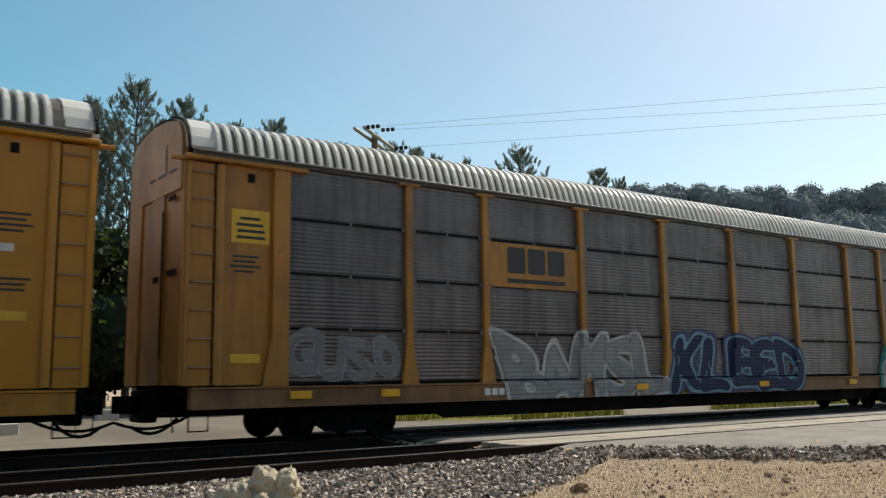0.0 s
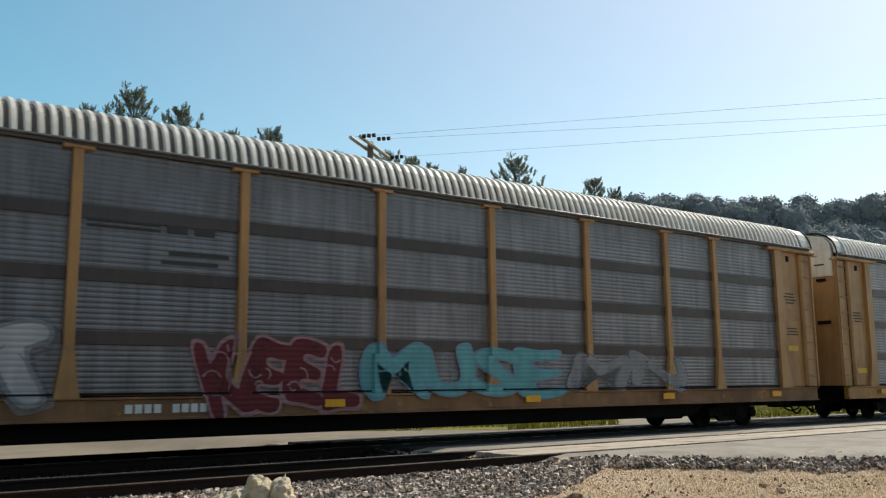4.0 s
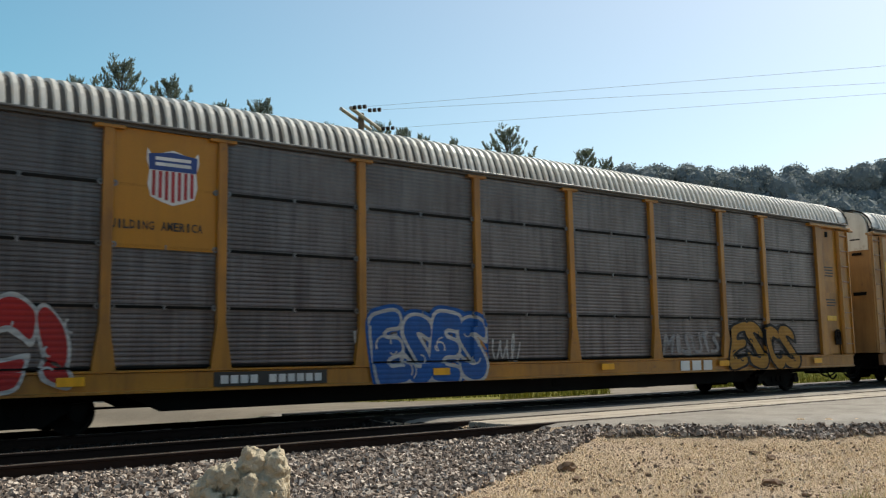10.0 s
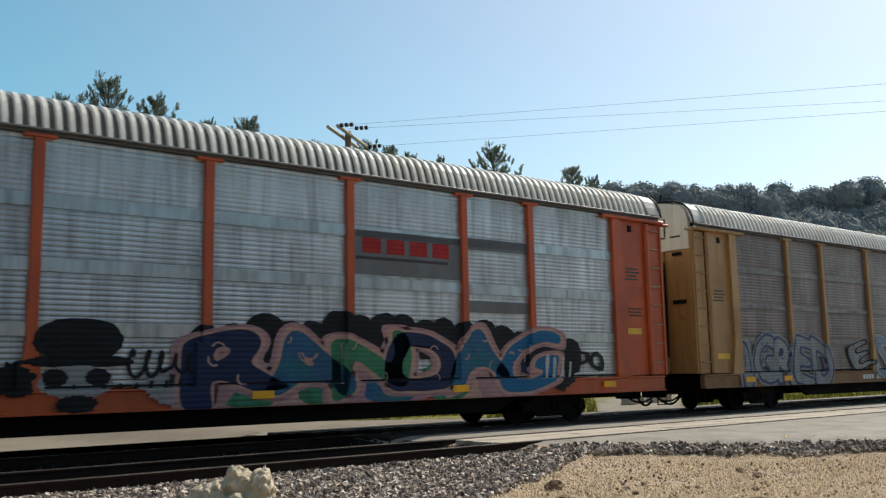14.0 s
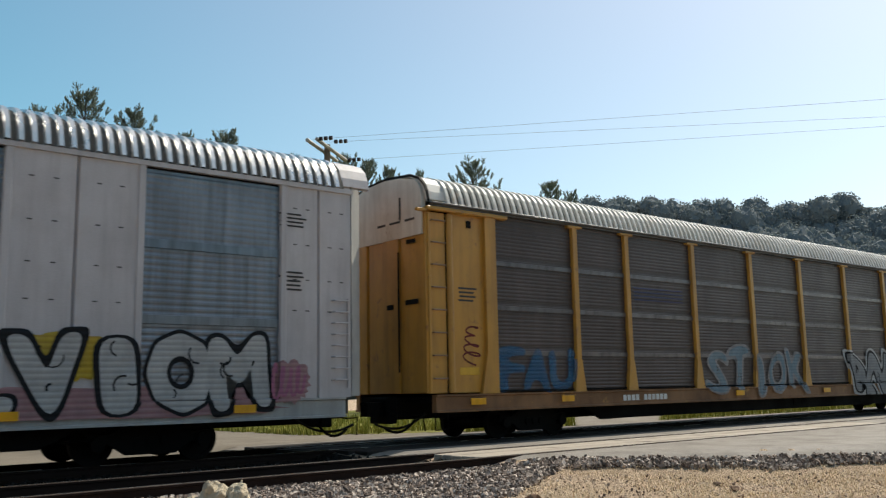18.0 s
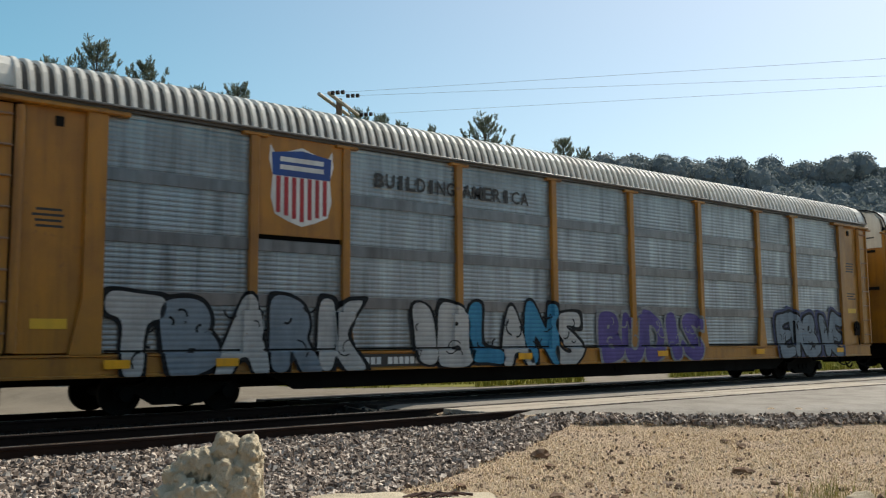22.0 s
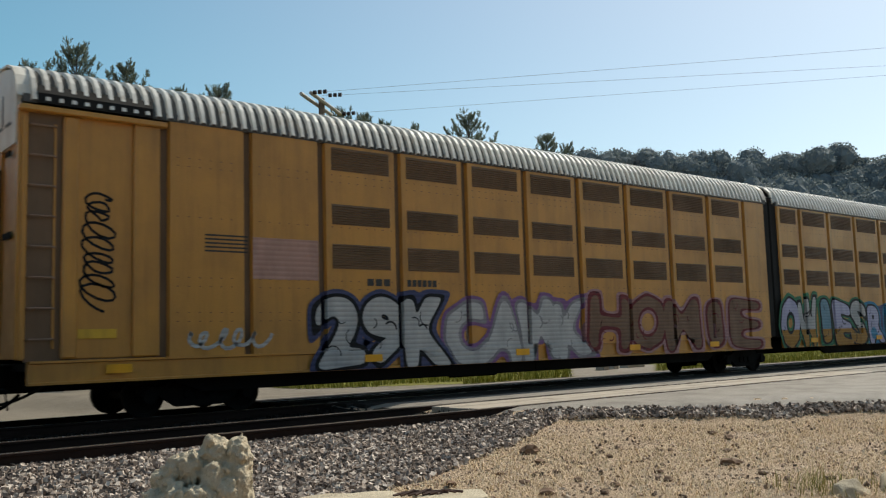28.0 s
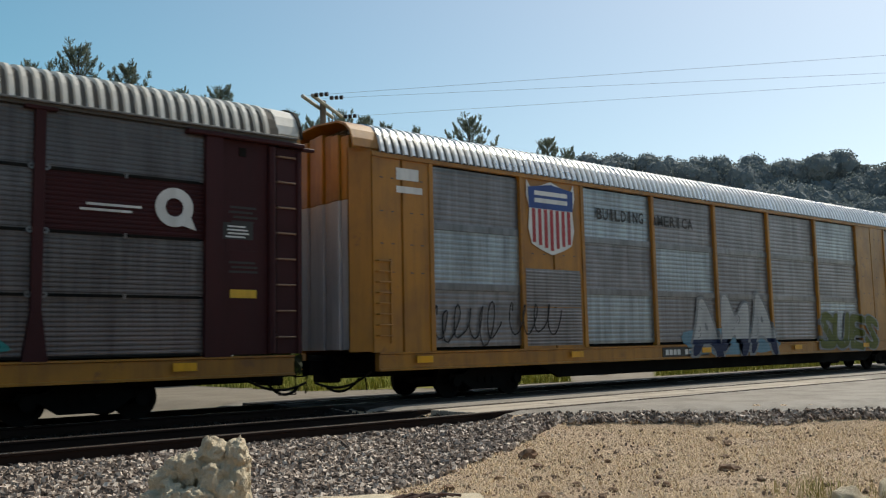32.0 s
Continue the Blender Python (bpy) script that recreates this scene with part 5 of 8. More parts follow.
def shield_emblem(car, x0, x1, z0, z1, plate=True, y=-1.44, plate_mat=None):
    """A yellow plate with a shield: blue chief with white bars over red and white stripes."""
    if plate:
        patch(car, "emblem_plate", x0, x1, z0, z1, plate_mat or YELLOW, y, "yellow plate behind the emblem")
    w, h = (x1 - x0), (z1 - z0)
    cx = (x0 + x1) / 2
    sw, top, bot = 0.36 * w, z1 - 0.1 * h, z0 + 0.1 * h
    if not plate:
        sw, top, bot = 0.5 * w, z1, z0
    hh = top - bot
    def outline(k):
        c = (top + bot) / 2
        raw = [(-1, 0.5), (-0.86, 0.40), (-0.55, 0.42), (0, 0.5), (0.55, 0.42), (0.86, 0.40), (1, 0.5), (1.04, 0.30), (0.92, 0.12), (0.98, -0.15), (0.85, -0.36), (0.45, -0.44), (0, -0.5), (-0.45, -0.44), (-0.85, -0.36), (-0.98, -0.15), (-0.92, 0.12), (-1.04, 0.30)]
        return [(cx + a * sw * k, c + b * hh * (k if k == 1 else k + 0.0)) for a, b in raw]
    part("emblem_rim", Shell().prism(outline(1.0), y - 0.018, y - 0.012), WHITE, car)
    zb = bot + 0.62 * hh
    part("emblem_chief", Shell().prism([(cx - 0.93 * sw, zb), (cx + 0.93 * sw, zb), (cx + 0.96 * sw, top - 0.1 * hh), (cx, top - 0.04 * hh), (cx - 0.96 * sw, top - 0.1 * hh)], y - 0.024, y - 0.018), BLUE, car, "blue top of the emblem")
    for zz in (0.70, 0.80):
        part("emblem_bar", Shell().box(cx - 0.7 * sw, cx + 0.7 * sw, y - 0.028, y - 0.024, bot + zz * hh, bot + (zz + 0.06) * hh), WHITE, car)
    for i in range(-3, 4):
        a = cx + i * 0.25 * sw
        drop = 0.06 + 0.10 * abs(i) / 3
        part("emblem_stripe", Shell().box(a - 0.065 * sw, a + 0.065 * sw, y - 0.024, y - 0.018, bot + drop * hh, zb - 0.01), RED, car)


def block_emblem(car, x0, x1, z0, z1, mat, y=-1.445):
    """Three heavy blocks over a bar, in place of a lettered mark."""
    w = x1 - x0
    zb = z0 + 0.27 * (z1 - z0)
    for a in (0.0, 0.35, 0.70):
        a = x0 + a * w
        part("emblem_block", Shell().prism([(a, zb + 0.04), (a + 0.03, zb), (a + 0.27 * w, zb), (a + 0.30 * w, zb + 0.04), (a + 0.30 * w, z1 - 0.04), (a + 0.27 * w, z1), (a + 0.03, z1), (a, z1 - 0.04)], y - 0.006, y), mat, car)
    part("emblem_bar", Shell().box(x0, x1, y - 0.006, y, z0, z0 + 0.12 * (z1 - z0)), mat, car)


def curl_emblem(car, x0, x1, z0, z1, y=-1.445):
    """A white plate with a continuous red line of two bends."""
    patch(car, "emblem_plate", x0, x1, z0, z1, WHITE, y + 0.012, "white painted emblem field")
    w, h = x1 - x0, z1 - z0
    cz = (z0 + z1) / 2
    pts = [(0.40, 0.28), (0.24, 0.28), (0.14, 0.05), (0.14, -0.1), (0.24, -0.25), (0.44, -0.25), (0.46, 0.27), (0.52, 0.27), (0.70, -0.28), (0.74, -0.28), (0.74, 0.27)]
    s = Shell().tube([(x0 + a * w, y - 0.004, cz + b * h) for a, b in pts], 0.055, 8)
    s.v = [(a, y - 0.004 + (b - y + 0.004) * 0.08, c) for a, b, c in s.v]
    part("emblem_line", s, RED, car)


def octagon_emblem(car, x0, x1, z0, z1, y=-1.476):
    cx, cz, rx, rz = (x0 + x1) / 2, (z0 + z1) / 2, (x1 - x0) / 2, (z1 - z0) / 2
    def ring(k):
        return [(cx + k * rx * a, cz + k * rz * b) for a, b in ((-1, 0.45), (-0.45, 1), (0.45, 1), (1, 0.45), (1, -0.45), (0.45, -1), (-0.45, -1), (-1, -0.45))]
    part("emblem_rim", Shell().prism(ring(1.0), y - 0.008, y), WHITE, car)
    part("emblem_field", Shell().prism(ring(0.93), y - 0.014, y - 0.008), RED, car, "red octagonal emblem")
    for i, (a, b) in enumerate(((-0.5, 0.55), (-0.6, 0.65), (-0.6, 0.6), (-0.45, 0.5))):
        zz = cz + rz * (0.5 - 0.36 * i)
        part("emblem_bar", Shell().box(cx + a * rx, cx + b * rx, y - 0.018, y - 0.014, zz - 0.08 * rz, zz + 0.08 * rz), WHITE, car)
        part("emblem_bar", Shell().box(cx + a * rx, cx + a * rx + 0.25 * rx, y - 0.019, y - 0.014, zz - 0.16 * rz, zz + 0.14 * rz), WHITE, car)


def reflectors(car, xs, length, sill_y=-1.527):
    for x in xs:
        patch(car, "reflector", x, x + 0.42, SILL0 + 0.17, SILL0 + 0.31, REFLECT, sill_y, "yellow reflective strip")


# ---- the train ----
SLACK = {0: -0.01, 1: -0.02, 2: -0.02, 3: 0.01, 6: 0.07, 7: 0.16, 8: 0.35, 9: -0.30, 10: -0.28, 11: -0.15, 12: -0.03, 13: 0.03, 14: -0.02, 17: 0.01, 18: 0.07, 19: 0.17, 20: 0.15, 21: 0.21, 22: 0.03, 23: -0.10, 24: -0.21, 27: -0.20, 28: 0.22, 29: 0.16, 30: 0.36, 31: 0.13, 32: -0.28}


def distance(t):
    """Metres that the train has gone by t seconds: a steady run with a little slack."""
    return -0.123 + 23.7387 * t - 0.00845 * t * t + 0.000398 * t ** 3 + float(np.interp(t, list(SLACK), list(SLACK.values())))


def start_of(k):
    return 5.335 + 28.88 * k + (17.53 if k > 23 else 0.0)


SHIFTS = {-1: -0.12, 1: 0.04, 5: -0.07, 7: 0.05, 9: 0.12, 10: 0.09, 11: -0.09, 12: -0.13, 14: 0.13, 16: 0.22, 22: 0.85, 24: -0.18, 26: 0.22}
PAINTED = {0: -0.1, 1: -0.2, 3: -0.2, 5: 0.06, 8: -0.22, 9: -0.26, 10: -0.16, 17: -0.07, 19: -0.2, 20: -0.42, 22: -0.25, 23: -0.06, 24: 0.33, 25: -0.23, 26: -0.42}
TRAIN = []
DOOR_Y = -1.412


def common(car, L, seed, body, number=None, printed=True, plate=True):
    """Marks that every car has: reflectors, number, placards, small print and dirt boards."""
    rnd = random.Random(seed)
    reflectors(car, [1.05 if seed % 2 else 1.95, 3.85 if seed % 3 else 5.7, 11.0, 15.9, 20.4, L - 2.5], L)
    if number:
        plate_number(car, number[0], number[1], plate)
    if printed:
        lines(car, 0.8, 1.4, 3.0, 3.35, INK, DOOR_Y, 4, seed)
        lines(car, L - 1.45, L - 0.85, 3.4, 3.75, INK, DOOR_Y, 4, seed + 1)
        part("data_box", Shell().box(L - 1.5, L - 0.8, DOOR_Y - 0.004, DOOR_Y, 2.9, 3.25), body, car)
        lines(car, L - 1.45, L - 0.85, 2.5, 2.75, INK, DOOR_Y, 3, seed + 2)
        patch(car, "placard", L - 1.42, L - 0.9, 2.05, 2.2, PLACARD, DOOR_Y, "small yellow placard")
        patch(car, "placard", 0.85, 1.4, 1.42, 1.58, PLACARD, DOOR_Y, "small yellow placard")


def make(k, kind="standard", label="", **spec):
    spec["label"] = label
    surface(kind)
    car = {"standard": standard_car, "plated": plated_car, "twin": twin_car}[kind](spec)
    TRAIN.append((car, start_of(k) + SHIFTS.get(k, 0.0)))
    ALONG[0] = PAINTED.get(k, 0.0)
    return car


Y = dict(body=YELLOW)
# the car that leaves first
c = make(-1, sheets=PAN_GREY, rows=4, label="weathered yellow autorack railcar, plain grey side sheets", body=FRESH)
common(c, LONG, 1, FRESH)
patch(c, "placard", 25.95, 26.35, 3.1, 3.22, WHITE, DOOR_Y)

c = make(0, sheets=PAN_GREY, rows=4, slots=True, top=YELLOW, sill=RUSTY, label="weathered yellow autorack railcar, slotted grey sheets, grey block graffiti", **Y)
common(c, LONG, 2, YELLOW, (6.3, 8.6), plate=False)
patch(c, "placard", 0.82, 1.55, 3.52, 4.12, PLACARD, DOOR_Y, "yellow warning placard")
lines(c, 0.9, 1.48, 3.6, 4.05, INK, DOOR_Y - 0.014, 4, 4)
patch(c, "emblem_plate", 6.62, 9.3, 3.04, 4.0, YELLOW, -1.424, "yellow emblem plate")
block_emblem(c, 7.15, 8.85, 3.14, 3.92, INK, -1.438)
graffiti(c, "GUSO", 2.0, 4.4, 1.15, 1.95, "faint", "faint_pale", fat=0.02)
graffiti(c, "BAMSL", 7.06, 12.2, 0.66, 2.05, "silver", "faint", "white", fat=0.0, wild=1.4)
graffiti(c, "KLEED", 12.58, 18.1, 0.68, 2.02, "navy", "tint", "dusk", fat=0.05)
graffiti(c, "ANV", 22.52, 25.72, 0.66, 2.08, "white", "teal", "teal", fat=0.06, wild=1.3)

c = make(1, sheets=PAN_MID, rows=4, band_rows=(1, 2, 3), bands=PAN_GREY, label="yellow autorack railcar with blue-grey sheets and large navy graffiti", skip={(1, 0): None, (1, 1): None}, **Y)
common(c, LONG, 3, YELLOW, (7.2, 9.3))
shield_emblem(c, 4.62, 6.46, 3.18, 5.02)
patch(c, "slogan_strip", 6.6, 9.3, 4.1, 4.85, PAN_SILVER, -1.424, "pale strip behind the slogan", 0.006)
patch(c, "slogan_strip", 9.46, 12.2, 4.1, 4.85, PAN_SILVER, -1.424, "", 0.006)
stencil(c, "BUILDING", 7.4, 9.45, 4.28, 4.58, INK, lift=0.012)
stencil(c, "AMERICA", 9.72, 11.72, 4.28, 4.58, INK, lift=0.012)
blot(c, 2.0, 3.6, 1.2, 1.9, "orange")
blot(c, 4.3, 5.6, 1.6, 2.4, "orange")
blot(c, 10.6, 12.4, 1.15, 2.15, "orange")
blot(c, 10.9, 12.0, 1.4, 1.95, "gold")
graffiti(c, "SORED", 2.9, 11.5, 0.62, 2.5, "navy", "white", "navy", fat=0.07, wild=1.0)
graffiti(c, "NBC", 11.7, 13.1, 2.45, 2.85, "dusk", fat=0.02, wild=0.3)
haze = random.Random(8)
for i in range(11):
    a, z = 13.0 + 1.08 * i, 1.32 + haze.uniform(-0.1, 0.1)
    blot(c, a, a + haze.uniform(1.0, 1.7), z, z + haze.uniform(0.22, 0.42), "orange", rough=0.7, seed=i, dy=-0.002 - 0.0003 * (i % 3))
for a, w in ((13.1, 1.5), (15.5, 2.3), (18.3, 1.2), (19.6, 1.3), (20.7, 0.9), (22.1, 1.0), (24.1, 0.7)):
    blot(c, a, a + w, 1.3 + haze.uniform(-0.08, 0.05), 1.78 + haze.uniform(-0.12, 0.1), "amber", rough=0.3, dy=-0.0018, square=0.8)
for a, z in ((13.4, 1.2), (15.7, 1.15), (16.9, 1.22), (17.3, 1.15), (17.5, 1.3), (20.2, 1.2), (21.4, 1.8), (23.05, 1.35), (24.3, 1.65), (24.55, 1.8), (24.4, 1.45), (15.6, 1.95)):
    blot(c, a, a + 0.17, z, z + 0.17, "gold", rough=0.1, dy=-0.0034, square=0.95)
for a, z, colour in ((17.05, 1.62, "dusk"), (20.35, 1.5, "dusk"), (22.55, 1.4, "dusk"), (22.7, 1.6, "brown"), (23.3, 1.2, "dusk")):
    blot(c, a, a + 0.3, z, z + 0.26, colour, rough=0.12, dy=-0.0036, square=0.9)
for ch, a in (("5", 13.3), ("N", 16.0), ("3", 18.9), ("6", 21.1), ("L", 23.2)):
    graffiti(c, ch, a, a + 1.25, 1.05, 2.15, "ink_blue", "white", fat=0.05)
    blot(c, a + 0.75, a + 1.45, 1.35, 2.0, "white", rough=0.0, dy=-0.018, square=3.4)
bars(c, 18.2, 19.15, 0.72, 0.9, SP["maroon"], -1.516, 3)
patch(c, "notice", 19.75, 20.25, 0.68, 0.95, INK, -1.516)
scribble(c, 0.8, 1.6, 1.2, 4.7, "black", 7, 0.02, 5, DOOR_Y - 0.005)
for i, ch in enumerate("SOCO"):
    graffiti(c, ch, 1.05, 1.72, 3.75 - 0.82 * i, 4.5 - 0.82 * i, "white", "black", posts=[], fat=0.01, wild=0.6)

c = make(2, body=GREYPAINT, sheets=PAN_SILVER, rows=4, band_rows=(1, 2, 3), bands=PAN_BLUE, sill=GREYPAINT, top=GREYPAINT, label="silver-grey autorack railcar with red stripes and dark blue graffiti")
common(c, LONG, 4, GREYPAINT, (7.4, 9.2), plate=False)
for z in (2.10, 2.30, 2.50):
    for a, b in zip([1.92] + [p + 0.07 for p in POSTS], [p - 0.07 for p in POSTS] + [LONG - 1.92]):
        patch(c, "stripe", a, b, z, z + 0.165, DARKRED, -1.424, "", 0.006)
patch(c, "emblem_plate", 6.62, 9.3, 4.02, 4.98, RED, -1.424, "dark red emblem plate")
part("emblem_disc", Shell().prism(ellipse(7.12, 4.5, 0.27, 0.33), -1.446, -1.438), WHITE, c)
for i in range(3):
    part("emblem_line", Shell().box(6.9, 7.4, -1.452, -1.446, 4.32 + 0.15 * i, 4.37 + 0.15 * i), RED, c)
bars(c, 7.5, 9.1, 4.42, 4.68, WHITE, -1.438, 9)
lines(c, 7.8, 8.8, 4.2, 4.32, WHITE, -1.438, 1)
blot(c, 1.7, 7.6, 1.0, 2.1, "tint", rough=0.4)
graffiti(c, "DORER", 1.9, 7.4, 0.64, 2.05, "white", "red", "red", fat=0.02, wild=1.3)
blot(c, 8.6, 26.0, 1.0, 2.2, "violet", rough=0.5)
blot(c, 8.5, 15.4, 0.7, 2.0, "black", rough=0.4, dy=-0.003)
graffiti(c, "BIOR", 8.9, 14.4, 0.64, 2.12, "ink_blue", "lavender", "black", fat=0.04, wild=1.0)
graffiti(c, "TAMIS", 15.0, 19.0, 0.66, 2.0, "ink_blue", "lavender", "black", fat=0.03, wild=0.6)
graffiti(c, "EKTER", 19.2, 25.0, 0.66, 2.05, "ink_blue", "lavender", "black", fat=0.03, wild=0.7)
scribble(c, 25.6, 26.7, 1.6, 2.3, "black", 5, 0.03, 3)

c = make(3, sheets=PAN_MID, rows=4, band_rows=(1, 2, 3), bands=PAN_DARK, sill=RUSTY, label="yellow autorack railcar with dull grey sheets and white block graffiti", body=FADED)
common(c, LONG, 5, FADED, (7.3, 9.2), plate=False)
for i in range(4):
    patch(c, "emblem_line", 6.7, 7.9, 3.72 + 0.09 * i, 3.76 + 0.09 * i, INK, -1.424, "", 0.005)
bars(c, 7.95, 8.9, 3.72, 4.05, INK, -1.424, 2)
lines(c, 7.9, 9.2, 3.2, 3.5, INK, -1.424, 2)
graffiti(c, "UMRYT", 0.9, 6.6, 0.85, 2.05, "white", "silver", "faint", fat=0.06)
graffiti(c, "KEEL", 8.9, 12.0, 0.75, 1.95, "maroon", "rose", fat=0.04)
graffiti(c, "MUSE", 12.2, 17.2, 0.95, 1.95, "mint", "tint", fat=0.04)
graffiti(c, "MN", 17.5, 21.5, 0.95, 1.9, "faint_pale", "faint", fat=0.03)

c = make(4, sheets=PAN_MID, rows=4, band_rows=(1, 2, 3), bands=PAN_DARK, label="yellow autorack railcar with dull grey sheets and pink-edged silver graffiti", body=FADED)
common(c, LONG, 6, FADED, (6.8, 9.0))
graffiti(c, "REDA", 8.0, 13.8, 0.68, 2.1, "white", "lime", "red", fat=0.09)
graffiti(c, "RISK", 15.1, 20.7, 0.75, 2.4, "silver", "rose", "olive", fat=0.05, wild=1.4)
bars(c, 18.6, 19.3, 0.72, 0.9, RED, -1.476, 3)

c = make(5, brake=True, sheets=PAN_GREY, rows=4, slots=True, sill=RUSTY, label="yellow autorack railcar with slotted grey sheets and cream graffiti", body=OCHRE)
common(c, LONG, 7, OCHRE, (6.9, 10.5), plate=True)
for i in range(4):
    patch(c, "emblem_line", 6.7, 7.9, 3.58 + 0.08 * i, 3.61 + 0.08 * i, SP["dusk"], -1.424, "", 0.005)
bars(c, 7.95, 8.9, 3.58, 3.85, SP["dusk"], -1.424, 2)
lines(c, 7.7, 9.2, 3.15, 3.4, SP["dusk"], -1.424, 2)
scribble(c, 0.72, 1.4, 3.7, 4.45, "black", 3, 0.03, 2, DOOR_Y - 0.004)
scribble(c, 0.66, 1.42, 3.2, 3.6, "white", 3, 0.05, 4, DOOR_Y - 0.004)
scribble(c, 0.66, 1.42, 2.55, 3.15, "white", 3, 0.03, 6, DOOR_Y - 0.004)
mural(c, "ASERA", 8.7, 14.7, 0.66, 2.08, ("cream", "tint", "rose", "cream", "silver"), "black", "cream", fat=0.03, wild=1.5, over=1.1)
scribble(c, 24.2, 25.3, 3.4, 4.05, "white", 6, 0.02, 9)
scribble(c, 24.1, 25.1, 3.1, 3.75, "white", 5, 0.02, 14)
scribble(c, 24.45, 24.95, 3.0, 4.1, "white", 3, 0.02, 21)
scribble(c, 26.0, 26.5, 2.3, 3.5, "faint_pale", 4, 0.03, 3, DOOR_Y - 0.004)

c = make(6, brake=True, sheets=PAN_BROWN, rows=4, slots=True, sill=RUSTY, label="yellow autorack railcar with slotted brown-grey sheets and small graffiti", body=OCHRE)
common(c, LONG, 8, OCHRE, (4.9, 6.6), plate=False)
patch(c, "placard", 0.84, 1.48, 3.5, 3.95, PLACARD, DOOR_Y, "yellow warning placard")
patch(c, "emblem_plate", 6.62, 9.3, 3.02, 4.0, YELLOW, -1.424, "yellow emblem plate")
block_emblem(c, 7.1, 8.85, 3.14, 3.92, INK, -1.438)
graffiti(c, "LUL", 3.7, 5.8, 0.66, 1.85, "black", "white", fat=0.08)
graffiti(c, "B", 7.7, 8.8, 0.75, 1.6, "white", "silver", fat=0.05)
graffiti(c, "ROL", 12.2, 14.9, 0.85, 1.8, "faint_pale", "tint", fat=0.04)
graffiti(c, "R", 15.25, 16.3, 0.68, 1.95, "lake", "black", fat=0.05, wild=0.25)
graffiti(c, "T", 16.2, 17.05, 0.68, 1.95, "steel", "black", fat=0.05, wild=0.2)
graffiti(c, "H", 17.0, 17.95, 0.68, 1.98, "mint", "black", fat=0.04, wild=0.25)
scribble(c, 22.65, 24.45, 1.2, 1.75, "faint_pale", 6, 0.025, 2)
scribble(c, 0.85, 1.45, 2.2, 3.3, "faint_pale", 4, 0.03, 4, DOOR_Y - 0.004)

c = make(7, sheets=PAN_SILVER, rows=4, slots=True, label="yellow autorack railcar with clean silver slotted side sheets", **Y)
common(c, LONG, 9, YELLOW, (6.2, 8.6))
curl_emblem(c, 6.6, 9.3, 3.03, 4.0, -1.44)
scribble(c, 2.2, 4.3, 2.2, 2.9, "faint", 4, 0.03, 3)
bars(c, 19.6, 20.3, 0.72, 0.9, RED, -1.476, 3)

c = make(8, brake=True, sheets=PAN_GREY, rows=4, slots=True, label="yellow autorack railcar with dark slotted sheets and blue bubble graffiti", skip={(1, 0): None, (1, 1): None}, **Y)
common(c, LONG, 10, YELLOW, (6.4, 8.6))
patch(c, "emblem_plate", 4.64, 6.44, 3.0, 5.0, FRESH, -1.42, "yellow plate with emblem and slogan")
shield_emblem(c, 5.2, 6.08, 3.75, 4.7, False, -1.424)
stencil(c, "BUILDING AMERICA", 4.72, 6.4, 3.32, 3.46, INK, [], lift=0.014)
graffiti(c, "CC", 1.9, 3.6, 0.66, 1.95, "red", "white", fat=0.08)
graffiti(c, "!", 3.75, 4.3, 0.75, 1.9, "red", "white", fat=0.1)
graffiti(c, "ESES", 9.85, 12.65, 0.64, 1.98, "blue", "white", "blue", fat=0.04, wild=0.4)
scribble(c, 12.75, 13.7, 0.9, 1.7, "white", 4, 0.02, 4)
scribble(c, 9.4, 9.7, 1.4, 1.75, "white", 3, 0.03, 4)
graffiti(c, "MISUTS", 18.5, 20.8, 1.1, 1.65, "faint_pale", fat=0.0)
graffiti(c, "ESCS", 21.2, 24.4, 0.66, 1.9, "amber", "black", fat=0.03)
bars(c, 18.8, 20.2, 0.7, 0.95, WHITE, -1.476, 3)

c = make(9, brake=True, sheets=PAN_BROWN, rows=4, band_rows=(1, 2, 3), bands=PAN_GREY, sill=RUSTY, label="yellow autorack railcar with plain dark brown-grey side sheets", body=FADED)
common(c, LONG, 11, FADED, (6.4, 8.4))
patch(c, "placard", 0.82, 1.5, 3.45, 4.05, PLACARD, DOOR_Y, "yellow warning placard")
lines(c, 0.9, 1.42, 3.5, 4.0, INK, DOOR_Y - 0.014, 4, 4)
block_emblem(c, 7.35, 8.95, 3.1, 3.86, PLACARD, -1.43)
graffiti(c, "UCVURTRMU", 11.8, 18.5, 1.08, 1.6, "faint", fat=0.0, wild=1.4)
for p in POSTS[:2] + [1.75]:
    graffiti(c, "S", p - 0.12, p + 0.12, 1.1, 1.6, "faint_pale", fat=0.02, wild=0.4)

c = make(10, sheets=PAN_SILVER, rows=4, band_rows=(1, 2, 3), bands=PAN_BAND, label="yellow autorack railcar with pale banded sheets and long blue graffiti", skip={(1, 0): PAN_BAND, (1, 1): PAN_BAND, (1, 2): PAN_BAND, (7, 0): PAN_BAND, (7, 1): PAN_BAND, (7, 2): PAN_BAND}, **Y)
common(c, LONG, 12, YELLOW, (7.6, 9.6), plate=False)
blot(c, 4.4, 6.0, 0.7, 1.6, "pink", rough=0.5)
graffiti(c, "CLVS", 5.3, 12.4, 0.64, 2.05, "deep", "sky", "black", fat=0.08, wild=1.2, shine="white")
graffiti(c, "AV", 12.8, 15.3, 0.68, 1.95, "pink", "violet", fat=0.06)
blot(c, 15.6, 21.9, 1.5, 2.55, "red", rough=0.75)
graffiti(c, "EXHUL", 15.80, 21.90, 0.64, 2.28, "sky", "navy", "navy", fat=0.08, wild=1.1, shine="white")
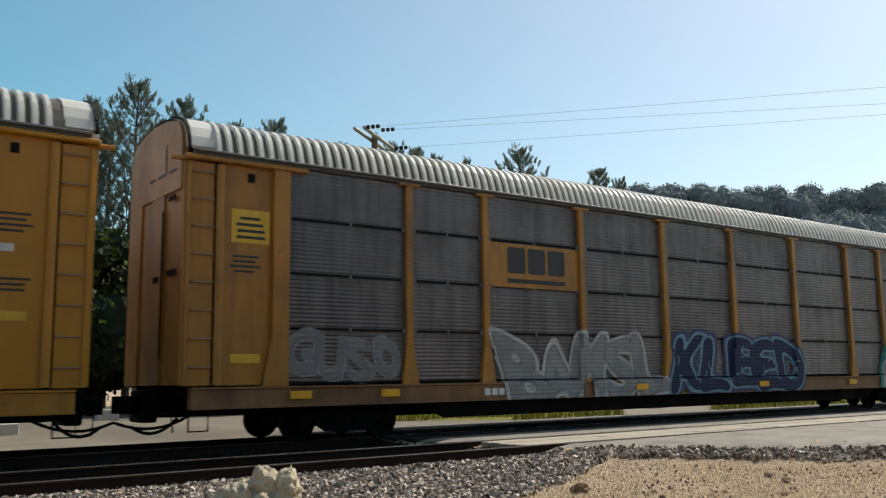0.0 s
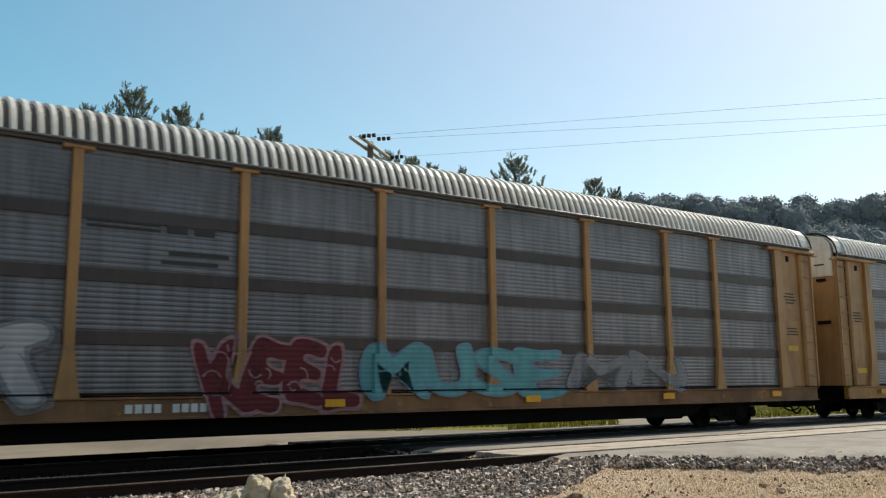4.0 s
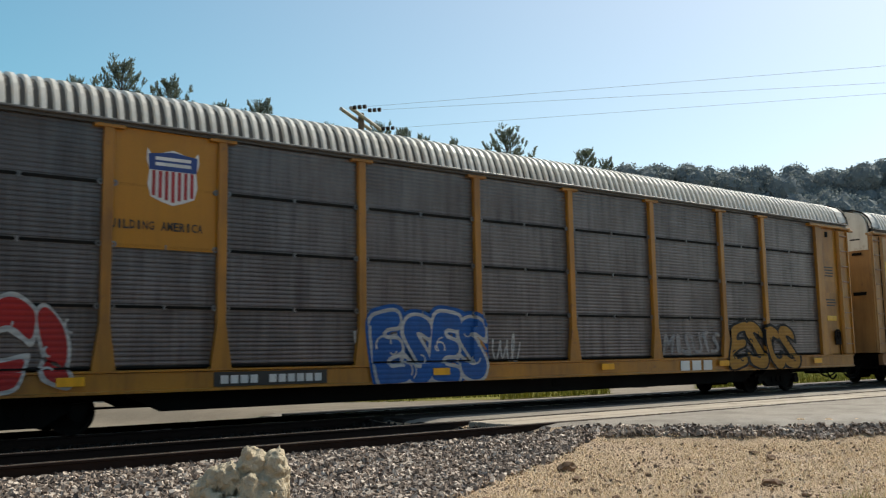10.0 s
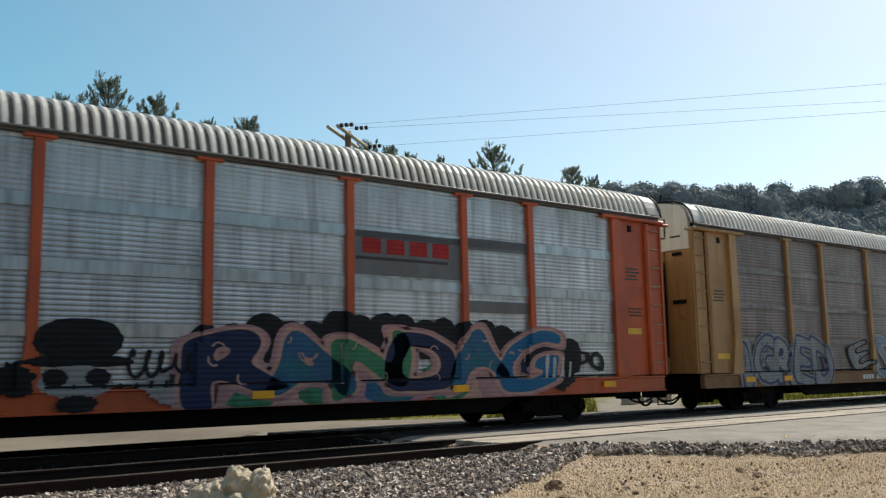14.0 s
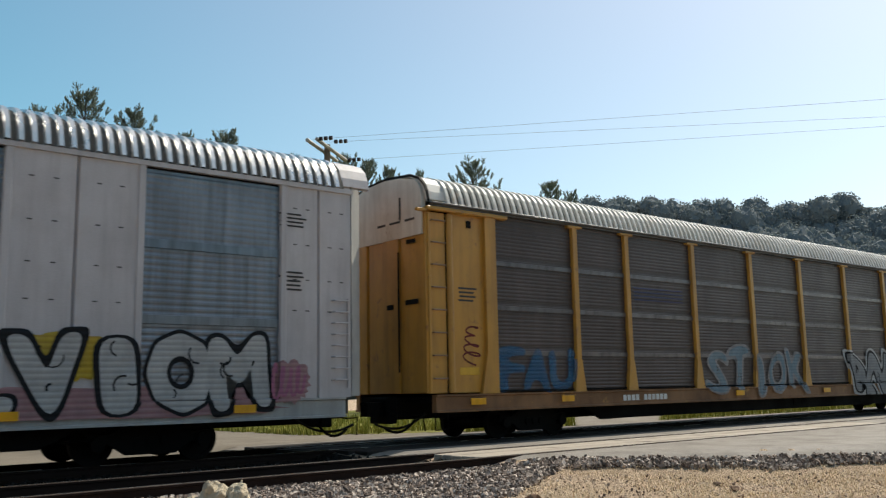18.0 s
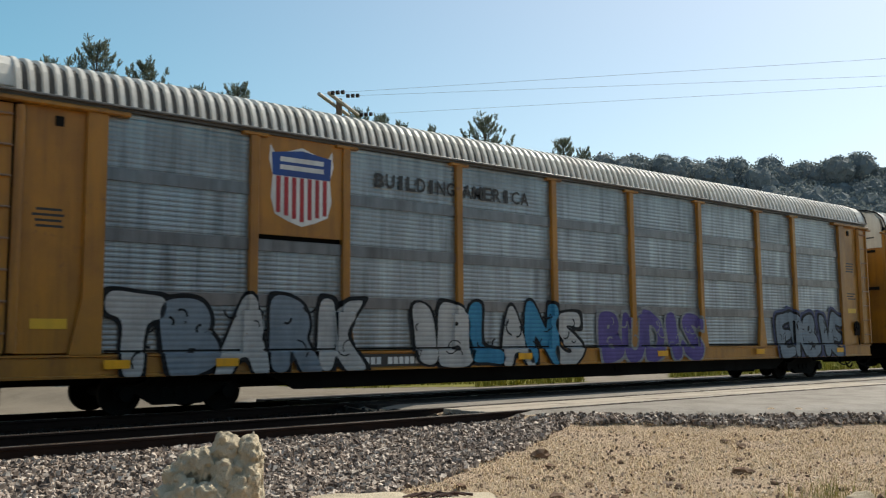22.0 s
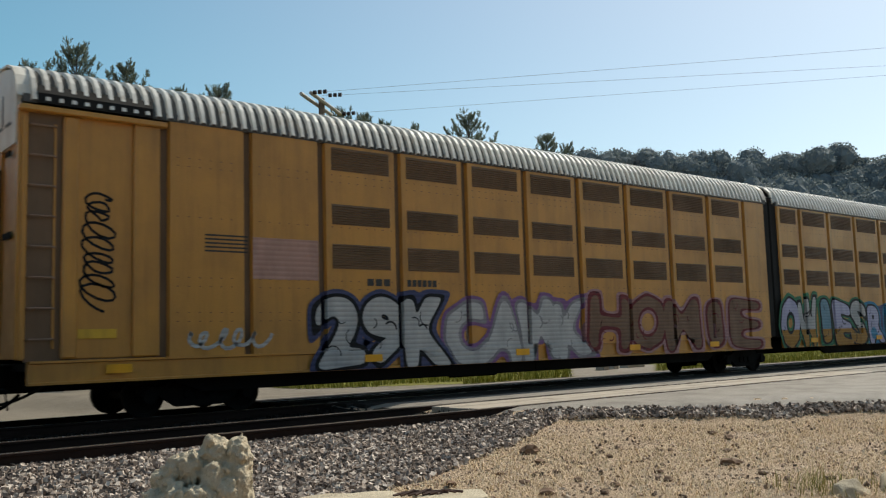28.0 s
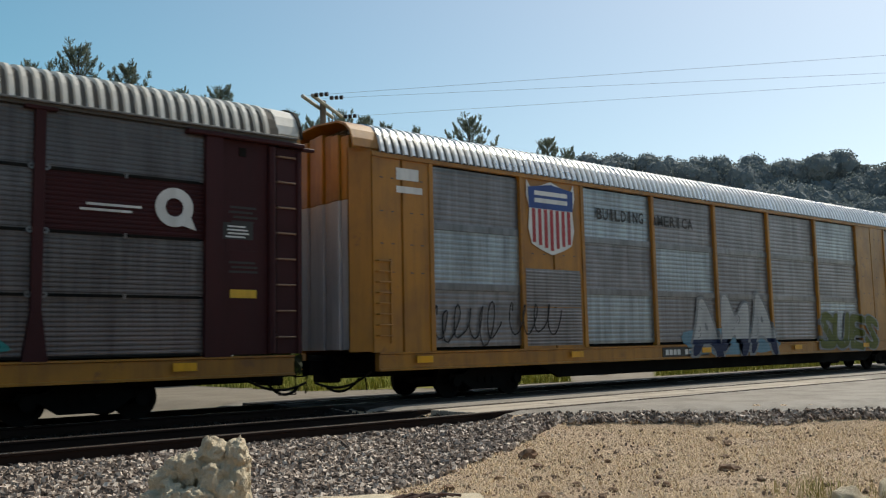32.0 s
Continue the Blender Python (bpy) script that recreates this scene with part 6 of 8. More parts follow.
blot(c, 21.6, 22.9, 0.8, 1.7, "violet", rough=0.5)

c = make(11, body=ORANGE, sheets=PAN_SILVER, rows=4, band_rows=(1, 2, 3), bands=PAN_SILVER, sill=ORANGE, label="orange-red autorack railcar with silver sheets and multicoloured graffiti")
common(c, LONG, 13, ORANGE)
patch(c, "emblem_strip", 18.05, 20.75, 3.12, 4.0, PAN_BAND, -1.424, "grey emblem strip", 0.006)
bars(c, 18.2, 20.5, 3.55, 3.85, SP["red"], -1.43, 4)
patch(c, "emblem_line", 18.1, 20.4, 3.42, 3.48, INK, -1.43, "", 0.005)
for i in (0, 1):
    patch(c, "band", 20.9, 22.7, 2.45 + 1.35 * i, 2.7 + 1.35 * i, PAN_BAND, -1.424, "", 0.006)
blot(c, 2.2, 4.3, 0.62, 1.6, "black", rough=0.3, square=0.9)
mural(c, "DAMIN", 3.7, 10.9, 0.66, 2.0, ("flesh", "green", "rose", "green", "flesh"), "white", "black", fat=0.05, wild=1.3)
# a striped cap over a pale mask with dark eyes
blot(c, 11.6, 12.4, 0.9, 1.5, "black", rough=0.35, square=0.9)
blot(c, 12.25, 13.7, 1.45, 2.15, "black", rough=0.08, dy=-0.003, square=0.9)
blot(c, 12.05, 13.95, 1.36, 1.56, "black", rough=0.15, dy=-0.0035, square=0.9)
blot(c, 12.3, 13.6, 0.85, 1.42, "silver", rough=0.2, dy=-0.004, square=0.9)
for a in (12.42, 13.08):
    blot(c, a, a + 0.42, 1.06, 1.36, "black", rough=0.15, dy=-0.0055, square=0.95)
blot(c, 12.6, 13.3, 0.66, 0.95, "black", rough=0.2, dy=-0.0055, square=0.9)
for i in range(4):
    scribble(c, 12.0 + 0.75 * i, 12.9 + 0.75 * i, 0.66 + 0.05 * i, 1.1 + 0.04 * i, "black", 3, 0.028, 3 + i, -1.447)
blot(c, 13.9, 14.9, 0.7, 1.35, "silver", rough=0.4, dy=-0.004, square=0.9)
scribble(c, 13.6, 15.1, 1.1, 1.75, "black", 5, 0.03, 5, -1.449)
puffs = random.Random(4)
for i in range(18):
    a, z = 14.7 + 0.52 * i, 1.62 + 0.36 * math.sin(math.pi * min(1.0, 0.16 + i / 20)) + puffs.uniform(0, 0.14)
    blot(c, a, a + puffs.uniform(0.7, 0.95), z - 0.6, z + puffs.uniform(0.2, 0.34), "black", rough=0.06, seed=i, dy=-0.002 - 0.0004 * (i % 3), square=0.9)
for i, colour in enumerate(("rose", "green", "flesh", "green", "rose", "mixed_blue", "rose", "green", "flesh", "rose", "navy")):
    a = 14.55 + 0.72 * i
    blot(c, a, a + puffs.uniform(1.0, 1.5), 0.6, 1.35 + puffs.uniform(-0.2, 0.25), colour, rough=0.12, seed=i, dy=-0.0034 - 0.0003 * (i % 2), square=0.85)
    scribble(c, a, a + 1.0, 0.68, 1.25, "flesh", 2, 0.026, i, -1.4375)
mural(c, "RANDAG", 14.9, 23.3, 0.8, 2.02, ("navy", "mixed_blue", "green", "navy", "mixed_blue", "lake"), "flesh", "rose", fat=0.05, wild=1.3, over=1.3)
blot(c, 22.9, 24.2, 0.7, 1.7, "black", rough=0.25, square=0.9)
scribble(c, 22.8, 24.0, 0.7, 1.7, "white", 4, 0.03, 8, -1.447)
graffiti(c, "ipo", 23.63, 25.13, 1.15, 1.6, "black", fat=0.03)

c = make(12, sheets=PAN_BROWN, rows=4, band_rows=(1, 2, 3), bands=PAN_GREY, sill=RUSTY, label="yellow autorack railcar with brown-grey sheets and grey outlined graffiti", body=FADED)
common(c, LONG, 14, FADED, (8.4, 10.6), plate=False)
graffiti(c, "IGRED", 1.55, 6.6, 0.66, 2.0, "silver", "dusk", "silver", fat=0.02, wild=0.8)
graffiti(c, "E", 7.9, 9.2, 1.1, 2.0, "silver", "black", fat=0.02)
graffiti(c, "SFAIAMMK", 9.4, 20.5, 0.64, 2.1, "steel", "white", "faint", fat=0.0, wild=1.3)

c = make(13, body=FRESH, sheets=PAN_BRIGHT, rows=4, slots=True, sill=FRESH, label="bright yellow autorack railcar with new shining silver sheets")
common(c, LONG, 15, FRESH, (6.4, 8.6))
bars(c, 18.5, 19.4, 0.7, 0.92, RED, -1.476, 3)
patch(c, "notice", 21.7, 22.3, 0.68, 0.98, INK, -1.476)
bars(c, 21.75, 22.25, 0.75, 0.9, WHITE, -1.49, 3)

B = dict(kind="plated")
c = make(14, body=WHITEPAINT, sheets=PAN_SLATE, bands=PAN_SLATE, sill=GREYPAINT, corner=GREYPAINT, doors=(FADED, GREYPAINT, RUSTLEAF, GREYPAINT), door_tops=YELLOW, nose=WHITEPAINT, label="white-plated autorack railcar with blue-grey screens, red and white graffiti", **B)
common(c, PLATED_LONG, 16, WHITEPAINT, (8.2, 10.0), printed=False)
patch(c, "placard", 0.7, 1.15, 1.5, 1.66, PLACARD, -1.476, "yellow placard")
graffiti(c, "HEISO", 4.75, 9.1, 0.62, 2.1, "crimson", "black", "crimson", fat=0.02, wild=0.6)
graffiti(c, "SKELETON", 9.4, 18.3, 0.75, 2.1, "steel", "dusk", "lavender", fat=0.02, wild=0.6, over=0.9)
blot(c, 18.4, 25.7, 0.72, 1.3, "rose", rough=0.25, dy=-0.002, square=0.5)
blot(c, 20.6, 22.2, 1.3, 2.2, "gold", rough=0.2, dy=-0.0015, square=0.9)
blot(c, 25.0, 25.9, 0.9, 1.75, "rose", rough=0.25, dy=-0.0025, square=0.9)
scribble(c, 25.0, 25.8, 0.95, 1.7, "pink", 4, 0.03, 5, -1.515)
graffiti(c, "ELVIOM", 18.5, 25.0, 0.84, 2.12, "white", "black", None, fat=0.07, wild=0.3)
lines(c, 25.2, 25.8, 4.2, 4.5, INK, -1.476, 4, 3)
lines(c, 25.2, 25.8, 3.0, 3.4, INK, -1.476, 5, 5)

c = make(15, brake=True, sheets=PAN_DARK, rows=4, band_rows=(1, 2, 3), bands=PAN_GREY, sill=RUSTY, label="yellow autorack railcar with dark brown sheets, pale blue and silver graffiti", body=OCHRE)
common(c, LONG, 17, OCHRE, (6.0, 8.0), plate=False)
for i in range(4):
    patch(c, "emblem_line", 6.8, 8.9, 3.3 + 0.1 * i, 3.33 + 0.1 * i, SP["dusk"], -1.424, "", 0.005)
graffiti(c, "FAU", 1.95, 4.4, 1.04, 2.0, "faint_blue", None, fat=0.05, wild=0.4)
graffiti(c, "STIOK", 9.8, 15.0, 0.8, 2.05, "faint_tint", "faint_pale", fat=0.0, wild=1.0)
graffiti(c, "RNOR", 17.95, 22.8, 0.66, 2.0, "silver", "black", "white", fat=0.05, wild=1.6, over=1.1)
scribble(c, 0.9, 1.5, 1.6, 2.6, "maroon", 4, 0.02, 4, DOOR_Y - 0.004)

c = make(16, body=YELLOW, sheets=PAN_SLATE, bands=PAN_BLUE, corner=GREYPAINT, doors=(FADED, GREYPAINT, RUSTLEAF, GREYPAINT), door_tops=YELLOW, special={(1, 1): PAN_SILVER, (1, 2): PAN_SILVER, (5, 2): PAN_SILVER}, label="yellow-plated autorack railcar with red octagons, teal and black graffiti", **B)
common(c, PLATED_LONG, 18, YELLOW, (8.2, 10.2), printed=False)
patch(c, "placard", 0.7, 1.15, 1.5, 1.66, PLACARD, -1.476, "yellow placard")
octagon_emblem(c, 4.4, 6.15, 3.1, 4.8)
octagon_emblem(c, 20.68, 22.43, 3.1, 4.8)
blot(c, 2.4, 4.4, 0.7, 1.85, "purple", rough=0.6)
scribble(c, 4.0, 7.3, 0.8, 2.0, "purple", 5, 0.02, 4, -1.508)
blot(c, 9.4, 23.2, 0.66, 1.9, "teal", rough=0.15)
for a in (10.0, 21.0):
    blot(c, a - 0.04, a + 1.4, 0.96, 2.14, "navy", rough=0.06, dy=-0.0035)
    blot(c, a + 0.02, a + 1.34, 1.02, 2.08, "sky", rough=0.05, dy=-0.005)
    blot(c, a + 0.25, a + 1.08, 1.2, 1.88, "brown", rough=0.05, dy=-0.0065)
    blot(c, a + 0.28, a + 1.05, 1.23, 1.85, "flesh", rough=0.05, dy=-0.008)
    blot(c, a + 0.15, a + 1.15, 0.66, 0.95, "white", rough=0.2, dy=-0.0035)
graffiti(c, "JM", 11.55, 14.2, 0.66, 2.0, "black", "white", fat=0.03, wild=0.15, over=0.95)
graffiti(c, "S", 14.3, 16.0, 0.66, 2.0, "purple", "white", "white", fat=0.04, wild=0.15, over=0.95)
graffiti(c, "QN", 16.2, 18.9, 0.66, 1.98, "black", "white", fat=0.03, wild=0.15, over=0.95)
graffiti(c, "U", 19.1, 20.9, 0.66, 1.95, "black", "white", fat=0.03, wild=0.2, over=0.95)

c = make(17, sheets=PAN_SLATE, rows=4, bands=PAN_BRIGHT, band_rows=(2, 3), label="yellow autorack railcar with blue-grey sheets and pale bands", **Y)
common(c, LONG, 19, YELLOW, (6.2, 8.6))
graffiti(c, "ZYPE", 1.9, 4.5, 1.0, 2.05, "rose", "pink", "violet", fat=0.03)
scribble(c, 4.9, 6.4, 1.3, 1.7, "green", 4, 0.05, 3)
bars(c, 19.8, 20.6, 0.7, 0.92, RED, -1.476, 3)
bars(c, 0.9, 1.4, 2.4, 4.2, INK, DOOR_Y, 2)

c = make(18, brake=True, sheets=PAN_BLUE, rows=4, band_rows=(1, 2, 3), bands=PAN_MID, label="yellow autorack railcar with silver sheets, white and purple graffiti", skip={(1, 0): None, (1, 1): None}, **Y)
common(c, LONG, 20, YELLOW, (6.7, 8.4))
shield_emblem(c, 4.62, 6.46, 3.15, 5.02)
stencil(c, "BUILDING", 7.2, 9.3, 4.28, 4.56, INK)
stencil(c, "AMERICA", 9.5, 11.5, 4.28, 4.56, INK)
mural(c, "TBARK", 1.95, 6.9, 0.66, 1.98, ("white", "steel", "white", "steel", "white"), "black", None, fat=0.09, wild=0.35, over=0.95)
mural(c, "IBLANS", 8.0, 13.1, 0.66, 1.98, ("white", "white", "sky", "white", "sky", "white"), "black", None, fat=0.07, wild=0.6, over=1.12)
graffiti(c, "BUDIS", 13.8, 17.9, 0.66, 1.9, "purple", "silver", fat=0.06, wild=0.5)
graffiti(c, "ERBIE", 21.7, 25.5, 0.66, 1.95, "steel", "black", "dusk", fat=0.04, wild=1.0)

c = make(19, sheets=PAN_MID, rows=4, band_rows=(1, 2, 3), bands=PAN_GREY, label="yellow autorack railcar with grey sheets covered in silver and navy graffiti", skip={(1, 0): None, (1, 1): None}, **Y)
common(c, LONG, 21, YELLOW, (7.3, 9.0), plate=False)
shield_emblem(c, 4.62, 6.46, 3.1, 5.0)
for i, ch in enumerate("BOKS"):
    graffiti(c, ch, 1.05, 1.75, 4.0 - 0.88 * i, 4.7 - 0.88 * i, "silver", "dusk", posts=[], fat=0.0, wild=0.6)
blot(c, 5.9, 16.0, 0.7, 2.1, "sky", rough=0.5)
graffiti(c, "RITES", 1.7, 6.3, 0.64, 1.95, "silver", "dusk", "olive", fat=0.06, wild=1.0)
blot(c, 6.35, 6.9, 0.7, 1.15, "white", rough=0.1)
graffiti(c, "ZAC", 6.9, 15.0, 0.64, 2.05, "white", "navy", "sky", fat=0.08, wild=0.9)
graffiti(c, "RUN", 15.4, 19.2, 0.78, 1.85, "olive", "green", fat=0.05)
graffiti(c, "COPES", 20.5, 25.15, 0.64, 2.25, "black", "white", "purple", fat=0.07, wild=0.7)
graffiti(c, "TO", 25.45, 27.15, 0.85, 2.05, "white", "dusk", fat=0.06, posts=[LONG - 1.76])

c = make(20, body=ORANGE, sheets=PAN_SILVER, rows=4, band_rows=(1, 2, 3), bands=PAN_SILVER, sill=ORANGE, label="orange-red autorack railcar with silver sheets and pink-edged graffiti")
common(c, LONG, 22, ORANGE, (7.0, 9.2), plate=False)
graffiti(c, "SAVE", 2.1, 6.9, 0.64, 2.3, "cream", "black", "rose", fat=0.05, wild=1.1)
graffiti(c, "DANES", 7.0, 12.3, 0.72, 2.3, "brown", "faint", "brown", fat=0.05, wild=1.2)
for a in (3.2, 6.0, 8.3, 10.3, 14.0, 19.4):
    scribble(c, a, a + 1.0, 2.25, 2.5, "black", 4, 0.02, int(a))
graffiti(c, "TAKE", 15.4, 19.7, 0.78, 2.1, "tint", "dusk", fat=0.05, wild=1.1)
graffiti(c, "MOS", 20.0, 23.4, 0.78, 2.0, "tint", "dusk", fat=0.05, wild=1.1)
bars(c, 18.4, 20.6, 3.42, 3.66, SP["red"], -1.43, 4)
patch(c, "emblem_line", 18.2, 20.6, 3.32, 3.37, INK, -1.43, "", 0.005)

c = make(21, sheets=PAN_MID, rows=4, band_rows=(1, 2, 3), bands=PAN_BLUE, label="yellow autorack railcar with grey sheets and silver-black graffiti", **Y)
common(c, LONG, 23, YELLOW, (6.6, 8.6))
graffiti(c, "KNAVE", 20.0, 25.8, 0.64, 2.15, "silver", "black", "rose", fat=0.06, wild=0.9)

c = make(22, body=YELLOW, sheets=PAN_MID, bands=PAN_MID, corner=GREYPAINT, doors=(FADED, GREYPAINT, RUSTLEAF, GREYPAINT), door_tops=YELLOW, special={(5, 0): PAN_BLUE, (5, 1): PAN_BLUE, (5, 2): PAN_BLUE, (6, 0): PAN_BLUE, (6, 1): PAN_BLUE, (6, 2): PAN_BLUE}, label="yellow-plated autorack railcar with teal, red and lilac graffiti", **B)
common(c, PLATED_LONG, 24, YELLOW, (8.1, 9.9), printed=False)
block_emblem(c, 4.75, 5.6, 3.55, 4.05, INK, -1.476)
for a, o in ((4.42, 1), (5.9, -1)):
    part("emblem_bracket", Shell().prism([(a, 3.3), (a, 4.2), (a + o * 0.14, 4.2), (a + o * 0.14, 4.12), (a + o * 0.06, 4.12), (a + o * 0.06, 3.38), (a + o * 0.14, 3.38), (a + o * 0.14, 3.3)], -1.482, -1.476), INK, c)
patch(c, "placard", 0.7, 1.15, 1.5, 1.66, PLACARD, -1.476, "yellow placard")
graffiti(c, "OREN", 1.9, 6.2, 0.62, 2.0, "mint", "black", "green", fat=0.09, wild=0.9)
graffiti(c, "K", 6.2, 8.0, 0.62, 1.95, "steel", "black", "green", fat=0.09)
blot(c, 8.8, 9.6, 1.3, 1.75, "sky", rough=0.3)
graffiti(c, "WSBY", 10.8, 16.7, 0.64, 2.2, "coral", "black", "maroon", fat=0.05, wild=1.5)
graffiti(c, "OOOO", 10.4, 16.4, 0.55, 1.1, "tint", "black", fat=0.02, wild=1.5)
blot(c, 17.2, 26.0, 0.75, 2.0, "violet", rough=0.65)
graffiti(c, "GITM", 18.0, 24.2, 0.62, 2.15, "steel", "dusk", "violet", fat=0.03, wild=1.4)

T = make(23, kind="twin", body=TAN, label="tan-yellow articulated autorack railcar with louvred panels and long graffiti")
scribble(T, 2.0, 2.7, 1.7, 3.95, "black", 9, 0.022, 4, -1.424)
for i in range(5):
    patch(T, "emblem_line", 4.1, 4.92, 2.82 + 0.07 * i, 2.85 + 0.07 * i, INK, -1.482, "", 0.004)
patch(T, "pale_patch", 5.02, 6.4, 2.36, 3.12, SP["flesh"], -1.482, "faded pinkish paint patch", 0.005)
bars(T, 7.5, 8.1, 2.28, 2.42, INK, -1.485, 3)
bars(T, 8.5, 9.3, 2.28, 2.42, INK, -1.485, 6)
scribble(T, 3.6, 5.5, 1.1, 1.5, "white", 5, 0.035, 2, -1.493)
graffiti(T, "29K", 6.4, 9.5, 0.66, 2.05, "white", "black", "dusk", fat=0.07, wild=0.5)
graffiti(T, "CAMK", 9.6, 14.0, 0.66, 2.0, "white", "faint_pale", "violet", fat=0.06, wild=0.9)
graffiti(T, "HOMIE", 14.1, 21.7, 0.75, 2.15, "brown", "maroon", "rose", fat=0.03, wild=0.4)
mural(T, "OWIES", 22.9, 28.4, 0.62, 2.12, ("lavender", "white", "tint", "lavender", "white"), "black", "green", fat=0.07, wild=0.7, base=("amber", 1.2))
blot(T, 28.4, 34.0, 0.7, 2.05, "dusk", rough=0.12, dy=-0.003)
mural(T, "RIMES", 28.6, 33.8, 0.66, 2.0, ("lavender", "tint", "rose", "lavender", "tint"), "black", "sky", fat=0.05, wild=0.3)
for a, z in ((29.95, 1.55), (31.1, 1.5), (28.7, 0.8), (33.0, 0.75)):
    blot(T, a, a + 0.5, z, z + 0.42, "sky", rough=0.1, dy=-0.0155)
mural(T, "REKR", 33.9, 38.2, 0.66, 2.0, ("maroon", "dusk", "maroon", "crimson"), "white", "black", fat=0.02, wild=1.0)
graffiti(T, "CONE", 38.3, 42.4, 0.66, 2.1, "black", "tint", fat=0.07, wild=0.8)
reflectors(T, [2.4, 7.4, 11.5, 15.5, 19.0, 24.5, 29.0, 34.0, 38.0, 41.5], 44)
patch(T, "placard", 1.98, 2.6, 1.35, 1.5, PLACARD, -1.424, "yellow placard")

c = make(24, sheets=PAN_BLUE, rows=4, band_rows=(1, 2, 3), bands=PAN_BLUE, label="yellow autorack railcar with silver-blue sheets and colourful graffiti", body=OCHRE)
common(c, LONG, 25, OCHRE, (6.4, 8.9))
bars(c, 6.75, 7.4, 3.35, 3.78, SP["maroon"], -1.424, 2)
part("emblem", Shell().prism([(7.5, 3.35), (7.66, 3.35), (8.35, 3.82), (8.18, 3.82)], -1.43, -1.424), SP["maroon"], c)
part("emblem", Shell().prism([(7.5, 3.82), (7.68, 3.82), (8.36, 3.35), (8.2, 3.35)], -1.436, -1.43), SP["maroon"], c)
part("emblem_bar", Shell().box(6.7, 8.2, -1.43, -1.424, 3.75, 3.84), SP["maroon"], c)
graffiti(c, "RTIR", 2.2, 5.4, 0.62, 1.98, "tint", "black", fat=0.03, wild=0.8)
for z, w in ((1.75, "ENUF"), (1.4, "BLUYS")):
    graffiti(c, w, 5.2, 6.3, z, z + 0.22, "black", fat=0.0, wild=0.3, posts=[])
graffiti(c, "CUERS", 8.9, 14.3, 0.66, 1.95, "cream", "black", "purple", fat=0.03, wild=1.3, base=("gold", 1.05))
graffiti(c, "MOTA", 15.1, 20.2, 0.66, 1.85, "black", "silver", "black", fat=0.04, wild=1.0)
graffiti(c, "SAUCE", 20.3, 24.5, 0.66, 2.2, "red", "white", "maroon", fat=0.03, wild=0.25, base=("dusk", 1.45))

c = make(25, body=MAROON, sheets=PAN_GREY, rows=4, slots=True, sill=YELLOW, top=TAN, label="dark maroon autorack railcar with slotted grey sheets and a yellow sill", skip={(3, 1): MAROON, (8, 1): MAROON})
common(c, LONG, 26, MAROON, (6.2, 8.6))
for i in range(2):
    patch(c, "emblem_line", 9.55, 11.3, 3.22 + 0.16 * i, 3.28 + 0.16 * i, WHITE, -1.43, "", 0.005)
bars(c, 9.55, 10.7, 3.62, 3.84, WHITE, -1.43, 6)
for r in (0.30, 0.18):
    arc = ellipse(11.75, 3.5, r, r * 1.3, 14, 0.3, 3.6)
    s = Shell().tube([(a, -1.44, b) for a, b in arc], 0.045, 6)
    s.v = [(a, -1.44 + (b + 1.44) * 0.1, q) for a, b, q in s.v]
    part("emblem_arc", s, WHITE, c)
s = Shell().disc((25.0, 3.58), 0.16, 0.34, -1.44, -1.43, 26)
part("emblem_ring", s, WHITE, c)
part("emblem_tail", Shell().prism([(25.05, 3.3), (25.4, 3.2), (25.3, 3.42)], -1.44, -1.43), WHITE, c)
lines(c, 23.4, 24.5, 3.42, 3.6, WHITE, -1.43, 2)
patch(c, "notice", 25.9, 26.5, 3.1, 3.4, INK, DOOR_Y, "", 0.005)
lines(c, 25.95, 26.45, 3.13, 3.38, WHITE, DOOR_Y - 0.006, 4)
graffiti(c, "MJK", 18.7, 22.6, 0.95, 2.1, "faint_blue", "teal", None, fat=0.0, wild=1.6)

c = make(26, body=YELLOW, sheets=PAN_MID, bands=PAN_MID, corner=YELLOW, doors=(WHITEPAINT,), door_tops=YELLOW, label="yellow-plated autorack railcar with silver-blue screens and white graffiti", special={(b, r): PAN_BLUE for b in (0, 1, 2, 5) for r in (0, 1, 2) if (b + r) % 2}, **B)
common(c, PLATED_LONG, 27, YELLOW, (9.3, 11.4), printed=False)
shield_emblem(c, 4.4, 6.0, 3.2, 4.95, False, -1.476)
for z in (1.08, 1.98):
    part("side_panel", shared(("emblem_bay_sheet",), lambda: sheet(1.86, 0.88, 11, 0.012), PAN_MID), parent=c, at=(4.3, -1.478, z))
stencil(c, "BUILDING", 7.3, 9.2, 4.2, 4.48, INK)
stencil(c, "AMERICA", 9.5, 11.4, 4.2, 4.48, INK)
scribble(c, 1.7, 4.1, 1.0, 2.2, "black", 6, 0.018, 3, -1.449)
scribble(c, 3.9, 5.9, 1.2, 2.2, "black", 4, 0.018, 7, -1.508)
blot(c, 10.5, 15.9, 0.66, 1.5, "tint", rough=0.3)
graffiti(c, "AMA", 11.0, 15.3, 0.7, 2.35, "white", "silver", fat=0.05, wild=1.2, base=("navy", 1.15))
graffiti(c, "SUES", 18.0, 22.0, 0.7, 1.9, "olive", "silver", fat=0.04)
patch(c, "notice", 0.62, 1.2, 4.55, 4.8, WHITE, -1.476, "white notice")
patch(c, "notice", 0.62, 1.3, 4.28, 4.42, WHITE, -1.476, "white notice")


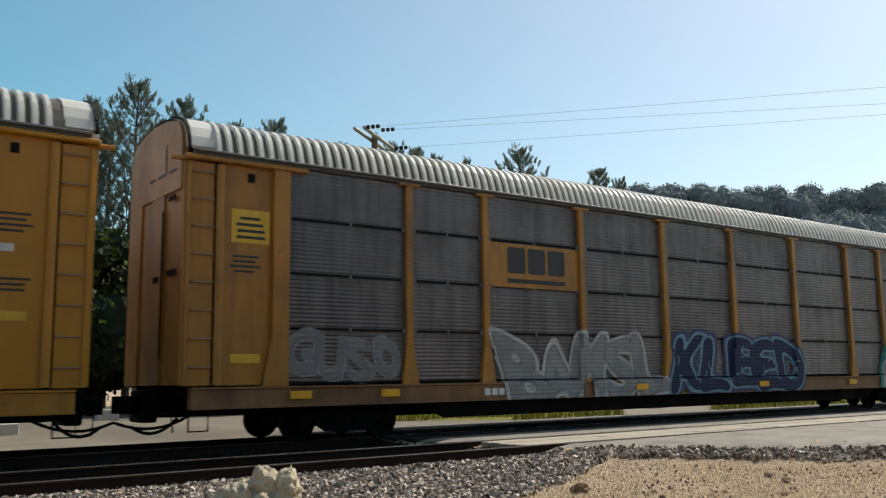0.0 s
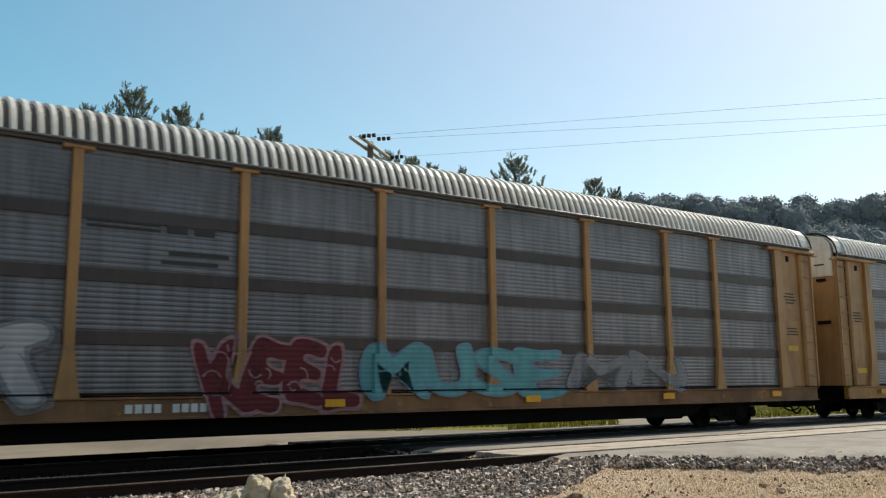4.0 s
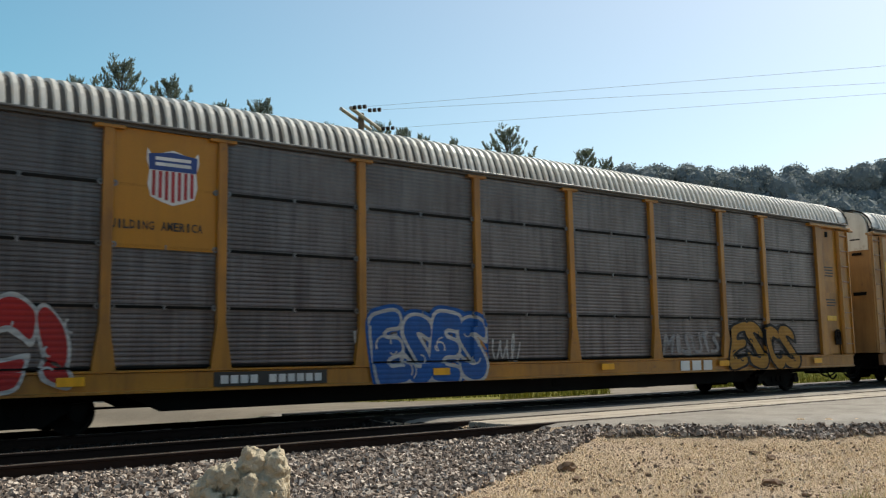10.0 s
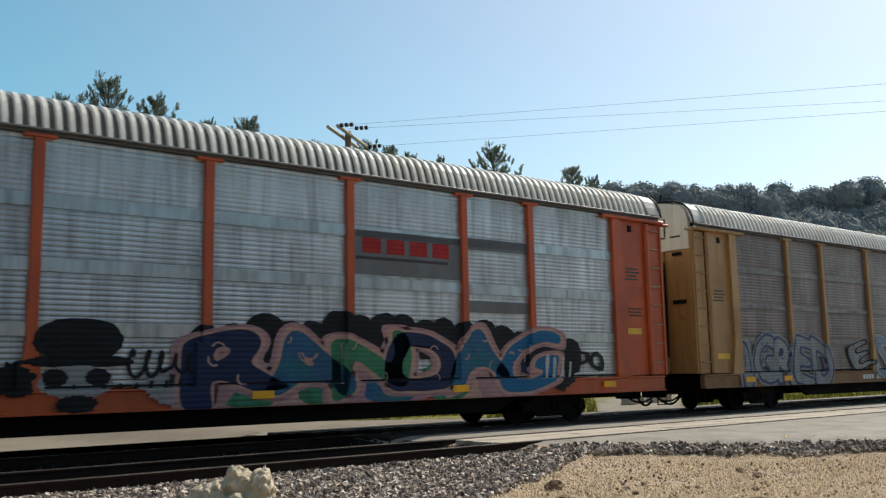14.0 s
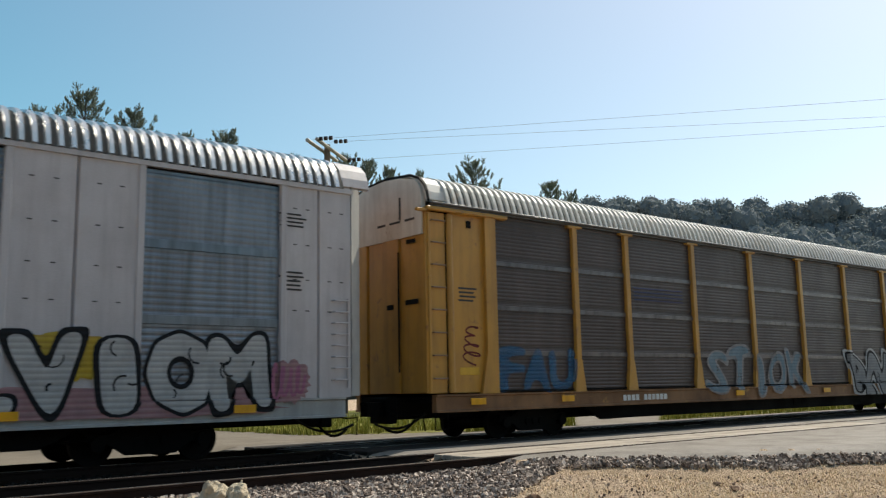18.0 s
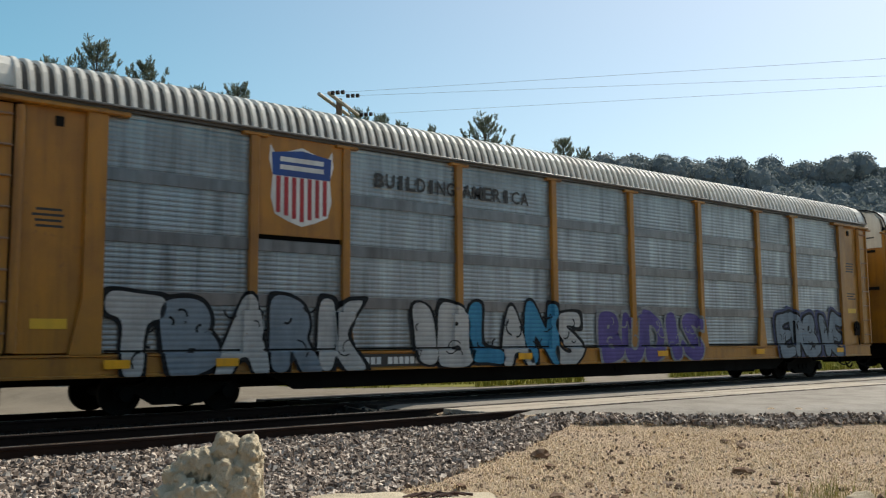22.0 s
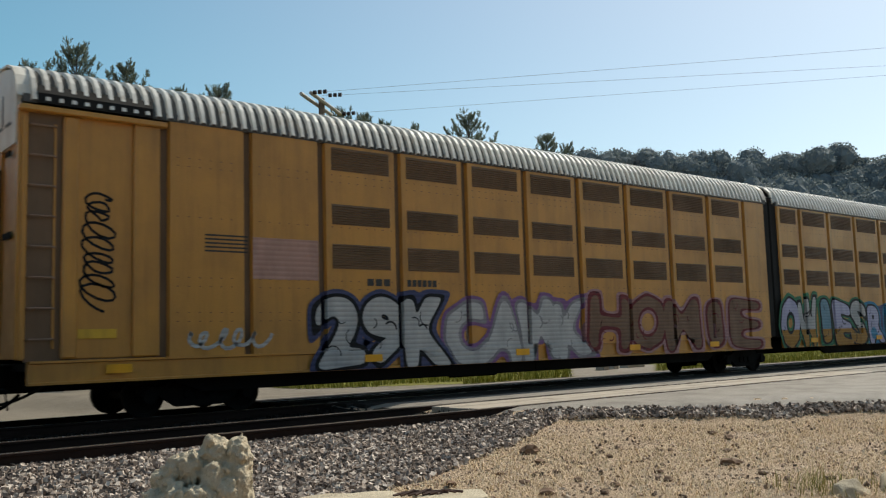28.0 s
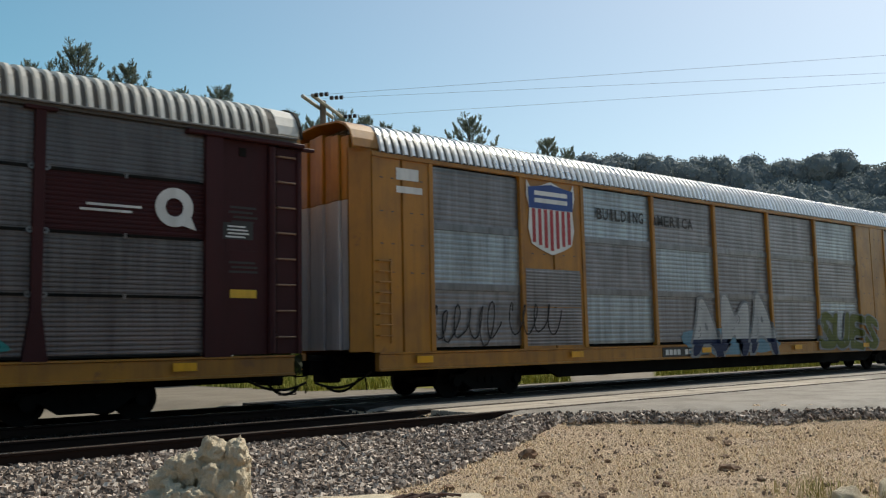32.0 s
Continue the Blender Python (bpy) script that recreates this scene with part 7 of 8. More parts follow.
# ---- foreground stones ----
def lump(s, c, r, seed, sub=3, rough=0.22, freq=2.2, squash=None):
    """A displaced ball added to a shell."""
    bm = bmesh.new()
    bmesh.ops.create_icosphere(bm, subdivisions=sub, radius=1.0)
    off = Vector((seed * 3.7, seed * 1.3, seed * 2.1))
    for v in bm.verts:
        d = v.co.normalized()
        k = 1 + rough * (noise.noise(d * freq + off) + 0.5 * noise.noise(d * freq * 2.7 + off) + 0.25 * noise.noise(d * freq * 6 + off))
        q = d * k
        if squash:
            q.z = max(q.z, -squash)
        v.co = Vector((c[0] + q.x * r[0], c[1] + q.y * r[1], c[2] + q.z * r[2]))
    bm.verts.index_update()
    s.add([v.co[:] for v in bm.verts], [[v.index for v in f.verts] for f in bm.faces])
    bm.free()
    return s


def fuse(name, s, mat, voxel=0.02, label="", category="", rough=0.0):
    """Join overlapping lumps into one skin."""
    ob = new(name, s.mesh(name, mat, True))
    md = ob.modifiers.new("skin", "REMESH")
    md.mode, md.voxel_size, md.use_smooth_shade = "VOXEL", voxel, True
    for size, strength in ((0.11, 0.05), (0.035, 0.022)):
        tex = bpy.data.textures.new("pitting", "CLOUDS")
        tex.noise_scale, tex.noise_depth = size, 3
        dm = ob.modifiers.new("pitting", "DISPLACE")
        dm.texture, dm.strength, dm.mid_level = tex, strength * rough, 0.5
    return tagged(ob, label, category)


GROUND_ROCK = -0.36
b = Shell()
for i, (c, r) in enumerate((
        ((-0.14, 0.04, 0.24), (0.31, 0.26, 0.36)), ((0.16, 0.05, 0.28), (0.20, 0.22, 0.38)), ((0.33, 0.03, 0.36), (0.085, 0.13, 0.40)),
        ((0.117, 0.02, 0.735), (0.112, 0.12, 0.125)), ((0.305, 0.0, 0.70), (0.095, 0.12, 0.145)), ((-0.06, 0.0, 0.635), (0.105, 0.13, 0.13)), ((-0.19, 0.03, 0.62), (0.085, 0.10, 0.105)),
        ((-0.29, 0.05, 0.53), (0.08, 0.10, 0.12)), ((0.10, -0.12, 0.56), (0.085, 0.08, 0.12)), ((0.20, -0.13, 0.43), (0.10, 0.09, 0.15)), ((0.215, -0.05, 0.63), (0.055, 0.07, 0.08)),
        ((-0.02, -0.18, 0.42), (0.13, 0.10, 0.12)), ((-0.18, -0.15, 0.44), (0.11, 0.10, 0.11)), ((-0.33, -0.06, 0.34), (0.12, 0.12, 0.14)), ((0.31, -0.09, 0.52), (0.075, 0.07, 0.12)))):
    lump(b, (c[0] * 0.9, c[1], c[2]), (r[0] * 1.0, r[1] * 1.05, r[2] * 1.02), i + 1, 4, 0.26, 3.3)
knob = random.Random(3)
for i in range(16):
    q, h = knob.uniform(-3.1, 0.1), knob.uniform(0.08, 0.84)
    mid, wide = (0.0, 0.37 - 0.16 * h) if h < 0.58 else ((0.21, 0.18) if i % 2 else (-0.12, 0.14))
    if h > 0.70 and not i % 2:
        h -= 0.2
    r = knob.uniform(0.016, 0.04)
    lump(b, (mid * 0.9 + 0.88 * wide * math.cos(q), 0.66 * wide * math.sin(q), h), (r, r, r * 0.9), 60 + i, 2, 0.35)
rock = fuse("boulder", b, LIME, 0.0095, "pale knobbly limestone boulder standing on the gravel", "boulder", 1.0)
rock.location = (2.88, 6.28, GROUND_ROCK)
rock.rotation_euler = (0, 0, radians(-24.3))


def slab(name, x, y, z, w, d, h, rz, seed, label):
    rim = [(math.cos(q), math.sin(q)) for q in np.linspace(0, 2 * math.pi, 44, endpoint=False)]
    def edge(c, sn, k):
        p = 0.35
        a = math.copysign(abs(c) ** p, c) * (1 + 0.05 * noise.noise((c * 3, sn * 3, seed)))
        bb = math.copysign(abs(sn) ** p, sn) * (1 + 0.10 * noise.noise((c * 4, sn * 4, seed + 5)))
        return a * w / 2 * k, bb * d / 2 * k
    rings = [(1.02, 0.0), (1.03, 0.45), (1.0, 0.85), (0.95, 0.99), (0.7, 1.02), (0.4, 1.03), (0.15, 1.0)]
    v, f = [], []
    for k, hh in rings:
        for c, sn in rim:
            a, bb = edge(c, sn, k * (1 + 0.03 * noise.noise((c * 9, sn * 9, hh * 5 + seed))))
            v.append((a, bb, h * hh + 0.012 * noise.noise((a * 6, bb * 6, seed))))
    m = len(rim)
    for i in range(len(rings) - 1):
        f += [(i * m + j, i * m + (j + 1) % m, (i + 1) * m + (j + 1) % m, (i + 1) * m + j) for j in range(m)]
    f.append(tuple(range((len(rings) - 1) * m, len(rings) * m)))
    ob = tagged(part(name, Shell().add(v, f), LIME), label, "stone slab")
    ob.location, ob.rotation_euler = (x, y, z), (0, 0, radians(rz))
    return ob


slab("stone_slab", 4.27, 6.40, -0.37, 0.86, 0.55, 0.24, -32, 1, "cut pale limestone block lying on the gravel")
slab("stone_slab", 4.98, 5.95, -0.37, 0.62, 0.52, 0.23, -32, 2, "cut pale limestone block lying on the gravel")
twig = Shell()
for i in range(7):
    a = (4.55 + 0.05 * i, 6.18 - 0.035 * i, -0.125)
    twig.tube([a, (a[0] + 0.12, a[1] - 0.02 * (i % 3), -0.11 + 0.012 * (i % 2)), (a[0] + 0.2, a[1] - 0.1, -0.12)], 0.012, 5)
tagged(part("dead_twigs", twig, material("dead_reddish_twig", (0.10, 0.045, 0.03), 0.8)), "dead reddish-brown twigs on a stone block", "twigs", kind="stuff")
r2 = Shell()
lump(r2, (0, 0, 0.12), (0.30, 0.24, 0.22), 21, 3, 0.3)
lump(r2, (0.35, 0.05, 0.16), (0.34, 0.26, 0.26), 22, 3, 0.3)
fuse("boulder", r2, LIME, 0.02, "grey limestone rock in dry weeds", "boulder").location = (8.95, 3.90, -0.50)
r3 = Shell()
lump(r3, (0, 0, 0.07), (0.20, 0.18, 0.15), 23, 3, 0.3)
fuse("boulder", r3, LIME, 0.02, "low grey rock in dry weeds", "boulder").location = (8.35, 4.2, -0.46)

for i, (x, y, r) in enumerate(((8.6, 8.62, 0.17), (8.0, 7.85, 0.09), (11.95, 8.05, 0.09), (11.5, 7.5, 0.11), (9.3, 6.05, 0.13), (10.3, 6.75, 0.07), (6.8, 6.9, 0.08), (7.3, 6.6, 0.07), (6.2, 7.4, 0.1), (9.0, 7.6, 0.06), (7.9, 5.9, 0.08), (8.3, 6.3, 0.07), (7.1, 7.6, 0.06), (10.0, 7.4, 0.05), (10.9, 7.0, 0.06), (9.6, 8.3, 0.05), (7.6, 7.2, 0.05), (11.2, 8.3, 0.05), (8.9, 5.4, 0.06), (6.5, 6.3, 0.09), (6.9, 5.9, 0.07), (7.3, 6.1, 0.06))):
    s = lump(Shell(), (0, 0, 0), (r * 0.85, r * 0.6, r * 0.42), 40 + i, 2, 0.55, 1.6)
    ob = tagged(part("stone", s, ROCK), "brown loose stone on dry gravel", "stone", "loose stones on the gravel")
    ob.location = (x, y, level(x, y) + r * 0.3)
    ob.rotation_euler = (0, 0, i * 1.3)


def ballast_edge(x):
    """How far towards the viewer the ballast reaches."""
    if x < 11.2:
        return 7.37 + (x - 4.99) * 0.495
    return 10.44 - (x - 11.2) * 0.662


rnd = random.Random(7)
stone_shapes = []
for i in range(10):
    bm = bmesh.new()
    bmesh.ops.create_cube(bm, size=1.5)
    for v in bm.verts:
        d = v.co.copy()
        v.co = Vector((d.x * rnd.uniform(0.75, 1.5), d.y * rnd.uniform(0.5, 1.05), d.z * rnd.uniform(0.3, 0.85)))
    bmesh.ops.triangulate(bm, faces=bm.faces[:])
    bm.verts.index_update()
    stone_shapes.append(([v.co.copy() for v in bm.verts], [tuple(v.index for v in f.verts) for f in bm.faces]))
    bm.free()


def stones(spots, name, mat, label, singles=0, size=(0.019, 0.052)):
    """Loose stones: the nearest as parts of the bed, the rest as one mass."""
    holder = tagged(new(name), label, "ballast", kind="stuff")
    s = Shell()
    meshes = [Shell().add([v * 1.0 for v in vs], fs).mesh("stone", mat) for vs, fs in stone_shapes]
    for n, (x, y, z) in enumerate(spots):
        r = rnd.uniform(*size)
        m = Euler((rnd.uniform(0, 6), rnd.uniform(0, 6), rnd.uniform(0, 6))).to_matrix()
        vs, fs = stone_shapes[n % 10]
        if n < singles:
            ob = part("stone", meshes[n % 10], None, holder)
            ob.matrix_basis = Matrix.Translation((x, y, z)) @ m.to_4x4() @ Matrix.Diagonal((r, r, r, 1))
        else:
            s.add([m @ v * r + Vector((x, y, z)) for v in vs], fs)
    me = bpy.data.meshes.new("stones")
    me.from_pydata(s.v, [], s.f)
    me.materials.append(mat)
    part("stones", me, None, holder)["kind"] = "stuff"
    return holder


def stone_material(name, a, b, c):
    dark = tuple(0.6 * v for v in c)
    m = bpy.data.materials.new(name)
    m.use_nodes = True
    p = m.node_tree.nodes["Principled BSDF"]
    geo = m.node_tree.nodes.new("ShaderNodeNewGeometry")
    info = m.node_tree.nodes.new("ShaderNodeObjectInfo")
    add = m.node_tree.nodes.new("ShaderNodeMath")
    add.operation = "ADD"
    wire(m, geo, "Random Per Island", add, 0)
    wire(m, info, "Random", add, 1)
    fr = m.node_tree.nodes.new("ShaderNodeMath")
    fr.operation = "FRACT"
    wire(m, add, 0, fr, 0)
    rp = m.node_tree.nodes.new("ShaderNodeValToRGB")
    rp.color_ramp.elements[0].color, rp.color_ramp.elements[1].color = (*a, 1), (*b, 1)
    e = rp.color_ramp.elements.new(0.55)
    e.color = (*c, 1)
    wire(m, fr, 0, rp, 0)
    n = ramp(m, noise_at(m, 30, detail=4), 0.42, 1.0)
    col = mixed(m, n, (rp, "Color"), dark)
    m.node_tree.links.new(col[0].outputs[col[1]], p.inputs["Base Color"])
    p.inputs["Roughness"].default_value = 0.85
    p.inputs["Specular IOR Level"].default_value = 0.2
    return m


BALLAST = stone_material("mixed_ballast", (0.07, 0.052, 0.043), (0.74, 0.63, 0.53), (0.29, 0.225, 0.18))
PEBBLE = stone_material("tan_pebbles", (0.20, 0.13, 0.09), (0.92, 0.78, 0.62), (0.60, 0.44, 0.31))
spots = []
while len(spots) < 26000:
    x, y = rnd.uniform(0.3, 16.5), rnd.uniform(6.2, 11.55)
    e = ballast_edge(x) + 0.18 * noise.noise((x * 1.5, 0.2, 1.0))
    side = road_side(x, y)
    if y < e or side > 0.12 or (x > 11.5 and y > e + 2.0):
        continue
    z = level(x, y) + 0.018 + 0.03 * noise.noise((x * 2, y * 2, 7)) + rnd.uniform(0, 0.025)
    if y > 11.1:
        z = min(z, -0.17)
    spots.append((x, y, z))
spots.sort(key=lambda p: (p[0] - 3) ** 2 + (p[1] - 6) ** 2)
stones(spots, "ballast", BALLAST, "grey crushed-stone ballast along the front track", 90)
more = []
for _ in range(5200):
    x, y = rnd.uniform(-4, 12.4), rnd.choice((rnd.uniform(11.55, 15.2), rnd.uniform(11.55, 15.2), rnd.uniform(15.5, 17.8)))
    if road_side(x, y) < 0 and min(abs(y - r) for r in (11.37, 12.87, 15.3, 16.8)) > 0.1:
        more.append((x, y, level(x, y) + 0.02 + rnd.uniform(0, 0.02)))
# These stone colours carry the train's shade as well as the oil.
stones(more, "dark_ballast", stone_material("shaded_oily_stones", (0.006, 0.005, 0.0045), (0.03, 0.025, 0.021), (0.012, 0.01, 0.0085)), "dark oily ballast stones between the tracks")
peb = []
while len(peb) < 11000:
    x, y = rnd.uniform(2.5, 19), rnd.uniform(2.5, 10.6)
    if road_side(x, y) < 0.0 and y < ballast_edge(x) + 0.2:
        peb.append((x, y, level(x, y) + 0.004))
stones(peb, "pebbles", PEBBLE, "tan pebbles scattered over dry soil", 0, (0.005, 0.022))
clods = []
while len(clods) < 170:
    x, y = rnd.uniform(5.0, 15.0), rnd.uniform(4.2, 9.8)
    if road_side(x, y) < -0.2 and y < ballast_edge(x) - 0.1 and noise.noise((x * 0.7, y * 0.7, 11)) > -0.1:
        clods.append((x, y, level(x, y) + 0.012))
stones(clods, "clods", stone_material("dark_clods", (0.11, 0.075, 0.055), (0.34, 0.25, 0.19), (0.19, 0.135, 0.10)), "dark earth clods scattered over dry soil", 0, (0.012, 0.038))

# straw and dry stubble on the soil
STRAW = stone_material("dry_straw", (0.62, 0.45, 0.26), (0.88, 0.74, 0.52), (0.74, 0.57, 0.36))


def blades(name, spots, mat, h, w, lean, label, category="grass", seed=3, count=1):
    rr = random.Random(seed)
    s = Shell()
    for x, y, z in spots:
        for _ in range(count):
            q = rr.uniform(0, 2 * math.pi)
            hh = rr.uniform(*h)
            k = rr.uniform(*lean)
            dx, dy = math.cos(q), math.sin(q)
            px, py = -dy * w / 2, dx * w / 2
            ox, oy = x + rr.uniform(-0.05, 0.05), y + rr.uniform(-0.05, 0.05)
            m = (ox + dx * hh * k * 0.4, oy + dy * hh * k * 0.4, z + hh * 0.6 * max(0.05, 1 - k * 0.4))
            t = (ox + dx * hh * k, oy + dy * hh * k, z + hh * max(0.05, 1 - k * 0.9))
            s.add([(ox - px, oy - py, z), (ox + px, oy + py, z), (m[0] + px * 0.7, m[1] + py * 0.7, m[2]), (m[0] - px * 0.7, m[1] - py * 0.7, m[2]), t], [(0, 1, 2, 3), (3, 2, 4)])
    me = bpy.data.meshes.new(name)
    me.from_pydata(s.v, [], s.f)
    me.materials.append(mat)
    return tagged(part(name, me), label, category, kind="stuff")


straw = []
while len(straw) < 24000:
    x, y = rnd.uniform(3.5, 19), rnd.uniform(3.0, 10.4)
    if road_side(x, y) < -0.1 and y < ballast_edge(x) + 0.1 and noise.noise((x * 0.8, y * 0.8, 5)) > -0.25:
        straw.append((x, y, level(x, y) + 0.003))
blades("dry_straw", straw, STRAW, (0.04, 0.14), 0.009, (0.6, 1.05), "short dry straw lying on the soil", seed=5)
WEED = stone_material("dry_green_weed", (0.22, 0.22, 0.06), (0.55, 0.46, 0.20), (0.38, 0.33, 0.12))
tuft = [(rnd.gauss(8.35, 0.22), rnd.gauss(4.55, 0.2), -0.37) for _ in range(60)]
blades("weed", tuft, WEED, (0.12, 0.36), 0.007, (0.15, 0.7), "wispy yellow-green weed beside a rock", "weed", 8, 2)
low = [(rnd.gauss(8.3, 0.5), rnd.gauss(4.3, 0.25), -0.37) for _ in range(45)] + [(rnd.gauss(3.75, 0.14), rnd.gauss(6.35, 0.1), -0.36) for _ in range(50)]
blades("dry_grass", low, WEED, (0.08, 0.25), 0.008, (0.2, 0.8), "low dry grass round the rocks", "grass", 9, 2)

# ties under the front track
tie = Shell().box(-0.115, 0.115, -1.3, 1.3, -0.16, 0.0, 0.015).mesh("tie", TIE)
holder = tagged(new("ties"), "dark creosoted wooden ties of the railway tracks", "ties", kind="structure")
for ty in (FRONT_Y, TRACK_Y):
    x = -6.0
    while x < 10.4:
        ob = part("tie", tie, None, holder, at=(x + rnd.uniform(-0.03, 0.03), ty, -0.165))
        ob.rotation_euler = (0, 0, rnd.uniform(-0.01, 0.01))
        x += 0.52
spike = Shell().box(-0.09, 0.09, -0.17, 0.17, -0.172, -0.155, 0.004).mesh("tie_plate", RAILRUST)
x = -2.0
while x < 10.4:
    part("tie_plate", spike, None, holder, at=(x, FRONT_Y - GAUGE / 2 - 0.036, 0.0))
    x += 0.52
# crossing planks between the rails
PLANK = material("weathered_crossing_timber", (0.46, 0.39, 0.31), 0.9, dirt=(0.20, 0.155, 0.12), dirty=0.5, streak=0.2, grain=0.15, vary=0.4)
# Planks of the rear track: the train's shade is put into their dark colour.
SHADED_PLANK = material("shaded_crossing_timber", (0.035, 0.03, 0.026), 0.9, dirt=(0.012, 0.01, 0.009), dirty=0.5, streak=0.1, grain=0.15, vary=0.4, gloss=0.15)
deck = tagged(new("crossing_deck"), "weathered timber crossing panels between the rails", "crossing", kind="structure")
for cy in (FRONT_Y, TRACK_Y):
    for j in range(5):
        y0 = cy - 0.62 + 0.25 * j
        for i in range(6):
            x0 = 10.55 + 2.45 * i - 0.25 * (cy - 11)
            part("plank", Shell().box(x0, x0 + 2.42, y0, y0 + 0.235, -0.14, -0.006 - 0.004 * ((i + j) % 3), 0.012), PLANK if cy == FRONT_Y else SHADED_PLANK, deck)

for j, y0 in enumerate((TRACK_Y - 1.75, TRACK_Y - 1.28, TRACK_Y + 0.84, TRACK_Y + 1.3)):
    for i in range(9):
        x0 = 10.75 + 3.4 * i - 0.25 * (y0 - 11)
        part("plank", Shell().box(x0, x0 + 3.37, y0, y0 + 0.44, -0.14, -0.004 - 0.003 * ((i + j) % 3), 0.012), SHADED_PLANK, deck)

# ---- behind the tracks ----
GRASS = stone_material("sunlit_grass", (0.16, 0.19, 0.03), (0.50, 0.46, 0.13), (0.29, 0.30, 0.06))
turf = []
while len(turf) < 30000:
    x, y = 12.6 + 80 * rnd.random() ** 1.6, 18.3 + 13.5 * rnd.random() ** 1.7
    if not LANE[0] * y < x < LANE[1] * y and y > verge_edge(x) and noise.noise((x * 0.3, y * 0.6, 2)) > -0.35:
        turf.append((x, y, level(x, y)))
blades("verge_grass", turf, GRASS, (0.12, 0.42), 0.035, (0.1, 0.6), "rough yellow-green grass verge behind the road", seed=12)
CONC = material("pale_concrete", (0.55, 0.52, 0.46), 0.9, dirty=0.4)
mp = new("marker_post")
tagged(mp, "short weathered wooden post beside the road", "post")
mp.location = (20.6, 21.0, level(20.6, 21.0))
part("shaft", Shell().box(-0.11, 0.11, -0.11, 0.11, 0, 0.78, 0.02), material("grey_wood_post", (0.22, 0.18, 0.13), 0.9, dirty=0.5), mp)
part("cap", Shell().prism([(-0.12, 0.78), (0.12, 0.78), (0.05, 0.84), (-0.05, 0.84)], -0.12, 0.12), material("grey_wood_post", (0.22, 0.18, 0.13)), mp)
for x, y, w in ((24.6, 20.9, 0.3), (25.5, 21.2, 0.25), (5.4, 27.5, 0.5), (8.2, 28.0, 0.6), (27.0, 21.5, 1.0)):
    ob = tagged(part("concrete_block", Shell().box(-w / 2, w / 2, -0.2, 0.2, 0, 0.34, 0.02), CONC), "pale concrete block beside the gravel road", "block", "blocks beside the road")
    ob.location = (x, y, level(x, y))


# ---- trees ----
def leaf_material(name, a, b, c):
    m = stone_material(name, a, b, c)
    p = m.node_tree.nodes["Principled BSDF"]
    p.inputs["Roughness"].default_value = 0.7
    tr = node(m, "BsdfTranslucent")
    src = p.inputs["Base Color"].links[0].from_socket
    m.node_tree.links.new(src, tr.inputs["Color"])
    mx = m.node_tree.nodes.new("ShaderNodeMixShader")
    mx.inputs[0].default_value = 0.3
    out = m.node_tree.nodes["Material Output"]
    m.node_tree.links.new(p.outputs[0], mx.inputs[1])
    m.node_tree.links.new(tr.outputs[0], mx.inputs[2])
    m.node_tree.links.new(mx.outputs[0], out.inputs["Surface"])
    return m


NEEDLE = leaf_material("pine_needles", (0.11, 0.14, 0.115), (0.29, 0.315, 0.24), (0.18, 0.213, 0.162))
LEAF = leaf_material("green_leaves", (0.02, 0.035, 0.01), (0.12, 0.145, 0.025), (0.045, 0.065, 0.016))
# Crown cores: the shade among the leaves is put into this dark green.
SHADE = material("leaf_shade_core", (0.018, 0.028, 0.014), 0.9, dirty=0.5, gloss=0.1)
# Distance haze is put into the pale blue-grey of these far leaves and cores.
FOREST = leaf_material("hazed_forest_leaves", (0.17, 0.20, 0.205), (0.22, 0.255, 0.25), (0.195, 0.23, 0.23))
FOREST_CORE = material("hazed_forest_core", (0.155, 0.185, 0.195), 0.95, dirt=(0.10, 0.12, 0.13), dirty=0.5, gloss=0.1)
BARK = material("pine_bark", (0.09, 0.065, 0.05), 0.95, dirty=0.5, scale=3, bump=0.8)


def plume(s, rr, p, d, size, n):
    """A long tuft of needles that sweeps along a twig."""
    for i in range(n):
        u = (i + rr.random()) / n
        q = (d + Vector((rr.gauss(0, 0.62), rr.gauss(0, 0.62), rr.gauss(0.05, 0.5)))).normalized() * size * rr.uniform(0.34, 0.6) * (1.15 - 0.5 * u)
        k = q.cross(Vector((rr.gauss(0, 1), rr.gauss(0, 1), rr.gauss(0, 1)))).normalized() * size * 0.05
        o = p + d * size * u * 0.9
        s.add([o - k * 0.4, o + k * 0.4, o + q * 0.6 + k, o + q, o + q * 0.6 - k], [(0, 1, 2, 3, 4)])


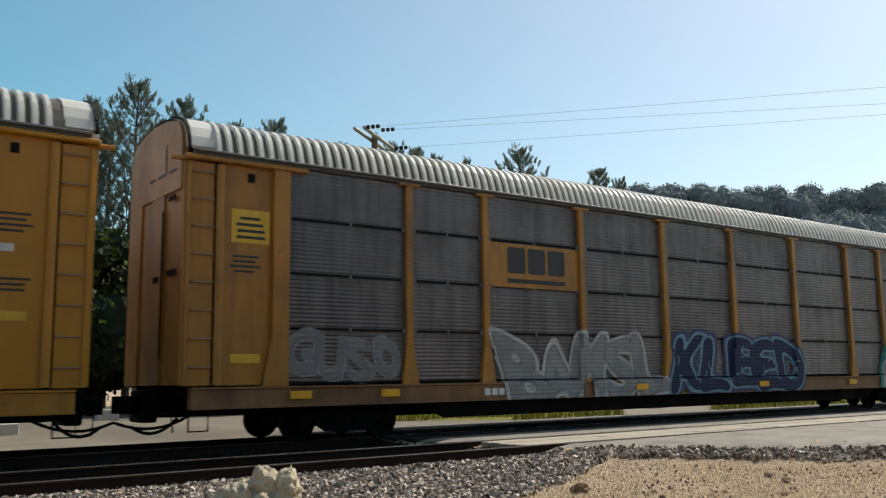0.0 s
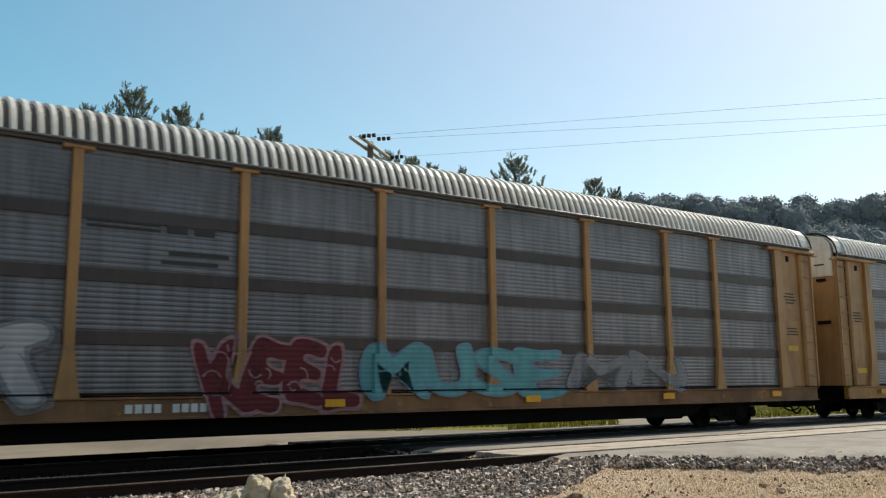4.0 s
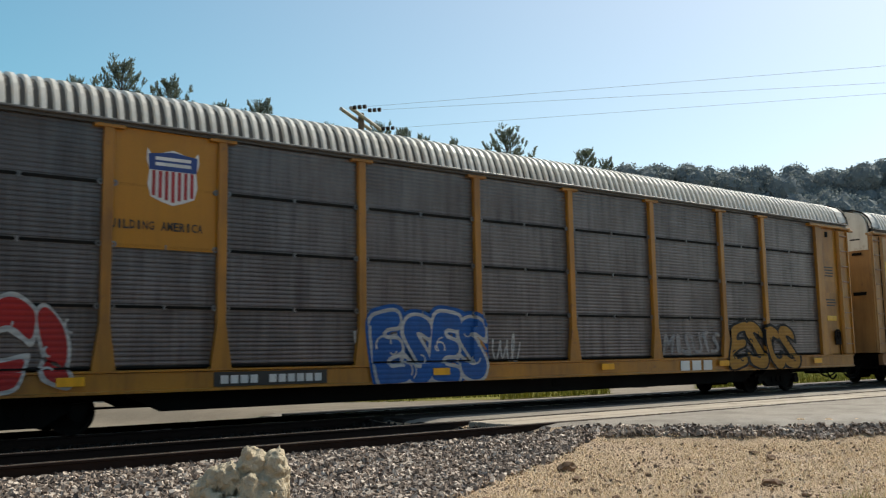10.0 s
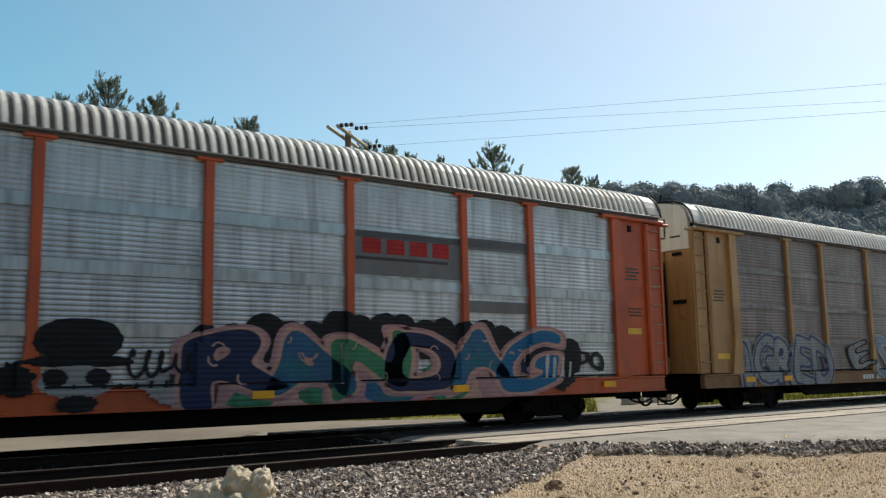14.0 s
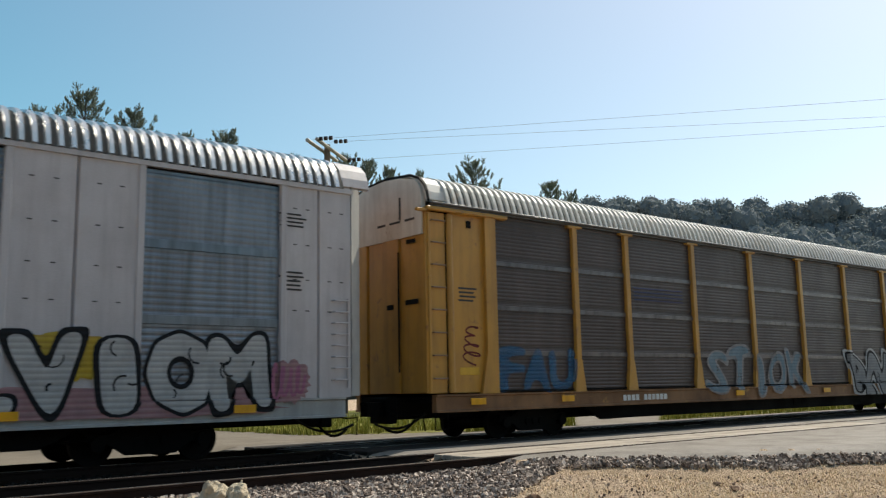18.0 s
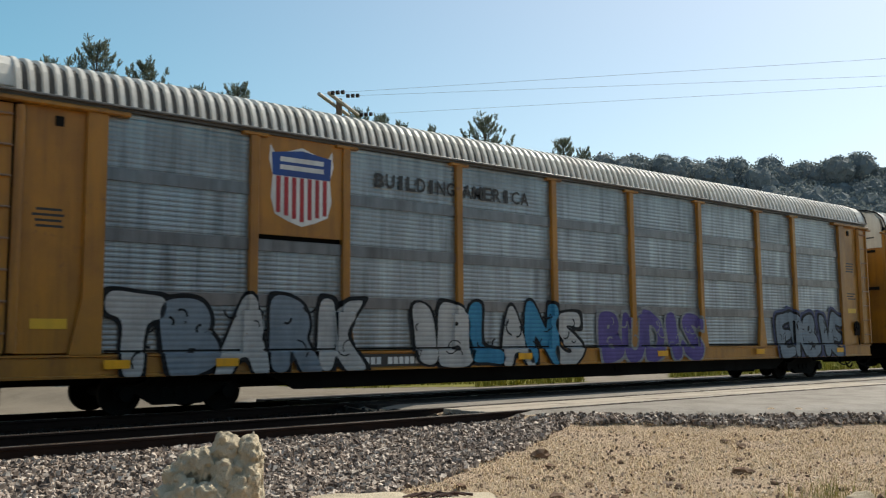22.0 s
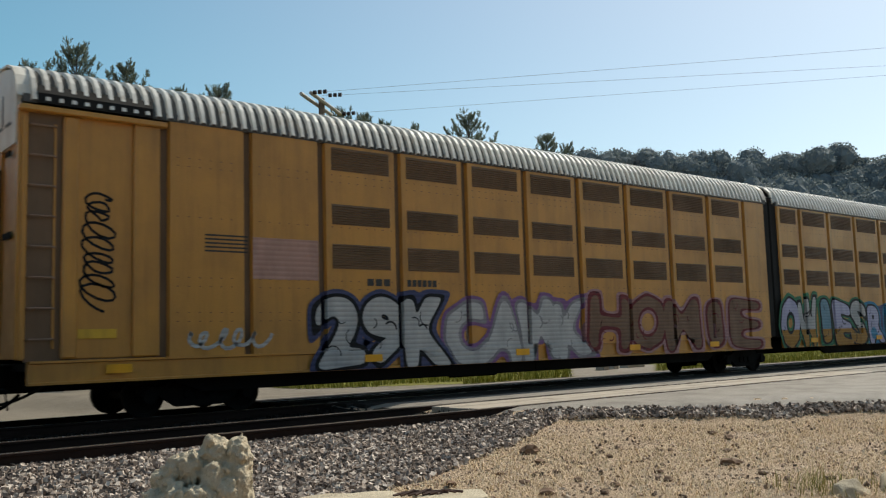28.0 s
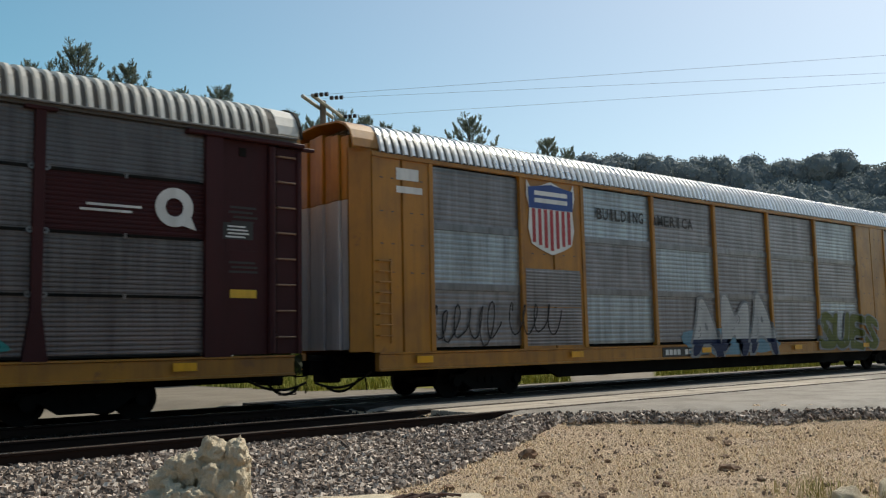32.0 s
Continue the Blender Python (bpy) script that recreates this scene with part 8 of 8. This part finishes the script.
def pine(seed, tall=13.0, spread=2.3, base=0.25):
    """Trunk, upswept boughs and needle plumes, in the unit of one tree."""
    rr = random.Random(seed)
    wood, green = Shell(), Shell()
    bend = [Vector((rr.gauss(0, 0.10) * t, rr.gauss(0, 0.10) * t, tall * t)) for t in np.linspace(0, 1, 8)]
    wood.tube(bend, [0.2 * (1 - 0.93 * t) + 0.015 for t in np.linspace(0, 1, 8)], 8)
    below_top, turn_by = 0.35, 0.0
    up_axis = Vector((0, 0, 1))
    while below_top < tall * (1 - base):
        t = 1 - below_top / tall
        at = bend[min(6, int(t * 7))].lerp(bend[min(7, int(t * 7) + 1)], t * 7 - int(t * 7))
        full = min(spread, 0.52 * spread * below_top ** 0.72 * 0.62) + 0.08
        for i in range(6):
            if rr.random() < 0.2:
                continue
            q = turn_by + i * 1.26 + rr.uniform(-0.4, 0.4)
            reach = full * rr.uniform(0.45, 1.2)
            rise = reach * rr.uniform(0.55, 0.95)
            out = Vector((math.cos(q), math.sin(q), 0))
            pts = [at + out * reach * u + up_axis * rise * (0.25 * u + 0.75 * u * u) for u in (0, 0.25, 0.5, 0.75, 1.0)]
            wood.tube(pts, [0.035 * (1 - 0.8 * j / 4) * (1.3 - t) + 0.006 for j in range(5)], 5)
            size = 0.31 + 0.08 * min(3.0, below_top) / 3
            for j in range(1, 5):
                d = ((pts[j] - pts[j - 1]).normalized() * 0.7 + up_axis * 0.6).normalized()
                plume(green, rr, pts[j], d, size * (0.7 + 0.1 * j), 16 + 3 * j)
                if j > 1:
                    for side in (-1.3, -0.6, 0.6, 1.3):
                        if rr.random() < 0.75:
                            e = (d + side * rr.uniform(0.5, 1.0) * up_axis.cross(out)).normalized()
                            plume(green, rr, pts[j] + e * size * rr.uniform(0.1, 0.6), e, size * rr.uniform(0.6, 0.95), 14)
        below_top += rr.uniform(0.22, 0.36) * (1 + 0.12 * below_top)
        turn_by += 0.7
    plume(green, rr, bend[-1] - up_axis * 0.45, up_axis, 0.5, 40)
    high = tall / max(v[2] for v in green.v)
    for q in (wood, green):
        q.v = [(v[0], v[1], v[2] * high) for v in q.v]
    return wood, green


def raw(name, s, mat):
    me = bpy.data.meshes.new(name)
    me.from_pydata([tuple(v) for v in s.v], [], s.f)
    me.materials.append(mat)
    return me


PINES = []
for i, (tall, spread) in enumerate(((13.0, 1.9), (13.0, 2.3), (13.0, 1.7), (13.0, 2.1))):
    w, g = pine(30 + i, tall, spread)
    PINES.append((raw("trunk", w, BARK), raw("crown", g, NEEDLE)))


def plant(az, el, dist, kind, turn_by=0.0, wide=1.0, label="tall dark pine with upswept boughs behind the tracks"):
    top = EYE[2] + dist * math.tan(radians(el - 0.3)) + 0.33
    x, y = dist * math.sin(radians(az)), dist * math.cos(radians(az))
    t = tagged(new("pine_tree"), label, "tree", "pines behind the tracks")
    k = top / 13.0
    t.matrix_basis = Matrix.Translation((x, y, -0.34)) @ Matrix.Rotation(turn_by, 4, "Z") @ Matrix.Diagonal((k * wide * 0.85, k * wide * 0.85, k, 1))
    part("trunk", PINES[kind][0], None, t)
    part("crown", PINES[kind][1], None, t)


for i, (az, el, dist, kind, wide) in enumerate((
        (12.4, 16.9, 38, 0, 0.9), (14.9, 17.3, 40, 2, 0.8), (17.3, 18.45, 39, 1, 0.85), (20.4, 17.7, 38, 3, 0.85), (23.3, 16.5, 40, 2, 0.8), (25.7, 16.8, 41, 0, 0.9),
        (24.6, 15.9, 44, 1, 0.8), (10.4, 15.6, 40, 1, 1.0), (8.2, 16.2, 39, 3, 1.0), (5.5, 15.4, 40, 0, 1.0), (2.0, 16.0, 41, 1, 1.0), (18.8, 16.4, 43, 0, 1.0), (16.0, 16.2, 42, 3, 1.0),
        (30.3, 15.3, 46, 2, 0.8), (31.7, 14.9, 48, 0, 0.8), (33.4, 15.4, 47, 1, 0.75), (34.9, 15.1, 47, 3, 0.75), (36.3, 14.7, 48, 2, 0.75), (38.4, 14.4, 50, 0, 0.6), (41.6, 14.9, 48, 1, 0.95), (43.0, 13.2, 50, 2, 0.7), (46.8, 13.4, 50, 3, 0.95), (48.0, 12.8, 52, 0, 0.7), (28.0, 13.8, 48, 3, 0.9), (39.9, 13.3, 52, 3, 0.7))):
    plant(az, el, dist, kind, i * 1.1, wide)


def crowns(name, places, mat, label, leaf=0.5, n=60, seed=4, category="trees", core=None):
    """Many leafy crowns in one mesh: an uneven core, coloured as the shade inside, with loose leaf clumps round it."""
    rr = random.Random(seed)
    s, dark = Shell(), []
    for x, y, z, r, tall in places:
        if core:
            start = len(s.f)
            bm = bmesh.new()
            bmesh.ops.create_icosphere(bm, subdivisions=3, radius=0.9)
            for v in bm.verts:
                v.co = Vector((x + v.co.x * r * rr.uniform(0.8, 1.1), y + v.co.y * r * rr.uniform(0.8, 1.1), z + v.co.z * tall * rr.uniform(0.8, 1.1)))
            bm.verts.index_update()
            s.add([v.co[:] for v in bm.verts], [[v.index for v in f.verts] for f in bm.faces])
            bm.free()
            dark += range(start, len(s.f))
        for _ in range(n):
            d = Vector((rr.gauss(0, 1), rr.gauss(0, 1), rr.gauss(0.25, 1))).normalized()
            k = rr.uniform(0.86, 1.05)
            o = Vector((x + d.x * r * k, y + d.y * r * k, z + d.z * tall * k))
            a = Vector((rr.gauss(0, 1), rr.gauss(0, 1), rr.gauss(0, 1))).normalized()
            u = d.cross(a).normalized() * leaf * rr.uniform(0.5, 1.2)
            w = (u.cross(d) + d * rr.uniform(-0.6, 0.6)).normalized() * leaf * rr.uniform(0.5, 1.2)
            s.add([o - u, o - w * 0.8, o + u * 0.9, o + w], [(0, 1, 2, 3)])
    me = raw(name, s, mat)
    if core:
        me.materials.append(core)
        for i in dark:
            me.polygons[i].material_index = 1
    return tagged(part(name, me), label, category, kind="stuff")


shrubs = []
for i in range(120):
    az, dist = rnd.uniform(-8, 30), rnd.uniform(33, 37)
    shrubs.append((dist * math.sin(radians(az)), dist * math.cos(radians(az)), rnd.uniform(0.3, 6.5), rnd.uniform(0.9, 1.6), rnd.uniform(0.8, 1.4)))
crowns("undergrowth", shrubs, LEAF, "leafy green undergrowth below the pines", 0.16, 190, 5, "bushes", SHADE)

# wooded bluff
def ridge(az):
    """Height of the wooded skyline above the horizon, in degrees."""
    return float(np.interp(az, [-30, 20, 40, 45, 48.7, 53.1, 56, 58.6, 62.1, 64, 66, 72, 85, 110], [3, 7, 10.8, 11.2, 11.5, 11.4, 10.9, 10.6, 10.6, 10.5, 9.9, 9.6, 8.5, 5.0]))


v, f = [], []
azs = np.arange(-40, 121, 4.0)
depth = [120, 135, 150, 165, 185, 230]
for a in azs:
    hmax = 168 * math.tan(radians(ridge(a))) - 6.0
    for d, k in zip(depth, (0.0, 0.22, 0.55, 0.86, 1.0, 0.8)):
        v.append((d * math.sin(radians(a)), d * math.cos(radians(a)), -0.4 + hmax * k + 1.5 * noise.noise((a * 0.2, d * 0.05, 1))))
m = len(depth)
f = [(i * m + j, i * m + j + 1, (i + 1) * m + j + 1, (i + 1) * m + j) for i in range(len(azs) - 1) for j in range(m - 1)]
tagged(part("hillside", Shell().add(v, f), material("hillside_earth", (0.09, 0.085, 0.055), 0.95, dirty=0.5)), "steep earth hillside under a dense wood", "hill", kind="structure")
wood = []
for i in range(1000):
    az = rnd.uniform(36, 74) if i < 900 else rnd.uniform(-30, 36)
    k = rnd.random() ** 0.7
    d = 122 + 46 * k
    hmax = 168 * math.tan(radians(ridge(az))) - 6.0
    z = hmax * float(np.interp(d, depth, (0.0, 0.22, 0.55, 0.86, 1.0, 0.8)))
    r = rnd.uniform(2.2, 4.0)
    wood.append((d * math.sin(radians(az)), d * math.cos(radians(az)), z + r * 0.9 + rnd.uniform(0, 1.2), r, r * rnd.uniform(0.9, 1.3)))
for az in np.arange(40, 74, 0.62):
    d = rnd.uniform(163, 170)
    top = EYE[2] + d * math.tan(radians(ridge(az) + rnd.uniform(-0.35, 0.35)))
    r = rnd.uniform(2.5, 3.8)
    wood.append((d * math.sin(radians(az)), d * math.cos(radians(az)), top - r, r, r * rnd.uniform(0.9, 1.2)))
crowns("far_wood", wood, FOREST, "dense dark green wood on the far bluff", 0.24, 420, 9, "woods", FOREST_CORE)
# Added out of view behind the camera to dim light on the car sides.
unseen_crowns = [(rnd.uniform(-80, 90), rnd.uniform(-52, -34), rnd.uniform(2, 11), rnd.uniform(3.0, 5.0), rnd.uniform(3.0, 4.6)) for _ in range(170)]
crowns("wood_edge", unseen_crowns, LEAF, "dense green wood along the clearing", 0.5, 160, 12, "woods", SHADE)

# ---- utility pole and wires ----
POLEWOOD = material("weathered_pole_wood", (0.20, 0.15, 0.11), 0.9, dirty=0.4)
ARMWOOD = material("pale_crossarm_wood", (0.50, 0.46, 0.41), 0.85, dirty=0.4)
INSUL = material("dark_glazed_insulator", (0.03, 0.022, 0.02), 0.3)
WIRE = material("aluminium_wire", (0.5, 0.5, 0.5), 0.5, 0.7)
up = tagged(new("utility_pole"), "wooden utility pole with a double crossarm and insulators", "utility pole")
A, Bp = Vector((17.66, 29.05, 10.76)), Vector((20.37, 31.13, 10.76))
mid = (A + Bp) / 2
part("pole", Shell().tube([(mid.x, mid.y, -0.35), (mid.x, mid.y, 11.0)], [0.17, 0.12], 12), POLEWOOD, up)
along = (Bp - A).normalized()
across = Vector((along.y, -along.x, 0))
for o in (-0.2, 0.2):
    p, q = A + across * o, Bp + across * o
    part("crossarm", Shell().tube([p, q], 0.075, 6), ARMWOOD, up, "pale wooden crossarm")
ends = ((A, Vector((30.5, 13.4, 10.76))), (mid + Vector((0, 0, 0.35)), Vector((33.0, 14.5, 10.88))), (Bp, Vector((33.9, 14.9, 10.76))))
for p, q in ends:
    d = (q - p).normalized()
    for k in (0.35, 0.55, 0.75):
        part("insulator", Shell().tube([p + d * k - d * 0.05, p + d * (k + 0.08)], 0.08, 10), INSUL, up)
    far = p + (q - p) * 2.3
    w = tagged(part("overhead_wire", Shell().tube([p, p.lerp(far, 0.5) - Vector((0, 0, 0.12)), far], 0.0055, 5), WIRE), "thin overhead wire leading from the utility pole", "wire", "overhead wires")
end = A + (Vector((30.5, 13.4, 10.76)) - A) * 2.3
up2 = tagged(new("utility_pole"), "wooden utility pole that carries the far wire ends", "utility pole")
part("pole", Shell().tube([(end.x + 1.2, end.y + 0.6, -0.35), (end.x + 1.2, end.y + 0.6, 11.2)], [0.17, 0.12], 12), POLEWOOD, up2)
part("crossarm", Shell().tube([end, end + Vector((2.6, 1.6, 0))], 0.075, 6), ARMWOOD, up2)


def motions():
    """Key every car of the train along the track."""
    for car, start in TRAIN:
        walk(car, [(t, pose(start - distance(t), TRACK_Y, 0)) for t in [float(i) for i in range(33)]])


motions()
